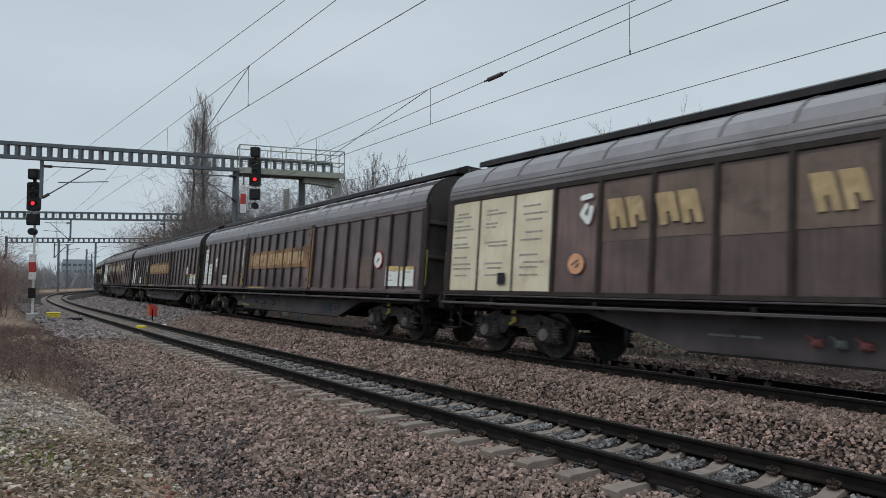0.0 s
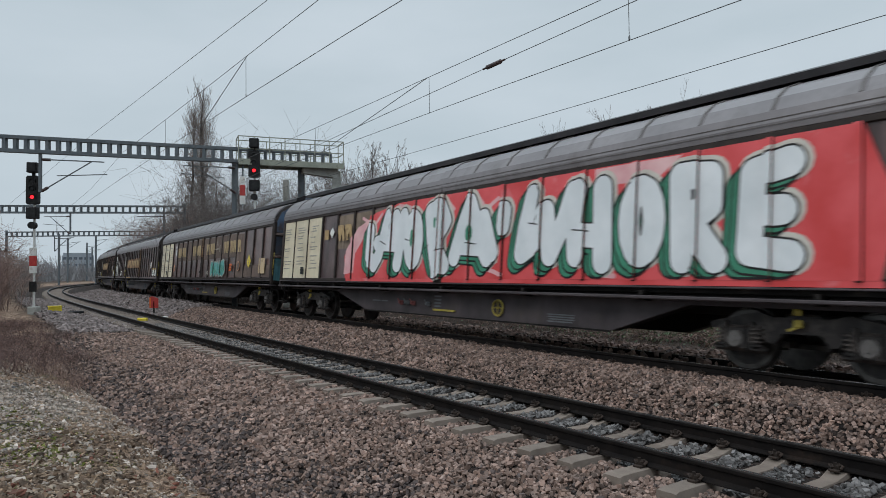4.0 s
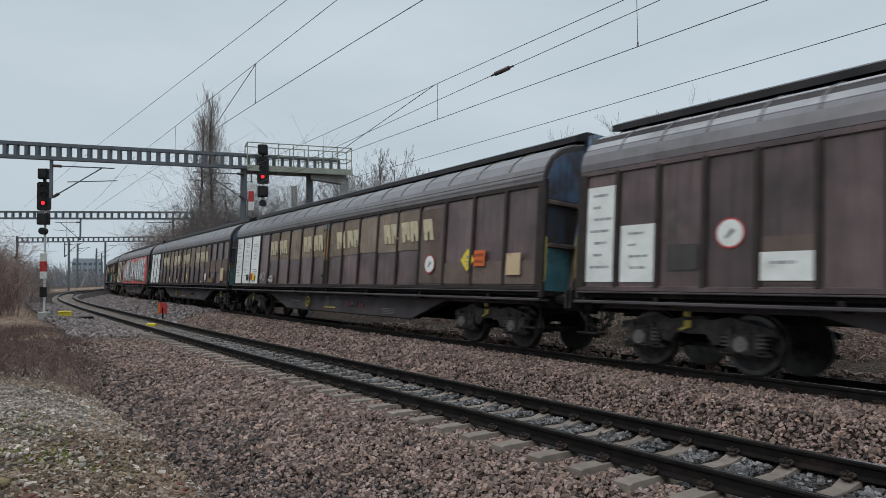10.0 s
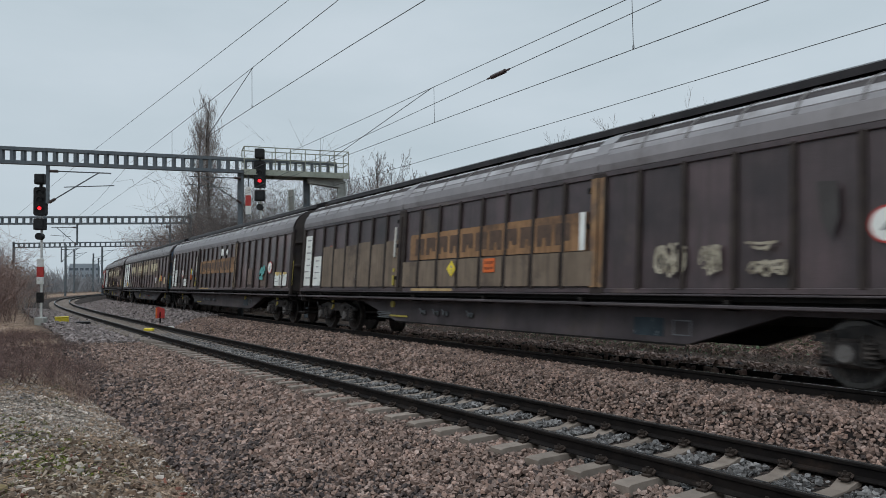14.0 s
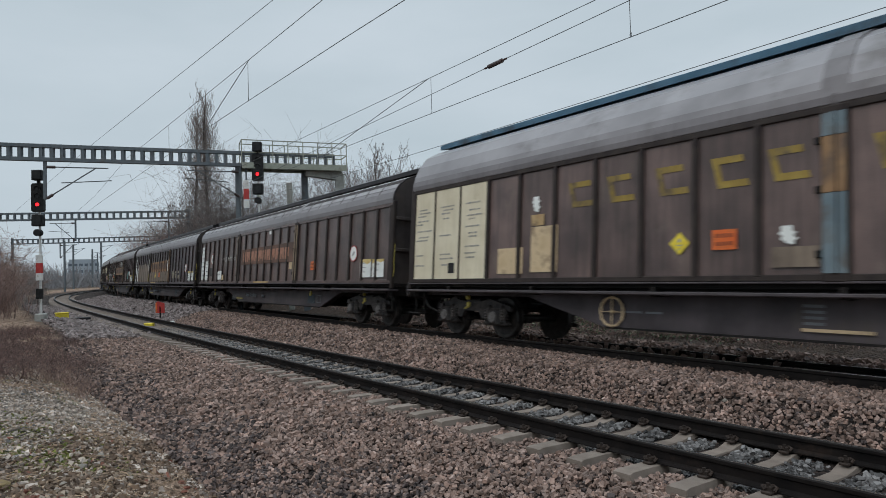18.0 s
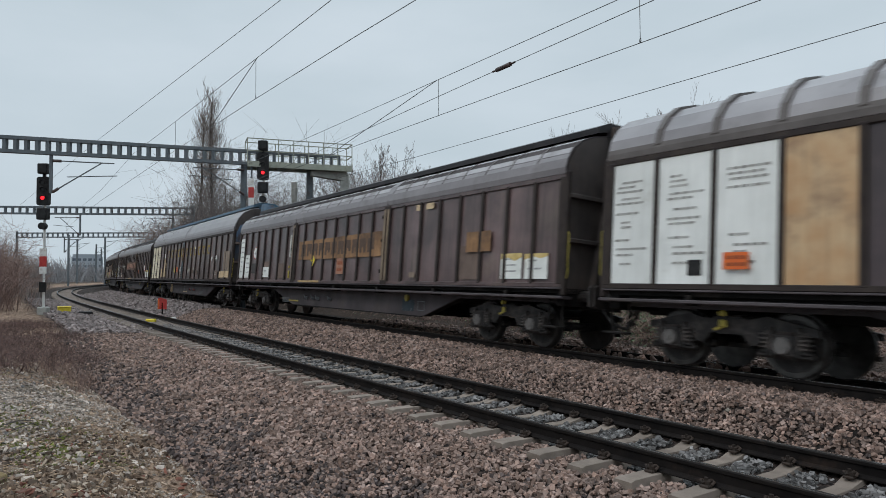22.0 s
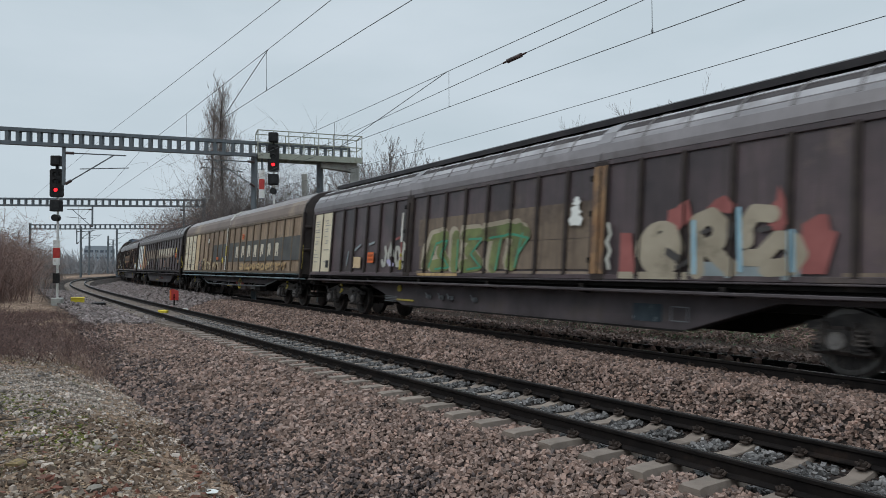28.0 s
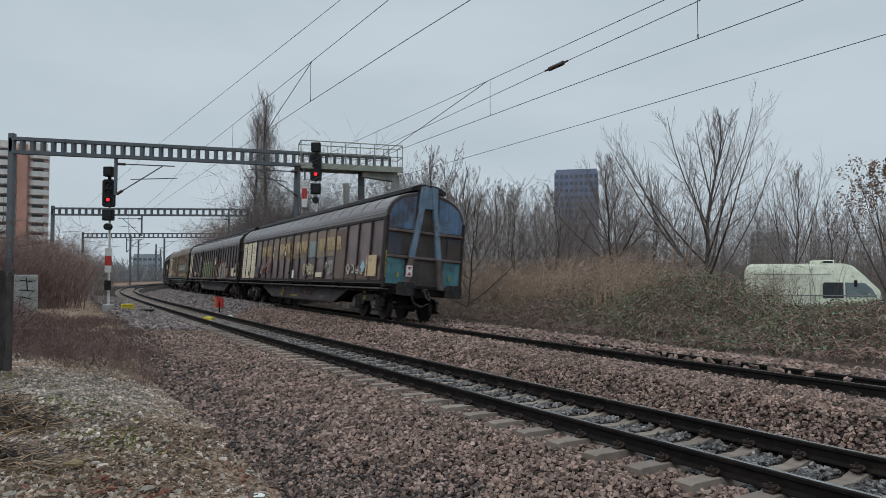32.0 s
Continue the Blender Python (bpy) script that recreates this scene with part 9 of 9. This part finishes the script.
# Haze is mixed into the colours of the far glass, tower and facades.
M["far_glass"] = surface("haze_tinted_window_glass", (0.1, 0.12, 0.15), (0.14, 0.16, 0.19), 0.5, 0.2)
M["tower"] = surface("haze_blue_tower_facade", (0.15, 0.18, 0.27), (0.2, 0.235, 0.335), 0.2, 0.5)
M["hazy"] = surface("haze_grey_distant_facade", (0.30, 0.33, 0.36), (0.37, 0.40, 0.43), 0.1, 0.8)


def apartment(x, y):
    t = thing("apartment_building", "tall red-brown apartment block with pale curved balconies", "building", pose(x, y, 0, 0, 0, 32.3) @ Matrix.Diagonal((1, 0.85, 1, 1)))
    part("wall", Shape().box(0, 16, -8.2, 14, -1, 39.5), M["plaster_pale"], t)
    part("stair_tower", Shape().box(-1.8, 3, -1.5, 1.5, -1, 40.5), M["plaster_red"], t, "red-brown plaster tower")
    part("roof", Shape().box(0.5, 15.5, -7.5, 13, 39.5, 41.5), M["balcony"], t)
    pts = [(0, -3.3)] + [(-1.7 * math.sin(math.pi * k / 8) ** 0.6, -3.3 + 6.6 * k / 8) for k in range(1, 8)] + [(0, 3.3)]
    bme = Shape().prism(pts, 0, 1.6, "z").mesh("balcony", M["balcony"])
    win = Shape().box(-0.05, 0.0, -1.5, 1.9, 0, 1.3).mesh("window", M["glass"])
    for k in range(14):
        for yc in (-4.95, 4.95, 11.0):
            part("balcony", bme, None, t, m=Matrix.Translation((0, yc, 0.9 + 2.75 * k)))
            part("window", win, None, t, m=Matrix.Translation((0, yc, 2.05 + 2.75 * k)))


apartment(198.0, 125.4)


def block(label, x, y, w, d, h, mat, rows, cols, step=3.0):
    t = thing("tower_block", label, "building", pose(x, y, 0, 0, 0, math.degrees(math.atan2(y, x))))
    part("wall", Shape().box(0, d, -w / 2, w / 2, -1, h), M[mat], t)
    part("roof", Shape().box(0.6, d - 0.6, -w / 2 + 0.6, w / 2 - 0.6, h, h + 1.6), M[mat], t)
    for k in range(rows):
        for c in range(cols):
            yc = -w / 2 + w * (c + 0.5) / cols
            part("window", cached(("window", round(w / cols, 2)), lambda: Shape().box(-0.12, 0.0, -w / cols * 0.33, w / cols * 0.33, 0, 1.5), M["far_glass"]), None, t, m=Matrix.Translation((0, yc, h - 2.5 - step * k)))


block("haze-blue tower block rising behind the trees", 300, -60.2, 19.5, 18, 47.5, "tower", 14, 9, 3.2)
block("low haze-grey apartment block beyond the van", 280, -137, 15, 16, 17.5, "hazy", 4, 6)
block("distant haze-paled housing block beyond the trees", 380, -106, 30, 16, 18, "hazy", 4, 8)
block("distant haze-paled hall at the end of the line", 420, 186, 17, 30, 13, "hazy", 3, 6, 4)

# Haze is put into the far trees' pale grey colour.
M["far_wood"] = surface("haze_grey_bare_woods", (0.17, 0.165, 0.17), (0.25, 0.245, 0.25), 0.12, 0.95)
r_ = np.random.RandomState(12)
fw = []
for _ in range(8000):
    dist, az = r_.uniform(180, 420), r_.uniform(-0.75, 0.85)
    x, y = dist * math.cos(az), dist * math.sin(az)
    h = r_.uniform(4, 8.5) * (0.8 + 0.35 * math.sin(az * 23) * math.cos(az * 9))
    for _ in range(3):
        fw.append((x + r_.uniform(-2, 2), y + r_.uniform(-2, 2), -0.5, x + r_.uniform(-3, 3), y + r_.uniform(-3, 3), h * r_.uniform(0.5, 1), 0.13, 0.04))
solo("distant_woods", sticks("distant_woods", fw, M["far_wood"]), None, "distant belt of bare trees in haze grey", "woods", kind="stuff")


def pole(x, y, h, label="distant grey catenary pole"):
    t = thing("catenary_pole", label, "pole", pose(x, y, float(ground_z(x, y)[0])), "distant poles")
    part("mast", Shape().box(-0.15, 0.15, -0.15, 0.15, -0.3, h, bevel=0.02), M["galv"], t)
    part("arm", Shape().bar((0, 0, h - 1.0), (0, -2.6, h - 0.7), 0.08, 0.08).bar((0, 0, h - 2.2), (0, -2.2, h - 0.8), 0.06, 0.06), M["galv"], t)


for x, y, h in ((128, 60, 9.5), (150, 68.5, 9.5), (172, 74, 9.5), (140, 58.5, 10), (195, 84, 9), (215, 91, 10)):
    pole(x, y, h)


# ================= van, fence, small things =================
M["van_paint"] = surface("dull_cream_van_paint", (0.702, 0.743, 0.594), (0.837, 0.877, 0.729), 1.5, 0.4, stain=(0.35, 0.36, 0.28), stain_scale=2.0, stain_at=0.62, streak=0.15)
M["tyre"] = surface("black_tyre_rubber", (0.015, 0.015, 0.015), (0.03, 0.03, 0.03), 6, 0.8)
# Sky reflection of the cab window is put into a pale base colour.
M["sky_glass"] = surface("sky_tinted_cab_glass", (0.14, 0.19, 0.21), (0.24, 0.30, 0.32), 1.0, 0.08, spec=0.8)
M["fence"] = surface("weathered_dark_fence_board", (0.038, 0.034, 0.034), (0.070, 0.063, 0.060), 5, 0.85, vary=0.25, streak=0.4)


def van():
    x, y, z = 33.4, -18.3, -0.24
    t = thing("van", "dull cream high-roofed van parked behind the brambles", "van", pose(x, y, z, 0, 0, -110))
    out = [(-2.85, 0.45), (-2.9, 0.7), (-2.88, 2.2), (-2.7, 2.5), (1.35, 2.52), (1.75, 2.4), (2.35, 1.75), (2.62, 1.45), (2.85, 1.2), (2.9, 0.5)]
    bm = bmesh.new()
    vs = [[bm.verts.new((a, yy * (0.86 if b > 2.3 else 1.0), b)) for a, b in out] for yy in (-0.98, 0.98)]
    n = len(out)
    for i in range(n):
        bm.faces.new((vs[0][i], vs[0][(i + 1) % n], vs[1][(i + 1) % n], vs[1][i]))
    bm.faces.new(vs[0][::-1])
    bm.faces.new(vs[1])
    bmesh.ops.recalc_face_normals(bm, faces=bm.faces[:])
    bmesh.ops.bevel(bm, geom=bm.edges[:], offset=0.06, segments=2, affect="EDGES")
    me = bpy.data.meshes.new("body")
    bm.to_mesh(me)
    bm.free()
    me.materials.append(M["van_paint"])
    part("body", me, None, t)
    for sy in (-1, 1):
        yy = 0.985 * sy
        part("side_window", Shape().prism([(0.42, 0.85), (1.3, 0.85), (1.3, 1.6), (0.5, 1.6), (0.42, 1.5)], yy, yy + 0.012 * sy, "y"), M["glass"], t, "dark open cab window")
        part("side_window", Shape().prism([(1.38, 0.9), (2.68, 0.9), (2.5, 1.28), (2.2, 1.58), (1.38, 1.6)], yy, yy + 0.012 * sy, "y"), M["sky_glass"], t, "cab window with the sky's reflection in its bluish colour")
        part("seam", Shape().box(-0.12, -0.1, min(yy, yy + 0.006 * sy), max(yy, yy + 0.006 * sy), 0.6, 2.3), M["facade"], t)
        part("seam", Shape().box(-1.72, -1.7, min(yy, yy + 0.006 * sy), max(yy, yy + 0.006 * sy), 0.6, 2.3), M["facade"], t)
        part("rubbing_strip", Shape().box(-2.7, 2.6, min(yy, yy + 0.02 * sy), max(yy, yy + 0.02 * sy), 0.95, 1.0), M["facade"], t)
        part("body_crease", Shape().box(-2.6, 0.8, min(yy, yy + 0.01 * sy), max(yy, yy + 0.01 * sy), 1.98, 2.01), M["facade"], t)
        part("mirror", Shape().box(1.72, 1.84, min(1.05 * sy, 1.25 * sy), max(1.05 * sy, 1.25 * sy), 1.4, 1.72, bevel=0.03), M["black"], t)
        for wx in (-1.8, 1.9):
            wh = part("wheel", Shape().cyl((wx, 0.80 * sy, 0.34), (wx, 0.995 * sy, 0.34), 0.34, n=20), M["tyre"], t)
            part("rim", Shape().cyl((wx, 0.99 * sy, 0.34), (wx, 1.005 * sy, 0.34), 0.2, n=16), M["galv"], wh)
    ws = Shape()
    ws.add([(1.82, -0.8, 2.32), (1.82, 0.8, 2.32), (2.38, 0.86, 1.76), (2.38, -0.86, 1.76)], [(0, 1, 2, 3)])
    ws.add([(1.80, -0.8, 2.30), (1.80, 0.8, 2.30), (2.36, 0.86, 1.74), (2.36, -0.86, 1.74)], [(3, 2, 1, 0)])
    part("windscreen", ws, M["glass"], t)
    part("roof_vent", Shape().box(0.1, 1.05, -0.4, 0.4, 2.5, 2.68, bevel=0.03), M["van_paint"], t, "pale roof box")
    part("vent_grille", Shape().box(0.55, 0.98, -0.42, 0.42, 2.54, 2.65, bevel=0.01), M["black"], t)


van()

fence = thing("fence", "dark weathered board fence at the edge of the path", "fence")
for i in range(26):
    c = Vector((11.75 - 0.175 * i, 7.62 + 0.03 * i, 0))
    z = float(ground_z(c.x, c.y)[0])
    h = 1.72 + 0.05 * math.sin(i * 2.3)
    part("slat", Shape().prism([(-0.075, -0.1), (0.075, -0.1), (0.075, h - 0.05), (0.03, h), (-0.03, h), (-0.075, h - 0.05)], -0.012, 0.012, "y"), M["fence"], fence, m=pose(c.x, c.y, z, 0, 0, -9.7 + (i % 3) * 1.2))
for h in (0.45, 1.35):
    part("rail", Shape().bar((11.85, 7.66, 0.18 + h), (7.3, 8.43, 0.18 + h), 0.05, 0.08), M["fence"], fence)

slab = thing("concrete_panel", "pale concrete panel with black scrawl beside the bushes", "concrete panel", pose(24.6, 15.35, float(ground_z(24.6, 15.35)[0]) - 0.1, 0, 0, 32))
part("panel", Shape().box(-0.06, 0.06, -0.38, 0.38, 0, 1.85, bevel=0.02), M["concrete_grey"], slab)
scr = Shape()
for a, b in (((-0.2, 1.6), (0.2, 1.65)), ((0.0, 1.75), (-0.05, 1.25)), ((-0.25, 1.25), (0.22, 1.3)), ((-0.2, 0.95), (0.15, 1.05)), ((0.15, 1.05), (0.2, 0.75)), ((0.2, 0.75), (-0.2, 0.5)), ((-0.2, 0.5), (0.25, 0.45))):
    scr.bar((-0.064, a[0], a[1]), (-0.064, b[0], b[1]), 0.012, 0.035)
part("scrawl", scr, M["black"], slab, "black sprayed scrawl")


def on_ground(x, y, dz=0.0):
    return float(ground_z(x, y)[0]) + dz


yb = thing("track_box", "yellow lidded track-side box beside the signal", "equipment box", pose(36.0, 16.98, on_ground(36.0, 16.98, -0.02), 0, 0, 30))
part("box", Shape().box(-0.2, 0.2, -0.3, 0.3, 0, 0.34, bevel=0.03), M["yellow"], yb)
part("lid", Shape().box(-0.22, 0.22, -0.32, 0.32, 0.34, 0.40, bevel=0.02), M["yellow"], yb)
part("base", Shape().box(-0.28, 0.28, -1.3, 0.38, -0.05, 0.09, bevel=0.02), M["black"], yb)
part("foot", Shape().box(-0.1, 0.34, -0.22, 0.22, -0.2, 0.28, bevel=0.04), M["concrete_grey"], sig, "grey concrete foot")
rm = thing("speed_marker", "small red marker board on a post between the tracks", "marker board", pose(35.0, 11.7, on_ground(35.0, 11.7)))
part("post", Shape().bar((0, 0, -0.2), (0, 0, 0.75), 0.06, 0.06), M["under"], rm)
part("board", Shape().prism([(-0.22, 0.42), (0.22, 0.42), (0.22, 0.95), (0.1, 1.02), (-0.22, 0.9)], -0.03, 0.0, "x"), M["red"], rm)
part("edge", Shape().box(-0.036, -0.03, 0.14, 0.22, 0.45, 0.94), M["orange"], rm)
ym = thing("rail_marker", "small yellow marker block beside the rail", "marker", pose(31.0, 10.85, on_ground(31.0, 10.85)))
part("block", Shape().box(-0.14, 0.14, -0.2, 0.2, -0.1, 0.17, bevel=0.03), M["yellow"], ym)
solo("rail_marker", Shape().box(-0.15, 0.15, -0.22, 0.22, -0.1, 0.2, bevel=0.05), M["signal_white"], "white marker stone between the tracks", "marker", pose(31.4, 10.1, on_ground(31.4, 10.1)))


def lump(name, label, category, x, y, size, material, seed, dz=0.0):
    r = random.Random(seed)
    bm = bmesh.new()
    bmesh.ops.create_icosphere(bm, subdivisions=1, radius=1)
    for v in bm.verts:
        k = 1 + 0.3 * noise.noise(v.co * 1.3 + Vector((seed, 0, 0))) + r.uniform(-0.2, 0.2)
        v.co = Vector((v.co.x * size[0] * k, v.co.y * size[1] * k, v.co.z * size[2] * k))
    me = bpy.data.meshes.new(name)
    bm.to_mesh(me)
    bm.free()
    me.materials.append(material)
    ob = new(name, me)
    ob.matrix_basis = pose(x, y, on_ground(x, y, dz), 0, 0, r.uniform(0, 180))
    return tagged(ob, label, category)


M["yellow_stone"] = surface("ochre_stone", (0.2, 0.145, 0.07), (0.3, 0.225, 0.115), 8, 0.8, bump=0.3)
M["pale_stone"] = surface("pale_limestone", (0.17, 0.15, 0.125), (0.28, 0.25, 0.215), 8, 0.85, bump=0.3)
lump("stone", "ochre yellow stone lying on the soil", "stone", 6.34, 3.46, (0.10, 0.07, 0.055), M["yellow_stone"], 1, 0.02)
for i, (x, y, sz) in enumerate(((5.44, 2.79, .05), (5.06, 2.56, .06), (6.1, 2.1, .05), (6.0, 1.88, .05), (5.2, 2.25, .07), (5.9, 3.0, .07), (5.3, 3.05, .06))):
    b = solo("brick_piece", Shape().box(-sz, sz, -sz * 0.62, sz * 0.62, -0.03, 0.035, bevel=0.006), M["brick"], "broken piece of red brick in the rubble", "brick", pose(x, y, on_ground(x, y), 12 * math.sin(i * 3), 9 * math.cos(i * 2), 47 * i), group="broken bricks")
for i, (x, y, sz) in enumerate(((6.6, 3.75, .09), (5.7, 2.5, .08), (5.5, 2.05, .09), (5.85, 2.3, .06), (6.3, 2.9, .06), (7.3, 3.2, .07), (8.2, 3.4, .08), (5.15, 3.3, .08), (9.5, 4.6, .09), (20.3, 10.6, .16), (19.0, 10.4, .14), (22.0, 11.2, .16))):
    lump("stone", "pale angular stone on the soil", "stone", x, y, (sz, sz * 0.75, sz * 0.5), M["pale_stone"], 5 + i, 0.01)
solo("scrap_of_paper", Shape().prism([(-0.11, -0.05), (0.02, -0.075), (0.12, -0.03), (0.09, 0.05), (-0.02, 0.04), (-0.1, 0.06)], 0.03, 0.036, "z"), M["label_white"], "white scrap of litter on the ballast foot", "litter", pose(6.95, 1.91, on_ground(6.95, 1.91), 4, 7, 20))
for i, (x, y) in enumerate(((8.6, -4.45), (24.5, 6.0), (30.2, 9.2), (17.4, -1.2), (12.9, -7.0), (14.5, -6.0))):
    lump("stone", "pale stone among the ballast", "stone", x, y, (0.05, 0.035, 0.025), M["pale_stone"], 40 + i, 0.03)


# ================= birds =================
M["plumage"] = surface("dark_grey_plumage", (0.03, 0.03, 0.033), (0.07, 0.068, 0.07), 12, 0.8)


def bird():
    """A bird of half a metre across that flies along x."""
    t = thing("bird", "dark grey bird gliding over the line", "bird", group="birds")
    part("body", Shape().pipe([(-0.16, 0, 0.0), (-0.08, 0, 0.005), (0.04, 0, 0.01), (0.12, 0, 0.02), (0.17, 0, 0.015)], [0.012, 0.04, 0.05, 0.035, 0.008], 8), M["plumage"], t)
    part("tail", Shape().prism([(-0.15, -0.02), (-0.27, -0.05), (-0.27, 0.05), (-0.15, 0.02)], -0.004, 0.004, "z"), M["plumage"], t)
    for y in (-1, 1):
        inner = [(0.08, 0.03 * y), (0.1, 0.2 * y), (-0.04, 0.2 * y), (-0.05, 0.03 * y)]
        outer = [(0.1, 0.2 * y), (0.02, 0.38 * y), (-0.06, 0.42 * y), (-0.04, 0.2 * y)]
        part("wing", Shape().prism(inner, 0.02, 0.03, "z"), M["plumage"], t, m=pose(0, 0, 0, 14 * y))
        part("wing_tip", Shape().prism(outer, 0.0, 0.008, "z"), M["plumage"], t, m=pose(0, 0, 0.06, -4 * y))
    return t


BIRDS = [(bird(), [(0.0, (60, -12, 60)), (15.5, (60, -24.2, 27.0)), (16.5, (60, -24.9, 21.4)), (17.1, (60, -25.25, 18.1)), (19.0, (60, -29, 12.5)), (23.0, (60, -52, 11)), (32.0, (60, -100, 12))]),
         (bird(), [(0.0, (60, -90, 70)), (18.5, (60, -42.0, 32.0)), (19.6, (60, -36.1, 24.9)), (20.2, (60, -32.7, 21.3)), (20.8, (60, -29.8, 18.3)), (22.5, (60, -24, 11)), (25.0, (62, -38, 9)), (32.0, (62, -100, 12))])]

# ================= what moves =================
def train_front(t):
    """Place along the line of the front wall of wagon 4."""
    u = (t - 16) / 16
    return 173.608 + 143.866 * u + 8.381 * u * u + 0.1477 * u ** 3


def wagon_pose(s):
    a, b = Vector(along2(s + 7.65)), Vector(along2(s - 7.65))
    fwd = (a - b).normalized()
    left = Vector((0, 0, 1)).cross(fwd).normalized()
    up = fwd.cross(left)
    left, up = left * math.cos(CANT2) + up * math.sin(CANT2), up * math.cos(CANT2) - left * math.sin(CANT2)
    return Matrix.Translation((a + b) / 2) @ Matrix((fwd, left, up)).transposed().to_4x4()


def motions():
    for b, rows in BIRDS:
        keyed = []
        for (t, p), (_, q) in zip(rows, rows[1:] + rows[-1:]):
            p, q = Vector(p), Vector(q)
            aim = math.degrees(math.atan2((q - p).y, (q - p).x)) if q != p else aim
            keyed.append((t, pose(*p, 0, 0, aim)))
        walk(b, keyed)
    times = [0.5 * i for i in range(65)]
    for n, w in TRAIN.items():
        def s_mid(t):
            return train_front(t) - LOB * (n - 4) - HALF
        walk(w.root, [(t, wagon_pose(s_mid(t))) for t in times])
        near = [t for t in np.arange(0, 32.01, 0.05) if 2 < s_mid(t) < 48]
        for ws, bx, ax in w.wheels:
            rows = [(0.0, pose(ax, 0, 0.46))]
            if near:
                base = s_mid(near[0])
                for t in near:
                    if t > rows[-1][0] + 0.03:
                        rows.append((t, pose(ax, 0, 0.46) @ Matrix.Rotation((s_mid(t) - base) / 0.46, 4, "Y")))
            if rows[-1][0] < 31.95:
                rows.append((32.0, rows[-1][1]))
            walk(ws, rows)


motions()
